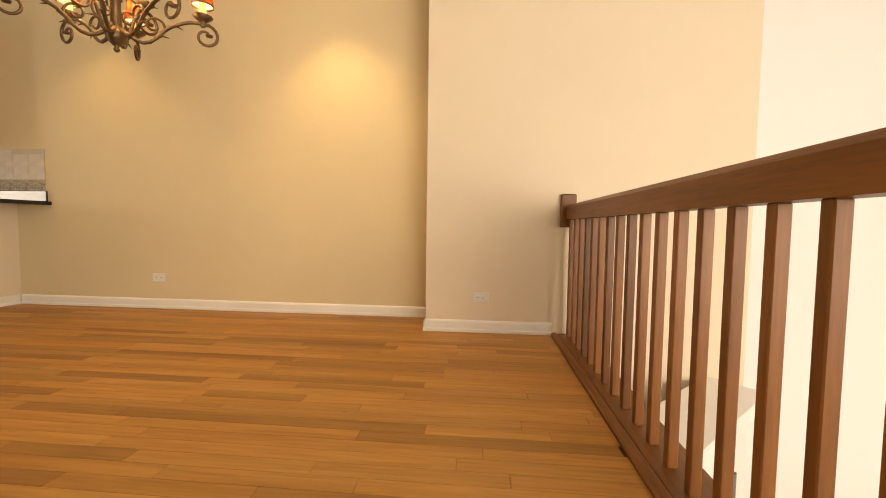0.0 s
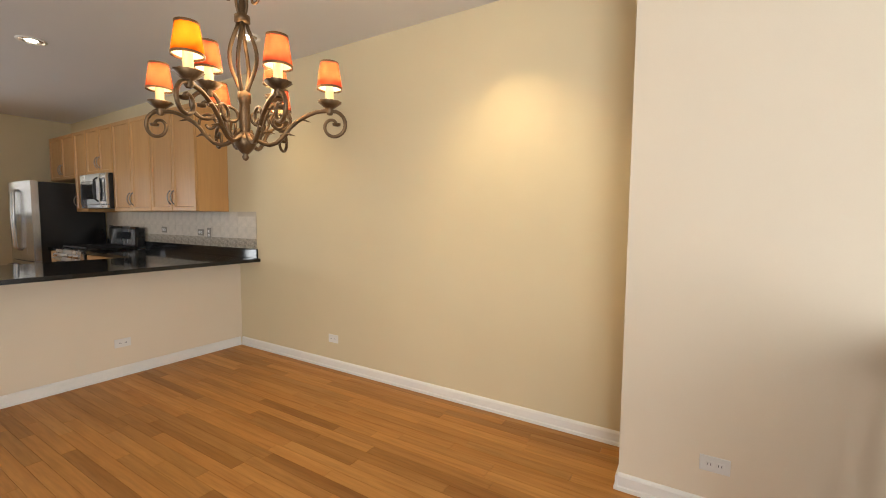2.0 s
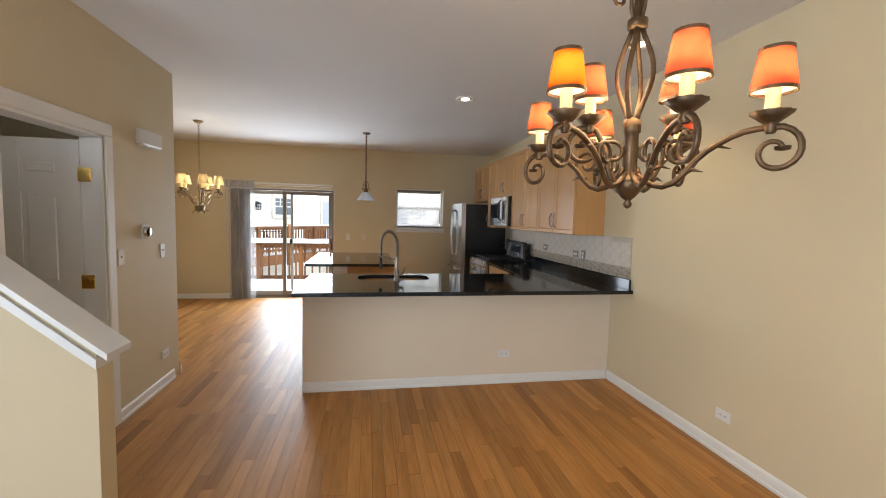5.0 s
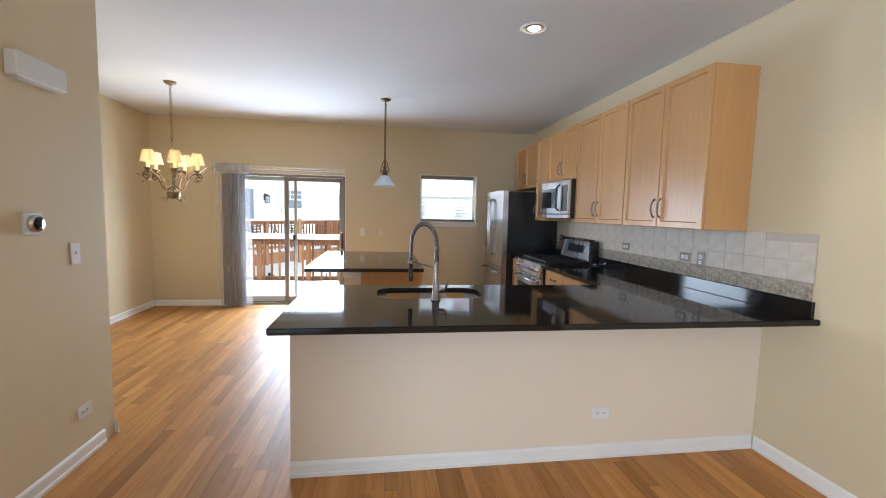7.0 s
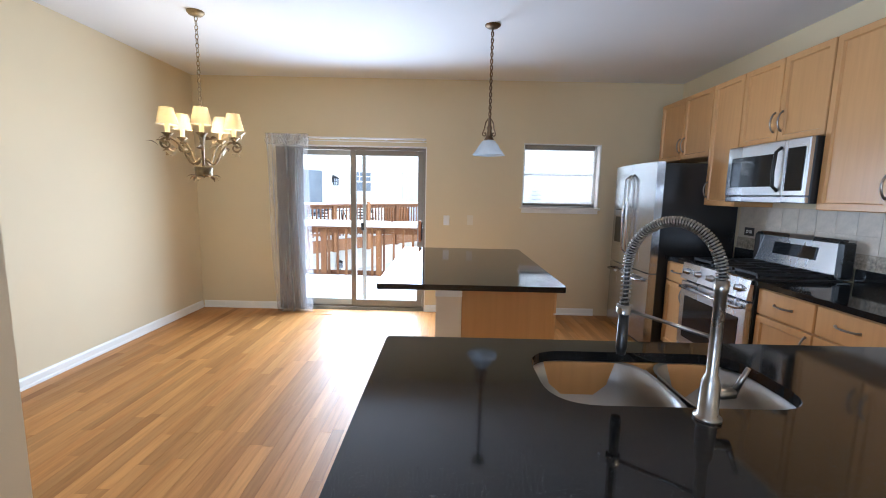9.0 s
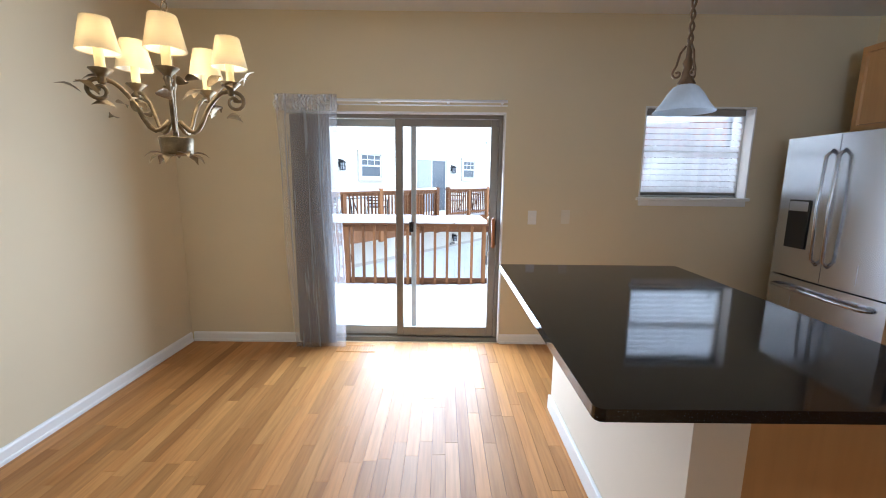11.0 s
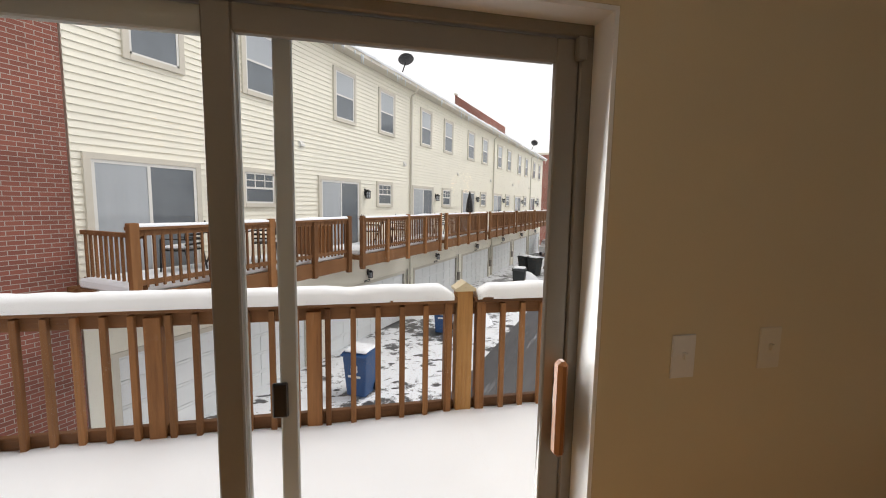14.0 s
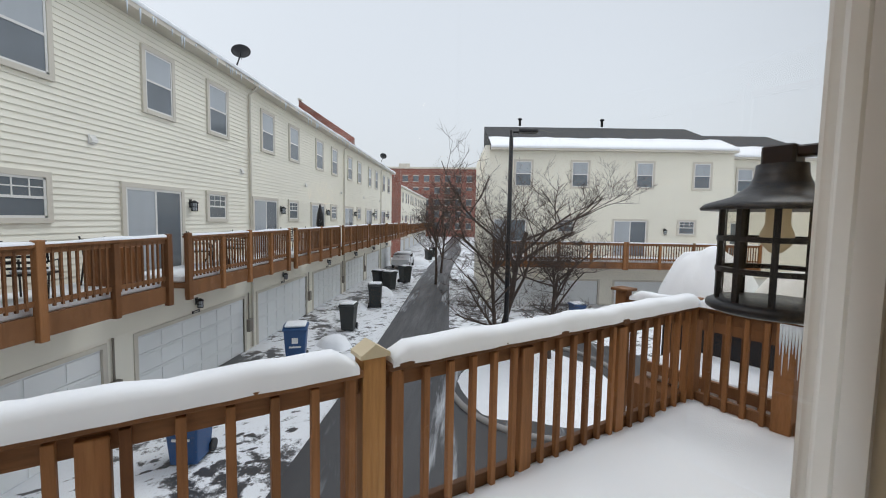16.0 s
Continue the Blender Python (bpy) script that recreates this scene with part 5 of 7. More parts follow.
bmesh.ops.transform(bm, matrix=pose(D0 + 0.022, LEFT - 0.125, 0, 0, 0, -88), verts=bm.verts)
leaf_ob = part("door_leaf", bm, door_paint, dr)
for z in (0.30, 1.02, 1.72):
    part("hinge", boxes((D0 + 0.0185, D0 + 0.028, LEFT - 0.135, LEFT - 0.06, z - 0.045, z + 0.045), bevel=0.002), brass, dr, "polished brass hinge")
bm = bmesh.new()
tube(bm, [(0, 0, 0), (0, 0.05, 0)], 0.012, 10)
lathe(bm, [(0.0, 0.0), (0.026, 0.008), (0.028, 0.02), (0.018, 0.036), (0.0, 0.04)], (0, 0, 0), 14)
bmesh.ops.transform(bm, matrix=pose(D0 + 0.065, LEFT - 0.125 - 0.69, 0.95, 0, 90, 0), verts=bm.verts)
part("knob", bm, brass, leaf_ob, "brass door knob")

# ---- backsplash tiles ----
tile_w = 0.152
tm = {}


def tile_at(x0, x1, z0, z1, material, name, thick=0.010):
    key = (round(x1 - x0, 3), round(z1 - z0, 3), material.name)
    if key not in tm:
        tm[key] = to_mesh(name, boxes((0, x1 - x0 - 0.002, -thick, 0, 0, z1 - z0 - 0.002), bevel=0.001))
        tm[key].materials.append(material)
    ob = new(name, tm[key])
    ob.parent, ob.location = backing, (x0 + 0.0015, -0.004, z0 + 0.0015)
    return ob


x = 0.283
while x > -3.07:
    x0 = max(x - tile_w, -3.075)
    tile_at(x0, x, 1.096, 1.096 + 0.112, splash_tile, "tile", 0.004)
    tile_at(x0, x, 1.208, 1.316 if x0 > -0.168 else 1.362, splash_tile, "tile", 0.004)
    tile_at(x0, x, 0.999, 1.0955, border_tile, "border_tile", 0.008)
    x -= tile_w

# ---- outside: ground and alley ----
GROUND = -3.45
ROWX, ROWY, ROWZ = -8.825, -10.094, 143.9     # the facing row: its line starts here and runs along this heading


def row_place(s, w, z=0.0):
    """A place by metres along the facing row and out from its wall."""
    return pose(ROWX, ROWY, 0, 0, 0, ROWZ) @ Vector((s, -w, z))


bm = bmesh.new()
cuts = [-420, -200, -90] + [-60 + 3 * k for k in range(41)] + [90, 200, 420]
gv = [[bm.verts.new((x - 15, y, GROUND + (0.05 * noise.noise(Vector((x * 0.4, y * 0.4, 0))) if abs(x) < 60 and abs(y) < 60 else 0))) for y in cuts] for x in cuts]
for i in range(len(cuts) - 1):
    for j in range(len(cuts) - 1):
        f = bm.faces.new((gv[i][j], gv[i + 1][j], gv[i + 1][j + 1], gv[i][j + 1]))
        f.smooth = True
structure("ground", bm, ground_mat, "trodden snow over wet paving behind the houses", "ground")

bm = bmesh.new()
L, R = [], []
for k in range(60):
    s = -14 + k * 2.2
    bend = 0.35 * math.sin(s * 0.12)
    a, b = row_place(s, 4.5 + 0.5 * bend), row_place(s, 7.1 + bend + max(0.0, min(2.5, (17 - s) * 0.4)))
    L.append(bm.verts.new((a.x, a.y, GROUND + 0.075)))
    R.append(bm.verts.new((b.x, b.y, GROUND + 0.075)))
for k in range(59):
    bm.faces.new((L[k], L[k + 1], R[k + 1], R[k]))
road = structure("road", bm, road_mat, "wet black alley road with melting snow tracks", "road")
bm = bmesh.new()
mid = Vector((-13.2, 5.9, GROUND + 0.07))
N = 40
outer = [bm.verts.new(mid + Vector((6.3 * math.cos(a) * (1 + 0.05 * math.sin(3 * a)), 5.0 * math.sin(a), 0))) for a in (k * 2 * math.pi / N for k in range(N))]
bm.faces.new(outer)
structure("road_loop", bm, road_mat, "wet black paving round the snowy island", "road")


def snow_mound(name, c, rx, ry, h, label, seed=1, rings=7, n=36, rz=0.0):
    bm = bmesh.new()
    rng = random.Random(seed)
    ph = rng.uniform(0, 6)
    prev = None
    for i in range(rings + 1):
        q = i / rings
        z = h * (math.cos(q * math.pi / 2) ** 0.7 if q < 1 else -0.15)
        ring = []
        for k in range(n):
            a = k * 2 * math.pi / n
            wob = 1 + 0.07 * math.sin(3 * a + ph) + 0.04 * math.sin(7 * a + 2 * ph)
            p = Vector((rx * q * wob * math.cos(a), ry * q * wob * math.sin(a), z + 0.12 * h * noise.noise(Vector((q * 3 * math.cos(a) + seed, q * 3 * math.sin(a), 0)))))
            ring.append(bm.verts.new(p))
        if prev:
            for k in range(n):
                f = bm.faces.new((prev[k], ring[k], ring[(k + 1) % n], prev[(k + 1) % n]))
                f.smooth = True
        prev = ring
    bmesh.ops.remove_doubles(bm, verts=bm.verts, dist=0.001)
    bmesh.ops.transform(bm, matrix=pose(*c, 0, 0, rz), verts=bm.verts)
    return tagged(part(name, bm, snow), label, "snow", kind="stuff")


snow_mound("snow_island", (-13.2, 5.9, GROUND + 0.05), 3.4, 2.5, 0.28, "smooth snow over the kerbed island", 4, rz=140)
bm = bmesh.new()
tube(bm, [(-13.2 + 3.65 * math.cos(a) * math.cos(radians(140)) - 2.75 * math.sin(a) * math.sin(radians(140)), 5.9 + 3.65 * math.cos(a) * math.sin(radians(140)) + 2.75 * math.sin(a) * math.cos(radians(140)), GROUND + 0.10) for a in (k * 2 * math.pi / 48 for k in range(48))], 0.09, 6, closed=True)
structure("kerb", bm, surface("concrete_kerb", (0.30, 0.29, 0.28), 0.85), "grey concrete kerb round the island", "kerb")


# ---- the facing row of houses ----
def course_wall(x0, x1, z0, z1, y=0.0, pitch=0.128):
    """Lapped siding courses on a wall that faces -y."""
    bm = bmesh.new()
    k = z0
    while k < z1 - 0.01:
        t = min(k + pitch, z1)
        prism(bm, [(y - 0.026, k), (y - 0.002, t), (y + 0.12, t), (y + 0.12, k)], "x", x0, x1)
        k += pitch
    return bm


def facade_window(parent, x0, x1, z0, z1, grid=False):
    w = part("window", boxes((x0, x0 + 0.11, -0.072, -0.001, z0, z1), (x1 - 0.11, x1, -0.072, -0.001, z0, z1), (x0 + 0.11, x1 - 0.11, -0.072, -0.001, z1 - 0.11, z1), (x0 + 0.11, x1 - 0.11, -0.082, -0.001, z0, z0 + 0.10)), siding_trim, parent)
    a, b, c, d = x0 + 0.11, x1 - 0.11, z0 + 0.10, z1 - 0.11
    m = (c + d) / 2
    rows_ = [(a, a + 0.045, -0.056, -0.004, c, d), (b - 0.045, b, -0.056, -0.004, c, d), (a, b, -0.056, -0.004, d - 0.045, d), (a, b, -0.056, -0.004, c, c + 0.045), (a, b, -0.058, -0.004, m - 0.025, m + 0.025)]
    if grid:
        rows_ += [(a + (b - a) * q - 0.012, a + (b - a) * q + 0.012, -0.055, -0.004, m, d) for q in (1 / 3, 2 / 3)] + [(a, b, -0.054, -0.004, (m + d) / 2 - 0.012, (m + d) / 2 + 0.012)]
    part("sash", boxes(*rows_), white_plastic, w)
    # upper pane paler: the sky's reflection is put into its colour
    part("pane", boxes((a, b, -0.044, -0.034, m, d)), sky_curtain_pane if not grid else blue_pane, w)
    part("pane", boxes((a, b, -0.044, -0.034, c, m)), blue_pane, w)
    return w


# pale glass: painted sky reflection in upper sashes, curtain behind patio doors
sky_curtain_pane = surface("sky_pale_curtained_glass", (0.42, 0.45, 0.48), 0.1, var=0.12, scale=0.8, fine=14, relief=0.0, stretch=(1, 1, 0.05))


def house_unit(width, label, upper_at=(0.89, 3.47)):
    h = thing("row_house", label, "house", group="houses across the alley")
    part("wall", course_wall(0, width, -1.30, 6.20), siding, h, "cream horizontal vinyl siding")
    part("lower_wall", boxes((0, 0.5, -0.01, 0.12, GROUND - 0.6, -1.30), (width - 0.5, width, -0.01, 0.12, GROUND - 0.6, -1.30), (0.5, width - 0.5, -0.01, 0.12, -1.48, -1.30)), siding, h, "cream wall round the garage door")
    part("garage_back", boxes((0.5, width - 0.5, 0.085, 0.12, GROUND - 0.6, -1.48)), garage_white, h)
    g = part("garage_door", boxes(*[(0.5 + c * (width - 1) / 6 + 0.03, 0.5 + (c + 1) * (width - 1) / 6 - 0.03, 0.012, 0.03, -1.48 - (k + 1) * 0.5 + 0.06, -1.48 - k * 0.5 - 0.06) for k in range(4) for c in range(6)], *[(0.5, width - 0.5, 0.03, 0.08, -1.48 - (k + 1) * 0.5 + 0.012, -1.48 - k * 0.5) for k in range(4)]), garage_white, h, "white sectional garage door")
    part("garage_trim", boxes((0.38, 0.5, -0.04, 0.05, GROUND - 0.6, -1.38), (width - 0.5, width - 0.38, -0.04, 0.05, GROUND - 0.6, -1.38), (0.5, width - 0.5, -0.04, 0.05, -1.48, -1.38)), siding_trim, h)
    f = width / 5.95
    for u in upper_at:
        facade_window(h, u, u + 1.16, 4.04, 5.69)
    facade_window(h, 3.34 * f, 3.34 * f + 1.13, 1.33, 2.30, True)
    d0, d1 = 0.15 * f, 0.15 * f + 2.15
    d = part("patio_door", boxes((d0, d0 + 0.11, -0.072, -0.001, 0.1, 2.28), (d1 - 0.11, d1, -0.072, -0.001, 0.1, 2.28), (d0 + 0.11, d1 - 0.11, -0.072, -0.001, 2.17, 2.28)), siding_trim, h)
    mid_ = (d0 + d1) / 2
    part("sash", boxes((d0 + 0.11, d0 + 0.17, -0.056, -0.004, 0.1, 2.17), (mid_ - 0.03, mid_ + 0.03, -0.058, -0.004, 0.1, 2.17), (d1 - 0.17, d1 - 0.11, -0.056, -0.004, 0.1, 2.17), (d0 + 0.17, d1 - 0.17, -0.056, -0.004, 2.11, 2.17)), white_plastic, d)
    part("pane", boxes((d0 + 0.17, mid_ - 0.03, -0.044, -0.034, 0.1, 2.11)), sky_curtain_pane, d)
    part("pane", boxes((mid_ + 0.03, d1 - 0.17, -0.044, -0.034, 0.1, 2.11)), blue_pane, d)
    part("gutter", boxes((0, width, -0.42, -0.30, 6.20, 6.33), (0, width, -0.30, 0.10, 6.20, 6.24), bevel=0.0), siding_trim, h, "tan gutter and soffit")
    bm = bmesh.new()
    prism(bm, [(-0.38, 6.33), (-0.38, 6.36), (5.5, 8.78), (5.5, 6.28)], "x", 0, width)
    part("roof", bm, shingle, h, "dark shingle roof")
    bm = bmesh.new()
    prev = None
    for k in range(15):
        u = width * k / 14
        h2 = 0.10 + 0.05 * noise.noise(Vector((u * 0.9, 3.1, 0)))
        o = 0.04 * noise.noise(Vector((u * 1.3, 7.7, 0)))
        line = [bm.verts.new(p) for p in ((u, -0.44 + o, 6.31), (u, -0.47 + o, 6.38), (u, -0.36 + o, 6.38 + h2), (u, 1.5 + 6 * o, 7.19 + 2.4 * o + h2), (u, 1.56 + 6 * o, 7.14 + 2.4 * o))]
        if prev:
            for i in range(4):
                f_ = bm.faces.new((prev[i], line[i], line[i + 1], prev[i + 1]))
                f_.smooth = True
        prev = line
    part("roof_snow", bm, snow, h, "snow along the eave")
    return h


def icicle_row(width, seed):
    rng = random.Random(seed)
    bm = bmesh.new()
    u = 0.05
    while u < width - 0.05:
        ln = rng.choice((0.10, 0.16, 0.22, 0.3, 0.5 if rng.random() < 0.3 else 0.2)) * rng.uniform(0.6, 1.3)
        tube(bm, [(u, -0.43, 6.26), (u + 0.005, -0.435, 6.26 - ln * 0.5), (u, -0.43, 6.26 - ln)], [0.026, 0.016, 0.003], 5)
        u += rng.uniform(0.08, 0.7)
    ob = tagged(part("icicles", bm, surface_ice), "clear icicles hanging from the eave", "icicles", kind="stuff")
    return ob


surface_ice = surface("pale_ice", (0.72, 0.77, 0.82), 0.25, var=0.1, relief=0.1)
UW = 5.95
first = house_unit(UW, "cream vinyl-sided row house with tan window trim and snowy eave")
base_m = pose(ROWX, ROWY, 0, 0, 0, ROWZ)
starts = [3.4 + UW * k for k in range(7)]
first.matrix_world = base_m @ pose(starts[0], 0, 0)
units = [first] + [copy_thing(first, base_m @ pose(s, 0, 0)) for s in starts[1:]]
far_units = [copy_thing(first, base_m @ pose(53 + UW * k, 1.5, -0.2)) for k in range(8)]
for k, s in enumerate(starts):
    ic = icicle_row(UW, 20 + k)
    ic.matrix_world = base_m @ pose(s, 0, 0)


def wall_lantern_small(m):
    t = thing("wall_lamp", "black caged wall lamp beside the patio door", "wall lamp", group="wall lamps across the alley")
    part("back_plate", boxes((-0.06, 0.06, -0.03, 0.0, -0.10, 0.14), bevel=0.006), wire, t)
    bm = bmesh.new()
    lathe(bm, [(0.0, 0.12), (0.03, 0.11), (0.11, 0.05), (0.115, 0.03), (0.085, 0.03)], (0, -0.14, 0), 12)
    part("hood", bm, wire, t)
    bm = bmesh.new()
    for k in range(8):
        a = k * math.pi / 4
        tube(bm, [(0.085 * math.cos(a), -0.14 + 0.085 * math.sin(a), 0.03), (0.085 * math.cos(a), -0.14 + 0.085 * math.sin(a), -0.18)], 0.008, 4)
    lathe(bm, [(0.09, -0.08), (0.09, -0.065)], (0, -0.14, 0), 12)
    lathe(bm, [(0.0, -0.2), (0.09, -0.2), (0.09, -0.18)], (0, -0.14, 0), 12)
    part("cage", bm, wire, t)
    bm = bmesh.new()
    lathe(bm, [(0.07, 0.03), (0.07, -0.18)], (0, -0.14, 0), 12)
    part("lamp_glass", bm, frosted, t)
    t.matrix_world = m
    return t


wl0 = wall_lantern_small(base_m @ pose(starts[0] + 2.62, -0.001, 1.84))
for s in starts[1:]:
    copy_thing(wl0, base_m @ pose(s + 2.62, -0.001, 1.84))
for s in starts:
    copy_thing(wl0, base_m @ pose(s + 2.75, -0.031, -1.05) @ Matrix.Scale(0.9, 4))

for s in starts:
    q = thing("number_plaque", "small dark house number plaque under a lamp", "plaque", group="number plaques")
    part("plate", boxes((-0.17, 0.17, -0.05, -0.027, -0.04, 0.04), bevel=0.004), wire, q)
    part("marking", boxes((-0.12, 0.12, -0.054, -0.0505, -0.012, 0.012)), siding_trim, q)
    q.matrix_world = base_m @ pose(s + 2.72, 0, -1.345)
for s in (starts[2], starts[4], starts[6]):
    d = thing("downspout", "tan metal downspout on the siding", "downspout", group="downspouts")
    bm = bmesh.new()
    tube(bm, [(0, -0.36, 6.23), (0, -0.30, 6.10), (0, -0.075, 5.92), (0, -0.075, 0.9), (0, -0.075, GROUND + 0.05)], 0.042, 8)
    part("pipe", bm, siding_trim, d)
    d.matrix_world = base_m @ pose(s, 0, 0)

# brick gable that steps out before the row, and the party wall above the roof
pw = thing("brick_house", "red brick end house at the start of the row", "house")
part("wall", boxes((-6.0, 3.35, -0.04, 6.0, GROUND - 0.1, 7.2)), red_brick, pw, "red brick wall")
part("roof", boxes((-6.2, 3.36, -0.3, 6.2, 7.2, 7.4)), shingle, pw)
pw.matrix_world = base_m
fw = thing("party_wall", "red brick party wall above the roof", "party wall")
bm = bmesh.new()
prism(bm, [(-0.34, 6.3), (-0.34, 6.95), (3.4, 9.4), (3.4, 6.2)], "x", 0, 0.35)
part("wall", bm, red_brick, fw)
part("coping", boxes((-0.04, 0.39, 3.30, 3.46, 9.39, 9.49)), siding_trim, fw)
fw.matrix_world = base_m @ pose(28.4, 0, 0)
eb = thing("brick_end", "red brick end wall of the farther row", "house")
part("wall", boxes((0, 0.6, 0, 9, GROUND - 0.1, 7.6)), red_brick, eb)
eb.matrix_world = base_m @ pose(52.35, 0.2, 0)
for s, z in ((14.75, 6.62), (39.9, 6.8)):
    dsh = thing("satellite_dish", "dark grey satellite dish on the snowy roof", "satellite dish", group="satellite dishes")
    bm = bmesh.new()
    lathe(bm, [(0.0, 0.0), (0.12, 0.01), (0.24, 0.045), (0.31, 0.085), (0.315, 0.075), (0.24, 0.033), (0.0, -0.012)], sides=22)
    bmesh.ops.transform(bm, matrix=pose(0, 0, 0.62, 62, 0, -68), verts=bm.verts)
    part("dish", bm, wire, dsh)
    bm = bmesh.new()
    tube(bm, [(0, 0.25, 0.0), (0, 0.10, 0.35), (0, 0.02, 0.60)], 0.025, 8)
    part("mast", bm, wire, dsh)
    bm = bmesh.new()
    tube(bm, [(0, 0.0, 0.40), (-0.33, -0.14, 0.56)], 0.014, 6)
    part("feed_arm", bm, wire, dsh)
    dsh.matrix_world = base_m @ pose(s, -0.1, z - 0.05)


# ---- decks along the row ----
def far_deck(width, depth):
    t = thing("deck", "raised cedar deck with balustrade dusted with snow", "deck", group="decks across the alley")
    part("platform", boxes((0, width, -depth, -0.02, -0.22, -0.10)), cedar_far, t)
    part("fascia", boxes((0, width, -depth - 0.05, -depth, -0.42, -0.08), bevel=0.0), cedar_far, t)
    part("deck_snow", boxes((0.05, width - 0.05, -depth + 0.1, -0.3, -0.10, 0.06), bevel=0.03), snow, t)
    for i in range(5):
        u, big = (width - 0.14) * i / 4, i % 2 == 0
        part("post", boxes((u, u + (0.14 if big else 0.12), -depth - 0.12, -depth - 0.01, -0.48 if big else -0.44, 1.03 if big else 0.90), bevel=0.008), cedar, t)
    part("top_rail", boxes((0, width, -depth - 0.10, -depth + 0.02, 0.92, 0.965)), cedar_far, t)
    part("upper_rail", boxes((0, width, -depth - 0.055, -depth - 0.02, 0.83, 0.92)), cedar_far, t)
    part("lower_rail", boxes((0, width, -depth - 0.055, -depth - 0.02, 0.06, 0.14)), cedar_far, t)
    n = int(width / 0.135)
    b = tagged(part("balusters", boxes(*[(0.1 + k * 0.135, 0.135 + k * 0.135, -depth - 0.06, -depth - 0.025, 0.02, 0.90) for k in range(n)]), cedar_far, t), kind="stuff")
    bm = bmesh.new()
    prev = None
    for k in range(25):
        u = width * k / 24
        hh = 0.05 + 0.03 * noise.noise(Vector((u * 1.1, 1.7, 5)))
        line = [bm.verts.new((u, y, z)) for y, z in ((-depth - 0.10, 0.962), (-depth - 0.10, 0.965 + hh * 0.6), (-depth - 0.04, 0.965 + hh), (-depth + 0.02, 0.965 + hh * 0.6), (-depth + 0.02, 0.962))]
        if prev:
            for i in range(4):
                f = bm.faces.new((prev[i], line[i], line[i + 1], prev[i + 1]))
                f.smooth = True
        prev = line
    part("rail_snow", bm, snow, t, "snow along the rail")
    return t


DEP = 1.75
dk = far_deck(UW - 0.5, DEP)
dk.matrix_world = base_m @ pose(starts[0] - 0.2, 0, 0.1)
for s in starts[1:]:
    copy_thing(dk, base_m @ pose(s - 0.2, 0, 0.1))
for k in range(8):
    copy_thing(dk, base_m @ pose(53 + UW * k, 1.5, -0.2))
for s, y in ((starts[0] + 0.05, 0),):
    t = thing("deck_side_rail", "cedar side rail closing the first deck", "railing")
    part("rail", boxes((-0.04, 0.04, -DEP, -0.1, 0.88, 0.95), (-0.03, 0.03, -DEP, -0.1, 0.06, 0.14)), cedar_far, t)
    for k in range(11):
        part("baluster", boxes((-0.018, 0.018, -DEP + 0.1 + k * 0.145, -DEP + 0.135 + k * 0.145, 0.1, 0.9)), cedar_far, t)
    t.matrix_world = base_m @ pose(s, 0, 0)

# ---- the facing building on the far side ----
side_m = pose(-23.77, 12.46, -0.55, 0, 0, 55.8)
rb = house_unit(7.15, "cream sided house with snowy dark roof beyond the island", (1.4, 4.75))
rb.matrix_world = side_m
rb2 = copy_thing(rb, side_m @ pose(7.15, 0, 0))
rb3 = copy_thing(rb, side_m @ pose(14.5, 2.2, 0))
for q in (side_m, side_m @ pose(7.15, 0, 0), side_m @ pose(14.5, 2.2, 0)):
    copy_thing(wl0, q @ pose(3.3, -0.001, 1.6))
sd = far_deck(7.15, 2.6)
sd.matrix_world = side_m
copy_thing(sd, side_m @ pose(7.15, 0, 0))
eg = thing("house_end", "cream end wall of the house beyond the island", "house")
part("wall", boxes((-0.3, -0.01, 0.0, 9.0, GROUND - 0.1, 6.5)), siding, eg)
eg.matrix_world = side_m
for u in (2.5, 8.3):
    v = thing("roof_vent", "dark pipe vent on the roof ridge", "vent", group="roof vents")
    bm = bmesh.new()
    lathe(bm, [(0.09, 0), (0.09, 0.4), (0.16, 0.42), (0.16, 0.5), (0.0, 0.56)], sides=10)
    part("pipe", bm, wire, v)
    v.matrix_world = side_m @ pose(u, 5.2, 8.8)

# distant brick block at the end of the alley
blk = thing("brick_block", "four-storey red brick building at the alley's end", "building")
part("wall", boxes((0, 34, 0, 10, GROUND - 0.2, 15.5)), red_brick, blk)
part("parapet", boxes((-0.2, 34.2, -0.25, 10, 15.5, 16.0), (6, 9, -0.3, 1, 16.0, 16.9)), siding_trim, blk)
part("bay", boxes((10, 15, -1.2, 0, GROUND - 0.2, 9.4), (24, 29, -1.2, 0, GROUND - 0.2, 9.4)), red_brick, blk)
for r in range(5):
    for k in range(11):
        x, z = 1.0 + k * 3.0, -1.4 + r * 3.3
        front_y = -1.2 if (10 <= x + 0.4 and x + 1.2 <= 15) or (24 <= x + 0.4 and x + 1.2 <= 29) else 0
        if front_y and z > 7:
            front_y = 0
        w = part("window", boxes((x, x + 1.7, front_y - 0.08, front_y - 0.01, z, z + 0.14), (x, x + 1.7, front_y - 0.08, front_y - 0.01, z + 1.75, z + 1.95)), siding_trim, blk)
        part("pane", boxes((x + 0.1, x + 1.6, front_y - 0.05, front_y - 0.02, z + 0.14, z + 1.75)), blue_pane, w)
blk.matrix_world = base_m @ pose(118, 17, 0, 0, 0, -90)

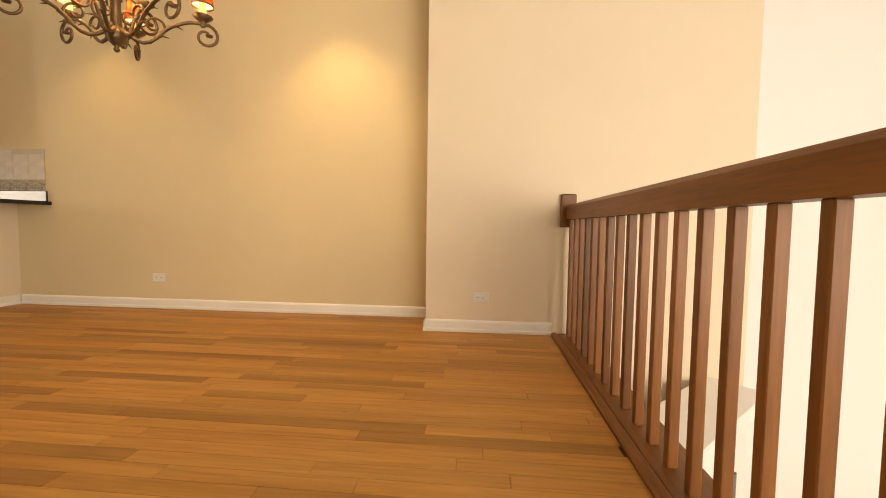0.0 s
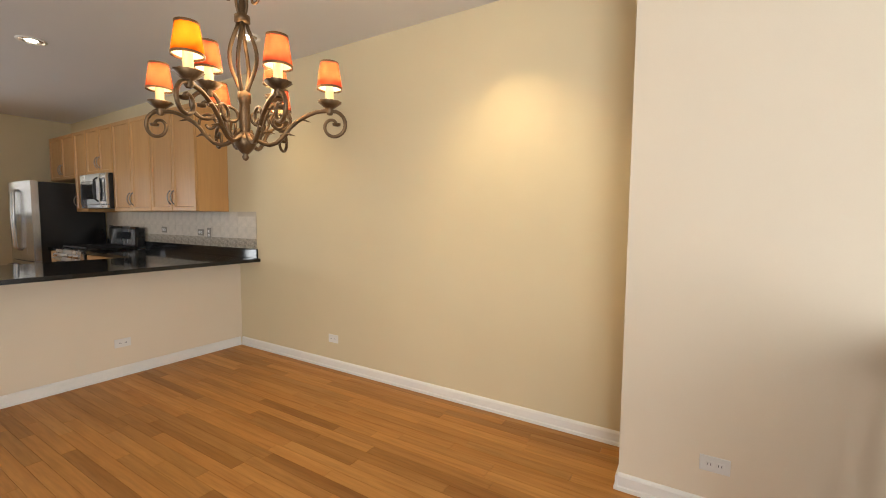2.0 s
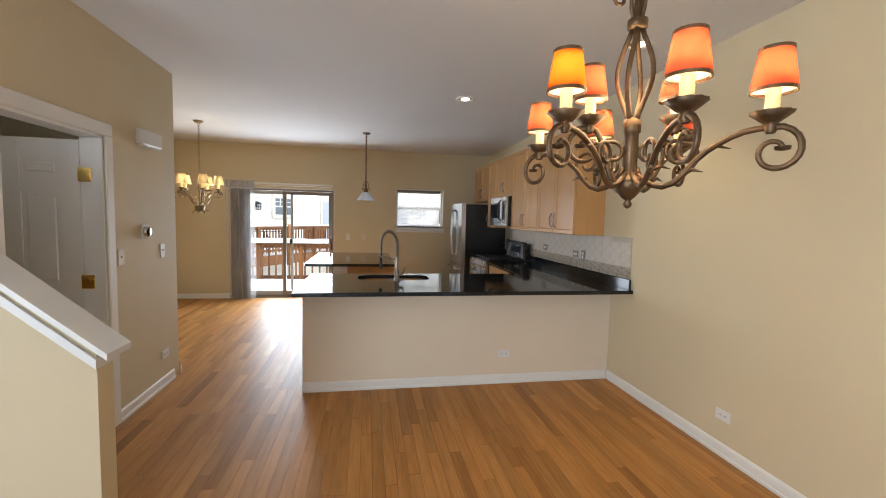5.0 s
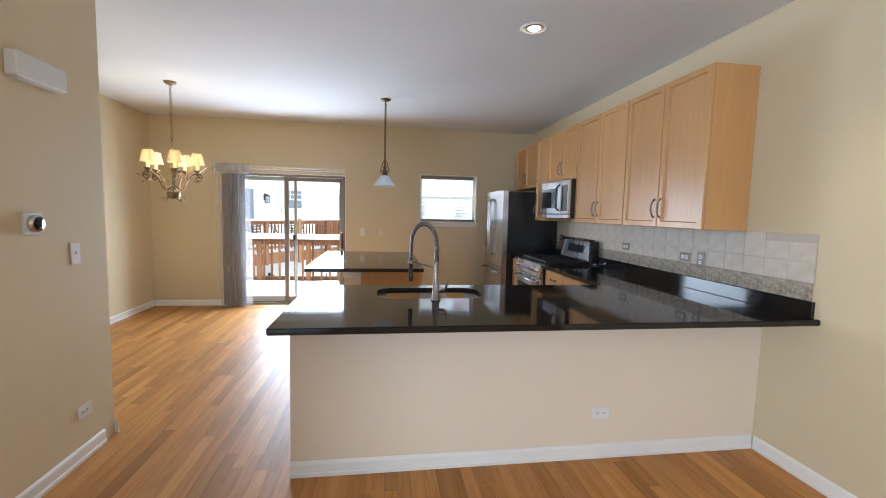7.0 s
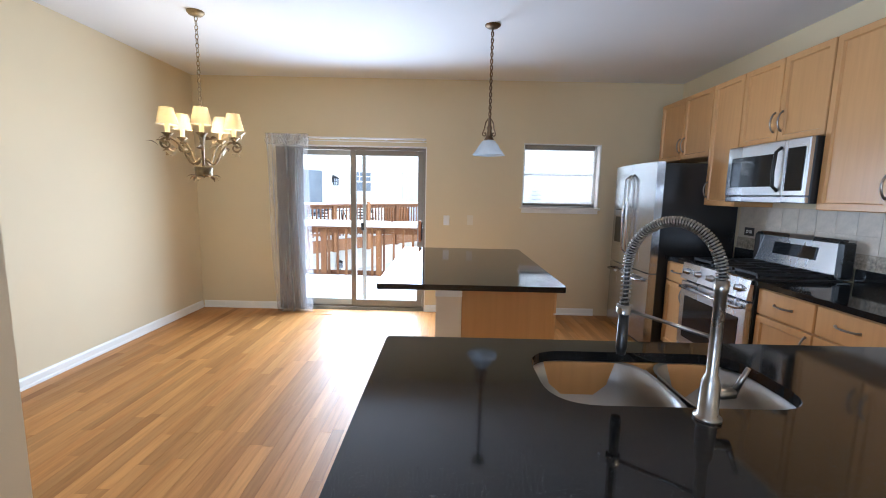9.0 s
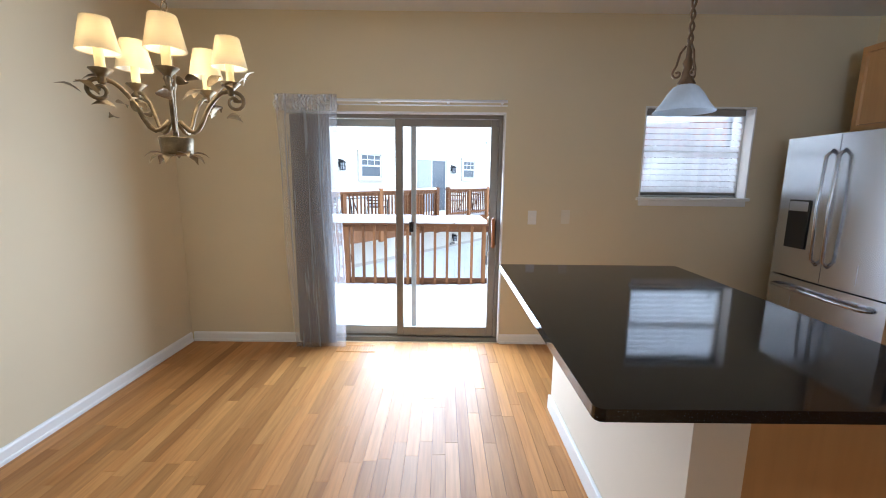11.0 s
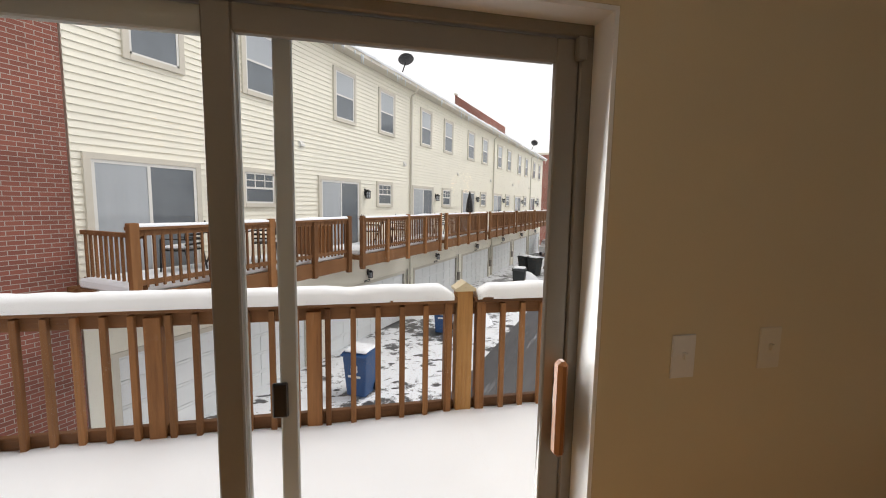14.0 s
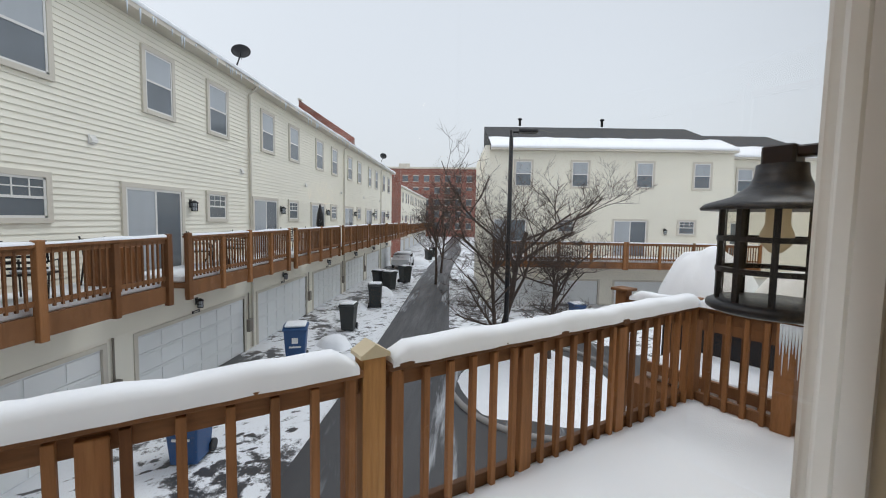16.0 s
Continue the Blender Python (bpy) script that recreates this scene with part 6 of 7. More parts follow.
# ---- our own snowy deck ----
DX, DTOP, DSN = -5.99, 0.885, 0.07
dkf = tagged(new("deck_floor"), "cedar deck floor under snow", "deck", kind="structure")
for k in range(10):
    x = OUT - 0.01 - k * 0.148
    part("deck_board", boxes((x - 0.14, x, -6.2, 0.15, -0.16, -0.12)), cedar_y, dkf)
part("rim_joist", boxes((DX - 0.06, DX - 0.02, -6.2, 0.17, -0.45, -0.12)), cedar_y, dkf)
bm = bmesh.new()
nx, ny = 16, 70
grid = []
for i in range(nx + 1):
    x = OUT - 0.005 + (DX + 0.03 - OUT) * i / nx
    line = []
    for j in range(ny + 1):
        y = -6.2 + 6.35 * j / ny
        drift = 0.02 * math.exp(-((x - DX) / 0.25) ** 2) - 0.04 * math.exp(-((x - OUT) / 0.22) ** 2)
        line.append(bm.verts.new((x, y, DSN + drift + 0.035 * noise.noise(Vector((x * 1.6, y * 1.1, 2))) + 0.012 * noise.noise(Vector((x * 6, y * 5, 4))))))
    grid.append(line)
for A, B in zip(grid, grid[1:]):
    for j in range(ny):
        f = bm.faces.new((A[j], A[j + 1], B[j + 1], B[j]))
        f.smooth = True
edge = [e for e in bm.edges if len(e.link_faces) == 1]
ex = bmesh.ops.extrude_edge_only(bm, edges=edge)
for v in ex["geom"]:
    if isinstance(v, bmesh.types.BMVert):
        v.co.z = -0.119
tagged(part("deck_snow", bm, snow), "deep fresh snow lying on the deck", "snow", kind="stuff")

rl = thing("deck_railing", "cedar deck railing capped with snow", "railing")
posts = [(-2.75, True), (-3.72, False), (-4.61, False), (-5.5, False), (-1.80, False), (-0.90, False)]
for y, main in posts:
    if main:
        part("post", boxes((DX - 0.05, DX + 0.05, y - 0.055, y + 0.055, -0.45, 0.925), bevel=0.004), golden_cedar, rl)
    else:
        part("post", boxes((DX - 0.02, DX + 0.045, y - 0.045, y + 0.045, 0.02, 0.82), bevel=0.004), cedar, rl)
bm = bmesh.new()
prism(bm, [(-0.07, 0.0), (-0.07, 0.018), (-0.055, 0.026), (0, 0.062), (0.055, 0.026), (0.07, 0.018), (0.07, 0.0)], "x", -0.062, 0.062)
bmesh.ops.transform(bm, matrix=pose(DX, -2.75, 0.925), verts=bm.verts)
part("post_cap", bm, surface("pale_cap_wood", (0.62, 0.53, 0.36), 0.6), rl, "pale wooden post cap")
for y0, y1 in ((-6.2, -2.81), (-2.69, 0.12)):
    part("top_rail", boxes((DX - 0.06, DX + 0.07, y0, y1, DTOP - 0.035, DTOP), bevel=0.005), cedar_y, rl)
    part("upper_rail", boxes((DX - 0.022, DX + 0.016, y0, y1, DTOP - 0.125, DTOP - 0.036), bevel=0.003), cedar_y, rl)
    part("lower_rail", boxes((DX - 0.022, DX + 0.016, y0, y1, 0.07, 0.155), bevel=0.003), cedar_y, rl)
bmesh_bal = to_mesh("deck_baluster", boxes((-0.017, 0.017, -0.017, 0.017, 0.05, DTOP - 0.05), bevel=0.003))
bmesh_bal.materials.append(cedar)
ys = sorted(y for y, _ in posts) + [0.08]
for a, b in zip(ys, ys[1:]):
    n = 6
    lead = 0.085 if b < -2.7 else 0.13
    for k in range(n):
        y = a + lead + (b - a - 0.09 - lead) * k / (n - 0.9)
        ob = new("baluster", bmesh_bal)
        ob.parent, ob.location = rl, (DX + 0.034, y, 0)
for y in (-2.86, -2.64):
    part("post_trim", boxes((DX - 0.02, DX + 0.05, y - 0.025, y + 0.025, 0.02, DTOP - 0.036), bevel=0.003), cedar, rl)
part("corner_post", boxes((DX - 0.055, DX + 0.055, 0.07, 0.18, -0.45, 0.93), bevel=0.005), cedar, rl)


def rail_snow(name, a, b, w, z, seed, parent):
    """A soft, uneven ridge of snow along a rail from a to b."""
    a, b = Vector(a), Vector(b)
    d = (b - a).normalized()
    side = Vector((-d.y, d.x, 0))
    n = max(8, int((b - a).length / 0.045))
    bm = bmesh.new()
    prev = None
    for k in range(n + 1):
        p = a + (b - a) * k / n
        e = min(1.0, k / 2.0, (n - k) / 2.0)
        h = (0.088 + 0.020 * noise.noise(Vector((k * 0.16, seed, 0))) + 0.007 * noise.noise(Vector((k * 0.6, seed, 9)))) * (0.35 + 0.65 * e)
        lip = 0.016 * noise.noise(Vector((k * 0.3, seed, 4)))
        lip2 = 0.016 * noise.noise(Vector((k * 0.3, seed, 14)))
        line = []
        for q in range(9):
            t = math.pi * q / 8
            o = math.cos(t)
            ww = w + (lip if o > 0 else lip2)
            line.append(bm.verts.new(p + side * (abs(o) ** 0.7 * (1 if o > 0 else -1) * ww) + Vector((0, 0, z + h * math.sin(t) ** 0.62 - (0.012 if q in (0, 8) else 0)))))
        if prev:
            for i in range(8):
                f = bm.faces.new((prev[i], line[i], line[i + 1], prev[i + 1]))
                f.smooth = True
        else:
            bm.faces.new(line[::-1])
        prev = line
    bm.faces.new(prev)
    return part(name, bm, snow, parent, "soft ridge of snow")


rail_snow("rail_snow", (DX + 0.005, -6.2, 0), (DX + 0.005, -2.83, 0), 0.072, DTOP - 0.002, 1, rl)
rail_snow("rail_snow", (DX + 0.005, -2.67, 0), (DX + 0.005, 0.12, 0), 0.072, DTOP - 0.002, 2, rl)
# return rail to the house
rt = thing("side_railing", "cedar side railing with hanging icicles", "railing")
part("top_rail", boxes((DX + 0.06, OUT - 0.3, 0.06, 0.18, DTOP - 0.035, DTOP), bevel=0.005), cedar_y, rt)
part("upper_rail", boxes((DX + 0.06, OUT - 0.3, 0.10, 0.14, DTOP - 0.125, DTOP - 0.036)), cedar_y, rt)
part("lower_rail", boxes((DX + 0.06, OUT - 0.3, 0.10, 0.14, 0.07, 0.155)), cedar_y, rt)
part("post", boxes((-5.40, -5.28, 0.06, 0.18, -0.45, DTOP - 0.036), bevel=0.005), cedar, rt)
for k in range(6):
    ob = new("baluster", bmesh_bal)
    ob.parent, ob.location = rt, (DX + 0.16 + k * 0.125, 0.085, 0)
rail_snow("rail_snow", (DX + 0.06, 0.12, 0), (OUT - 0.3, 0.12, 0), 0.075, DTOP - 0.002, 5, rt)
bm = bmesh.new()
rng = random.Random(8)
for k in range(12):
    x = DX + 0.62 + 0.018 * k
    tube(bm, [(x, 0.055, DTOP - 0.03), (x, 0.05, DTOP - 0.15), (x, 0.052, DTOP - 0.15 - rng.uniform(0.06, 0.25))], [0.011, 0.008, 0.002], 6)
part("icicle_cluster", bm, surface_ice, rt, "cluster of icicles")
# neighbour's deck corner and snow-covered furniture beyond
nb = thing("neighbour_deck", "neighbouring cedar deck rail capped with snow", "deck")
part("side_rail", boxes((-6.9, OUT - 0.1, 0.60, 0.66, 0.56, 0.74)), cedar_far, nb)
part("lower_rail", boxes((-6.7, OUT - 0.1, 0.61, 0.65, 0.0, 0.10)), cedar_far, nb)
for k in range(14):
    ob = new("baluster", bmesh_bal)
    ob.parent, ob.location = nb, (-6.55 + k * 0.15, 0.63, -0.1)
part("post", boxes((-7.02, -6.90, 0.57, 0.69, -0.6, 0.80), bevel=0.006), cedar, nb)
part("platform", boxes((-6.8, OUT, 0.5, 4.5, -0.4, -0.12)), cedar_far, nb)
part("platform_snow", boxes((-6.75, OUT, 0.72, 4.4, -0.12, 0.08), bevel=0.04), snow, nb)
part("post_cap", boxes((-7.06, -6.86, 0.53, 0.73, 0.80, 0.83), bevel=0.008), cedar, nb)
rail_snow("rail_snow", (-6.85, 0.63, 0), (OUT - 0.2, 0.63, 0), 0.07, 0.735, 7, nb)
part("covered_table", boxes((-7.0, -5.2, 1.5, 2.8, -0.12, 0.5), bevel=0.02), wire, nb, "dark covered furniture")
snow_mound("snow_heap", (-6.75, 2.0, 0.48), 0.62, 0.5, 0.78, "rounded heap of snow on covered deck furniture", 2)
snow_mound("snow_heap", (-5.85, 2.0, 0.48), 0.45, 0.4, 0.60, "rounded heap of snow on covered deck furniture", 5)

# ---- lantern beside the sliding door ----
ln = thing("wall_lantern", "large black caged wall lantern with seeded glass", "wall lantern", (-4.628, -2.405, 1.352))
ln.scale = (1.0, 1.0, 0.79)
bm = bmesh.new()
lathe(bm, [(0.0, 0.40), (0.045, 0.40), (0.047, 0.37), (0.055, 0.345), (0.085, 0.315), (0.135, 0.295), (0.145, 0.282), (0.142, 0.277), (0.10, 0.285), (0.0, 0.29)], sides=28)
part("hood", bm, wire, ln)
bm = bmesh.new()
lathe(bm, [(0.0, 0.0), (0.112, 0.0), (0.122, 0.008), (0.122, 0.022), (0.108, 0.032), (0.0, 0.032)], sides=28)
part("base_ring", bm, wire, ln)
for k in range(10):
    a = k * 2 * math.pi / 10
    bm = bmesh.new()
    box(bm, 0.099, 0.107, -0.006, 0.006, 0.03, 0.285, pose(0, 0, 0, 0, 0, math.degrees(a)))
    part("cage_bar", bm, wire, ln)
for z in (0.115, 0.20):
    bm = bmesh.new()
    lathe(bm, [(0.099, z - 0.007), (0.108, z - 0.007), (0.108, z + 0.007), (0.099, z + 0.007), (0.099, z - 0.007)], sides=28, smooth=False)
    part("cage_ring", bm, wire, ln)
bm = bmesh.new()
lathe(bm, [(0.094, 0.032), (0.094, 0.285)], sides=24)
part("lamp_glass", bm, seeded, ln)
bm = bmesh.new()
lathe(bm, [(0.0, 0.29), (0.022, 0.29), (0.022, 0.24), (0.03, 0.215), (0.03, 0.19), (0.012, 0.165), (0.0, 0.16)], sides=14)
part("bulb", bm, emitter("lantern_bulb", (1.0, 0.75, 0.4), 0.12, (0.6, 0.55, 0.45)), ln)
part("arm", boxes((-0.018, 0.222, -0.018, 0.018, 0.415, 0.445), (-0.03, 0.03, -0.03, 0.03, 0.39, 0.45), bevel=0.005), wire, ln)
part("wall_plate", boxes((0.212, 0.229, -0.06, 0.06, 0.33, 0.53), bevel=0.006), wire, ln)


# ---- bins, car, street lamp, tree ----
def wheelie_bin(material, label, snowy=True):
    t = thing("wheeled_bin", label, "bin", group="bins along the alley")
    bm = bmesh.new()
    lo = rounded([(-0.24, -0.26), (0.24, -0.26), (0.24, 0.26), (-0.24, 0.26)], 0.05, 3)
    hi = rounded([(-0.30, -0.34), (0.30, -0.34), (0.30, 0.34), (-0.30, 0.34)], 0.05, 3)
    A, B = [bm.verts.new((x, y, 0.04)) for x, y in lo], [bm.verts.new((x, y, 0.98)) for x, y in hi]
    for k in range(len(A)):
        bm.faces.new((A[k], A[(k + 1) % len(A)], B[(k + 1) % len(A)], B[k]))
    bm.faces.new(A[::-1])
    bm.faces.new(B)
    part("body", bm, material, t)
    bm = bmesh.new()
    prism(bm, [(-0.37, 0.98), (-0.37, 1.02), (-0.10, 1.09), (0.30, 1.07), (0.36, 1.0), (0.36, 0.98)], "x", -0.32, 0.32)
    part("lid", bm, material, t)
    for x in (-0.27, 0.27):
        bm = bmesh.new()
        tube(bm, [(x - 0.03, 0.27, 0.12), (x + 0.03, 0.27, 0.12)], 0.12, 14)
        part("wheel", bm, wire, t)
    bm = bmesh.new()
    tube(bm, [(-0.22, 0.36, 0.97), (-0.22, 0.41, 0.99), (0.22, 0.41, 0.99), (0.22, 0.36, 0.97)], 0.016, 6)
    part("handle", bm, material, t)
    if snowy:
        part("lid_snow", boxes((-0.28, 0.28, -0.30, 0.28, 1.06, 1.13), bevel=0.03), snow, t, "snow on the lid")
    return t


b0 = wheelie_bin(bin_blue, "blue plastic wheeled recycling bin with snow on its lid")
b0.matrix_world = pose(-13.86, -3.28, GROUND + 0.03, 0, 0, 60) @ Matrix.Scale(1.1, 4)
part("emblem", boxes((-0.08, 0.08, -0.345, -0.30, 0.62, 0.78), bevel=0.01), white_plastic, b0, "white recycling emblem")
part("emblem", boxes((-0.15, 0.15, -0.335, -0.30, 0.50, 0.54)), white_plastic, b0)
copy_thing(b0, pose(-18.62, -0.04, GROUND + 0.03, 0, 0, 70) @ Matrix.Scale(1.1, 4))
b1 = wheelie_bin(bin_black, "black plastic wheeled bin with snow on its lid")
b1.matrix_world = pose(-21.7, 2.95, GROUND + 0.03, 0, 0, 55) @ Matrix.Scale(1.1, 4)
for x, y in ((-25.6, 5.95), (-30.1, 8.99), (-31.0, 8.65), (-32.58, 11.5), (-46.76, 22.16), (-50.14, 24.75)):
    copy_thing(b1, pose(x, y, GROUND + 0.03, 0, 0, 60 + 7 * x) @ Matrix.Scale(1.1, 4))
copy_thing(b0, side_m @ pose(4.5, -3.2, GROUND + 0.03, 0, 0, 10))

car = thing("parked_car", "pale silver parked car with snow on its roof", "car", group="")
bm = bmesh.new()
prism(bm, [(-2.2, 0.35), (-2.2, 0.75), (-1.3, 0.92), (-0.75, 1.40), (0.75, 1.44), (1.5, 0.98), (2.15, 0.92), (2.2, 0.4)], "y", -0.85, 0.85)
part("body", bm, car_paint, car)
part("windscreen", boxes((-1.12, -0.95, -0.72, 0.72, 1.02, 1.34)), black_glass, car)
part("side_glass", boxes((-0.8, 1.0, -0.86, 0.86, 1.02, 1.34), bevel=0.01), black_glass, car)
for x in (-1.4, 1.35):
    for y in (-0.80, 0.80):
        bm = bmesh.new()
        tube(bm, [(x, y - 0.1, 0.33), (x, y + 0.1, 0.33)], 0.33, 18)
        part("wheel", bm, wire, car)
for y in (-0.6, 0.6):
    part("headlight", boxes((-2.23, -2.15, y - 0.18, y + 0.18, 0.62, 0.76), bevel=0.02), frosted, car)
part("roof_snow", boxes((-0.75, 0.8, -0.7, 0.7, 1.43, 1.55), bevel=0.05), snow, car)
car.matrix_world = pose(-42.03, 16.28, GROUND + 0.03, 0, 0, ROWZ - 180)

sl = thing("street_lamp", "tall dark metal street lamp on the snowy island", "street lamp", (-14.67, 5.88, GROUND))
bm = bmesh.new()
tube(bm, [(0, 0, 0), (0, 0, 7.92)], [0.085, 0.065], 10)
part("pole", bm, wire, sl)
bm = bmesh.new()
tube(bm, [(0, 0, 7.85), (0.30, 0.44, 7.89)], 0.035, 8)
part("arm", bm, wire, sl)
bm = bmesh.new()
box(bm, 0.22, 0.85, -0.16, 0.16, 7.83, 7.95, pose(0, 0, 0, 0, 0, 56), 0.03)
part("lamp_head", bm, wire, sl)


def bare_tree(name, at, height, seed, label, spread=1.0, start=0.25):
    rng = random.Random(seed)
    t = thing(name, label, "tree", at, group="bare trees")
    wood_bm, twig_bm = bmesh.new(), bmesh.new()

    def grow(p, d, ln, r, depth):
        pts, rs = [p], [r]
        q = p.copy()
        n = 4
        for k in range(n):
            d = (d + Vector((rng.uniform(-1, 1), rng.uniform(-1, 1), rng.uniform(-0.5, 0.7))) * 0.16).normalized()
            q = q + d * ln / n
            pts.append(q.copy())
            rs.append(r * (1 - 0.45 * (k + 1) / n))
        tube(wood_bm if depth < 2 else twig_bm, pts, rs, 7 if depth < 2 else 4, caps=False)
        if depth >= 5:
            return
        kids = (8, 5, 5, 4, 3)[depth]
        for k in range(kids):
            u = rng.uniform(start if depth == 0 else 0.25, 1.0)
            i = min(int(u * n), n - 1)
            base_p = pts[i].lerp(pts[i + 1], u * n - i)
            side = Vector((rng.uniform(-1, 1), rng.uniform(-1, 1), rng.uniform(-0.1, 0.7))).normalized()
            nd = (d * 0.45 + side * spread).normalized()
            grow(base_p, nd, ln * rng.uniform(0.45, 0.68), max(0.004, r * rng.uniform(0.35, 0.5)), depth + 1)

    grow(Vector((0, 0, -0.1)), Vector((0.05, 0.02, 1)), height * 0.62, height * 0.016, 0)
    part("trunk", wood_bm, bark, t)
    tagged(part("crown", twig_bm, bark, t, "bare twigs"), kind="stuff")
    return t


bare_tree("tree", (-15.4, 6.15, GROUND), 7.7, 5, "leafless young tree with fine dark twigs", 0.75, 0.35)
bare_tree("tree", (-14.9, 5.6, GROUND), 5.6, 12, "low spreading leafless tree on the island", 1.5, 0.3)
bare_tree("tree", (-14.0, 7.3, GROUND), 5.4, 41, "low spreading leafless tree with dense twigs", 1.6, 0.25)
bare_tree("tree", (-30.5, 13.0, GROUND), 7.0, 21, "leafless tree farther down the alley", 0.9, 0.3)
bare_tree("tree", (-36.0, 17.0, GROUND), 7.5, 33, "leafless tree farther down the alley", 0.9, 0.3)
for s, w, rx, h, k in ((16.0, 3.0, 0.9, 0.35, 1), (27.0, 2.6, 1.1, 0.5, 2), (22.5, 2.2, 0.8, 0.3, 3), (35, 2.8, 1.3, 0.5, 4), (46, 3.0, 1.5, 0.7, 6), (31.5, 9.0, 1.8, 0.5, 7)):
    c = row_place(s, w)
    snow_mound("snow_pile", (c.x, c.y, GROUND + 0.03), rx, rx * 0.7, h, "ploughed snow pile beside the alley", k, 5, 20)
um = thing("patio_umbrella", "closed black patio umbrella on a deck", "umbrella")
bm = bmesh.new()
lathe(bm, [(0.0, 2.55), (0.05, 2.45), (0.17, 1.9), (0.22, 1.3), (0.12, 1.1), (0.03, 1.05)], sides=14, wave=0.08, waves=7)
part("canopy", bm, wire, um)
bm = bmesh.new()
tube(bm, [(0, 0, -0.02), (0, 0, 1.2)], 0.022, 8)
part("pole", bm, wire, um)
um.matrix_world = base_m @ pose(20.33, -0.9, 0.05) @ Matrix.Scale(0.84, 4)
sb = part("base", boxes((-0.25, 0.25, -0.25, 0.25, -0.04, 0.02), bevel=0.02), wire, um)


def deck_chair(m):
    t = thing("patio_chair", "dark metal patio chair with snow on its seat", "chair", group="patio chairs")
    for x in (-0.25, 0.25):
        bm = bmesh.new()
        tube(bm, [(x, -0.28, 0.0), (x, -0.26, 0.62), (x, 0.2, 0.62), (x, 0.27, 0.95)], 0.016, 6)
        part("side_frame", bm, wire, t)
        bm = bmesh.new()
        tube(bm, [(x, 0.28, 0.0), (x, 0.2, 0.44)], 0.016, 6)
        part("leg", bm, wire, t)
    part("seat", boxes((-0.25, 0.25, -0.25, 0.22, 0.40, 0.43)), wire, t)
    for k in range(5):
        part("back_slat", boxes((-0.25, 0.25, 0.20 + 0.012 * k, 0.215 + 0.012 * k, 0.50 + k * 0.09, 0.54 + k * 0.09)), wire, t)
    part("seat_snow", boxes((-0.23, 0.23, -0.23, 0.18, 0.43, 0.50), bevel=0.03), snow, t)
    t.matrix_world = m
    return t


ch0 = deck_chair(base_m @ pose(starts[1] - 1.4, -1.0, 0.15, 0, 0, 90))
for s, w, r in ((4.6, -1.0, 200), (6.4, -1.2, 120), (11.0, -0.9, 40), (12.3, -1.1, 260), (16.6, -1.0, 80), (18.2, -1.0, 250)):
    copy_thing(ch0, base_m @ pose(s, w, 0.15, 0, 0, r))
tb = thing("patio_table", "round dark patio table heaped with snow", "table")
bm = bmesh.new()
lathe(bm, [(0.0, 0.70), (0.5, 0.70), (0.5, 0.73), (0.0, 0.73)], sides=20, smooth=False)
part("tabletop", bm, wire, tb)
for k in range(3):
    bm = bmesh.new()
    a = k * 2.094
    tube(bm, [(0.1 * math.cos(a), 0.1 * math.sin(a), 0.7), (0.42 * math.cos(a), 0.42 * math.sin(a), 0.0)], 0.02, 6)
    part("leg", bm, wire, tb)
bm = bmesh.new()
lathe(bm, [(0.0, 0.85), (0.3, 0.83), (0.45, 0.77), (0.5, 0.725)], sides=20)
part("snow_cap", bm, snow, tb)
tb.matrix_world = base_m @ pose(11.7, -1.05, 0.15)
copy_thing(tb, base_m @ pose(5.5, -1.0, 0.15))
gr = thing("grill", "covered barbecue grill on a deck", "grill")
part("box", boxes((-0.4, 0.4, -0.25, 0.25, 0.0, 0.75), bevel=0.03), rail_wood, gr, "reddish brown cover")
part("hood", boxes((-0.35, 0.35, -0.24, 0.24, 0.75, 0.9), bevel=0.06), rail_wood, gr)
gr.matrix_world = base_m @ pose(8.0, -1.15, 0.15)

for s in starts:
    dv = thing("dryer_vent", "small white hooded vent on the siding", "vent", group="siding vents")
    part("flange", boxes((-0.10, 0.10, -0.035, -0.026, -0.10, 0.10), bevel=0.004), white_plastic, dv)
    bm = bmesh.new()
    prism(bm, [(-0.035, -0.08), (-0.10, -0.06), (-0.10, 0.0), (-0.035, 0.085)], "x", -0.075, 0.075)
    part("hood", bm, white_plastic, dv)
    dv.matrix_world = base_m @ pose(s + 5.42, 0, 3.1)
for s in starts[:5]:
    mt = thing("electric_meter", "grey meter box and conduit beside a garage door", "meter box", group="meter boxes")
    part("box", boxes((-0.13, 0.13, -0.16, -0.012, -2.75, -2.3), bevel=0.01), alu, mt)
    bm = bmesh.new()
    tube(bm, [(0, -0.06, -2.3), (0, -0.06, -1.3)], 0.025, 8)
    part("conduit", bm, alu, mt)
    mt.matrix_world = base_m @ pose(s + 5.7, 0, 0)

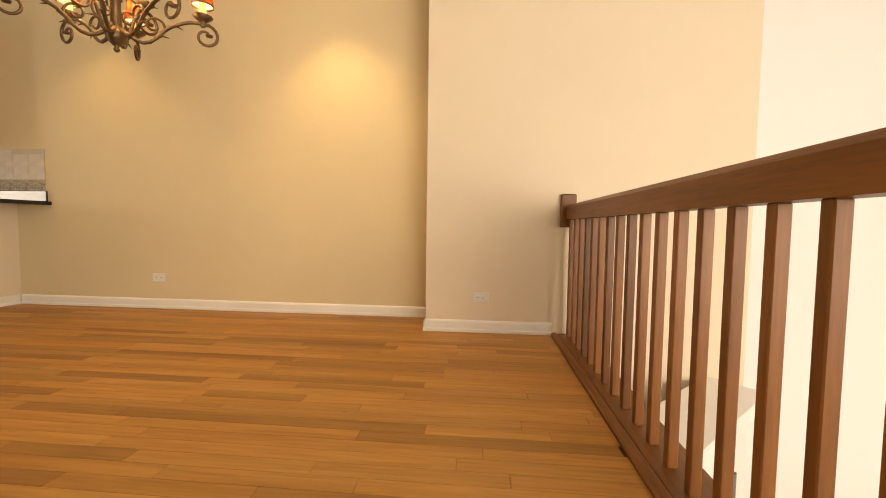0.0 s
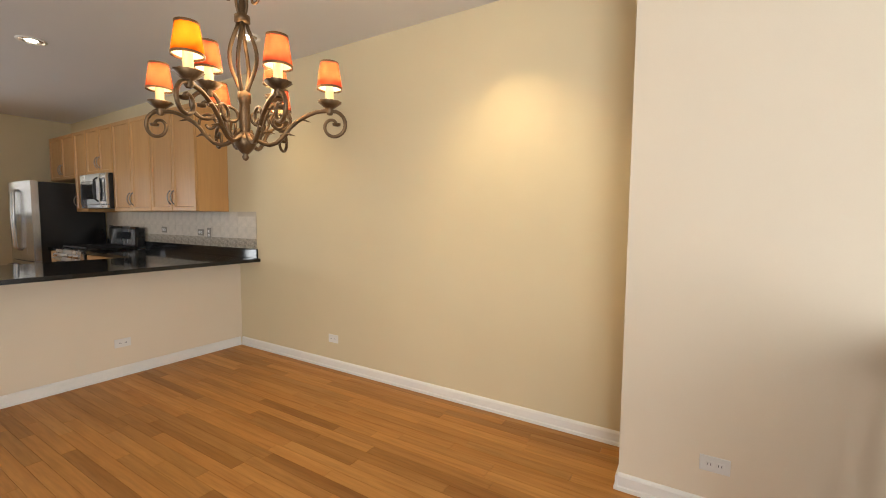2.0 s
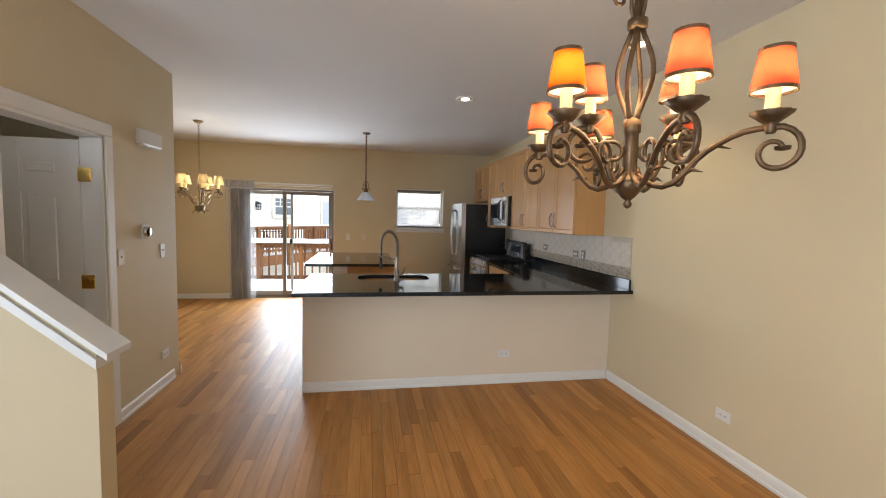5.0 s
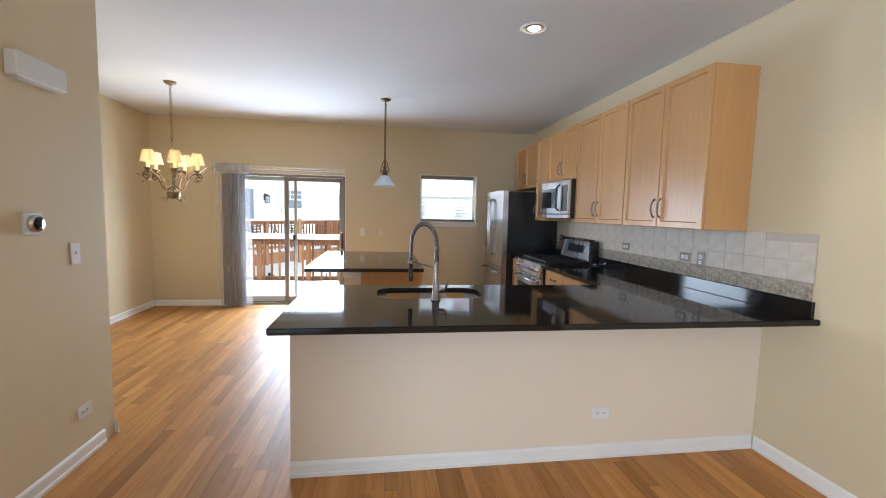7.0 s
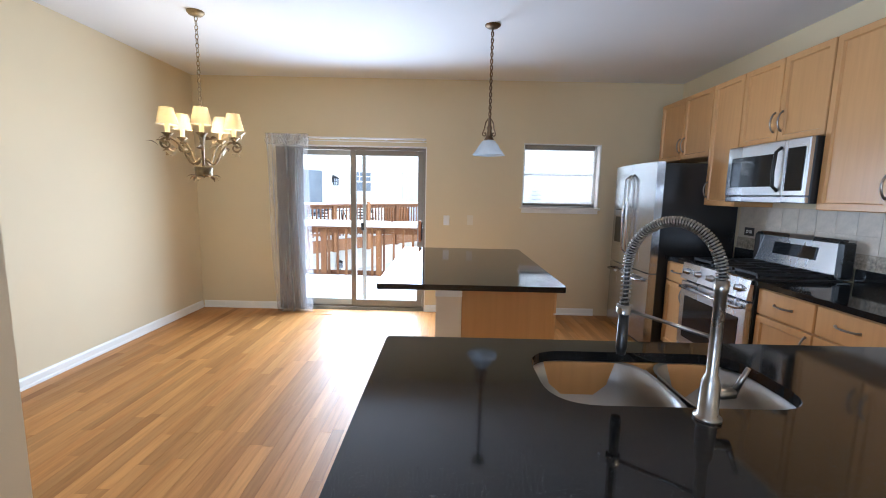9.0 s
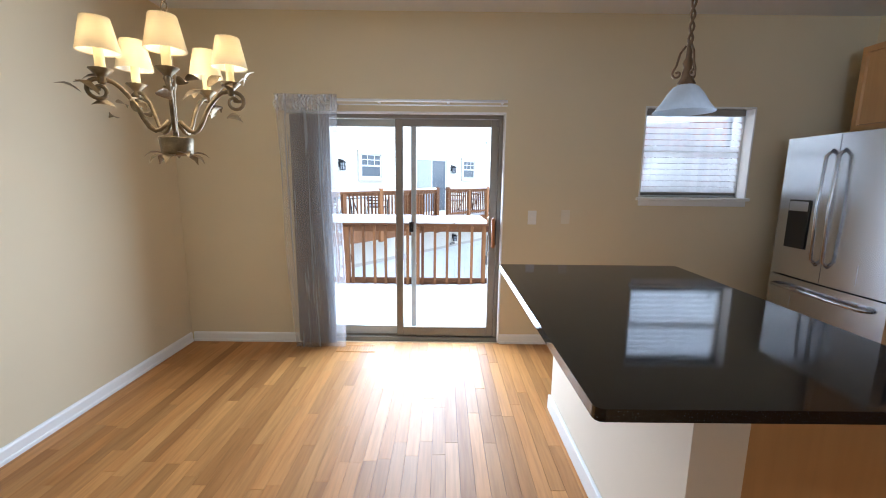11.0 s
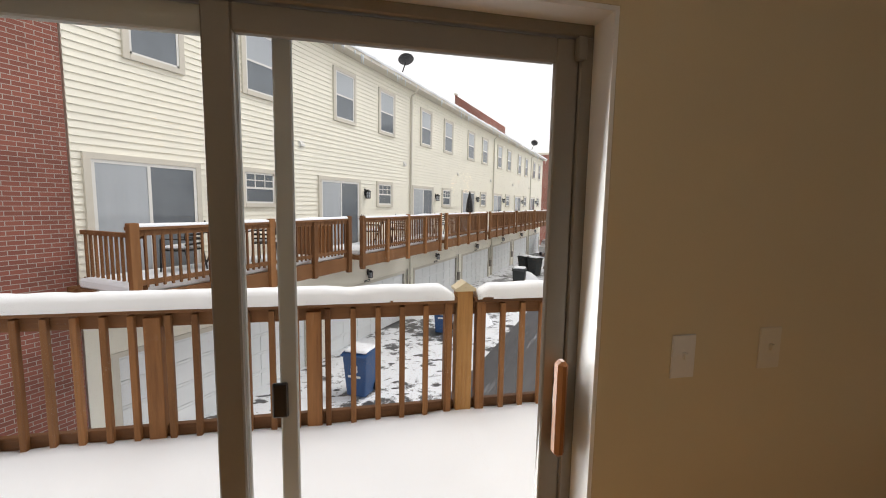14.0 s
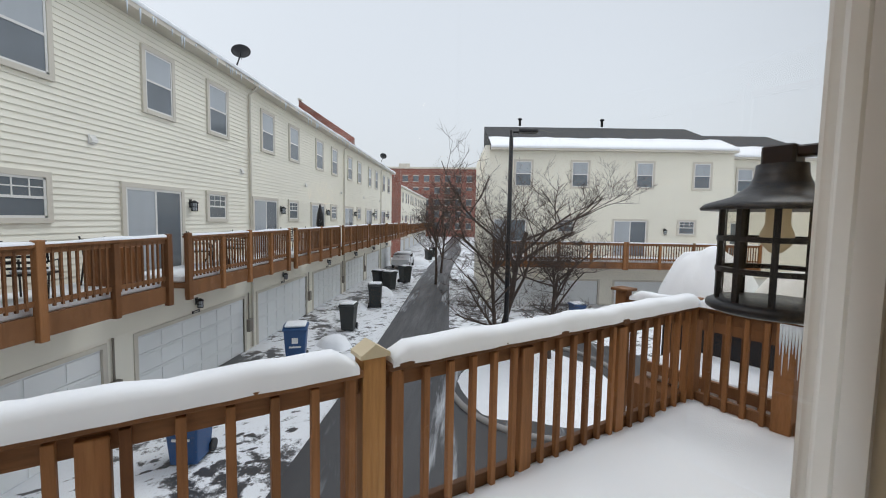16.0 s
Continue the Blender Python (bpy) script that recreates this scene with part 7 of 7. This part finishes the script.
# ---- oak strip floor ----
PW = 0.07
fl = tagged(new("floor"), "honey oak strip floor with varied boards", "floor", kind="structure")
rng = random.Random(4)
near, rest = [], []
rows_n = int((NORTH - SOUTH) / PW) + 1
for r in range(rows_n):
    y0 = NORTH - (r + 1) * PW
    x = WEST - rng.uniform(0.0, 0.9)
    x_end = RAILX - 0.106
    y_mid = y0 + PW / 2
    if y_mid < STAIRY:
        x_end = 3.4
    while x < x_end:
        ln = rng.choice((0.45, 0.6, 0.75, 0.9, 1.05, 1.2))
        a, b = max(x, WEST + 0.001), min(x + ln, x_end)
        if b - a > 0.02 and y0 > SOUTH - PW:
            under = (-0.70 < a and b < 0.0 and y_mid > -2.8)
            full = (a == x and b == x + ln)
            key = (a, b, max(y0, SOUTH), y0 + PW)
            pick = full and ((1.2 < (a + b) / 2 < 3.7 and -2.75 < y_mid < -0.6) or (-4.2 < (a + b) / 2 < -2.3 and -4.3 < y_mid < -2.9))
            if not under:
                (near if pick and len(near) < 300 else rest).append((key, ln))
        x += ln


def plank_mesh(bm, a, b, y0, y1):
    e = 0.0014
    box(bm, a + e * 0.6, b - e * 0.6, y0 + e * 0.5, y1 - e * 0.5, -0.0115, 0.0)


shared = {}
for (a, b, y0, y1), ln in near:
    if ln not in shared:
        bm = bmesh.new()
        plank_mesh(bm, 0, ln, 0, PW)
        shared[ln] = to_mesh("plank", bm)
        shared[ln].materials.append(plank_wood)
    ob = new("plank", shared[ln])
    ob.parent, ob.location = fl, (a, y0, 0)
verts, faces = [], []
for (a, b, y0, y1), _ in rest:
    e = 0.0014
    i = len(verts)
    x0, x1, u0, u1 = a + e * 0.6, b - e * 0.6, y0 + e * 0.5, y1 - e * 0.5
    verts += [(x0, u0, -0.0115), (x1, u0, -0.0115), (x1, u1, -0.0115), (x0, u1, -0.0115), (x0, u0, 0), (x1, u0, 0), (x1, u1, 0), (x0, u1, 0)]
    faces += [(i + 4, i + 5, i + 6, i + 7), (i, i + 1, i + 5, i + 4), (i + 1, i + 2, i + 6, i + 5), (i + 2, i + 3, i + 7, i + 6), (i + 3, i, i + 4, i + 7)]
me = bpy.data.meshes.new("planks")
me.from_pydata(verts, [], faces)
me.materials.append(plank_wood_far)
pk = new("planks", me)
pk.parent = fl
tagged(pk, kind="stuff")
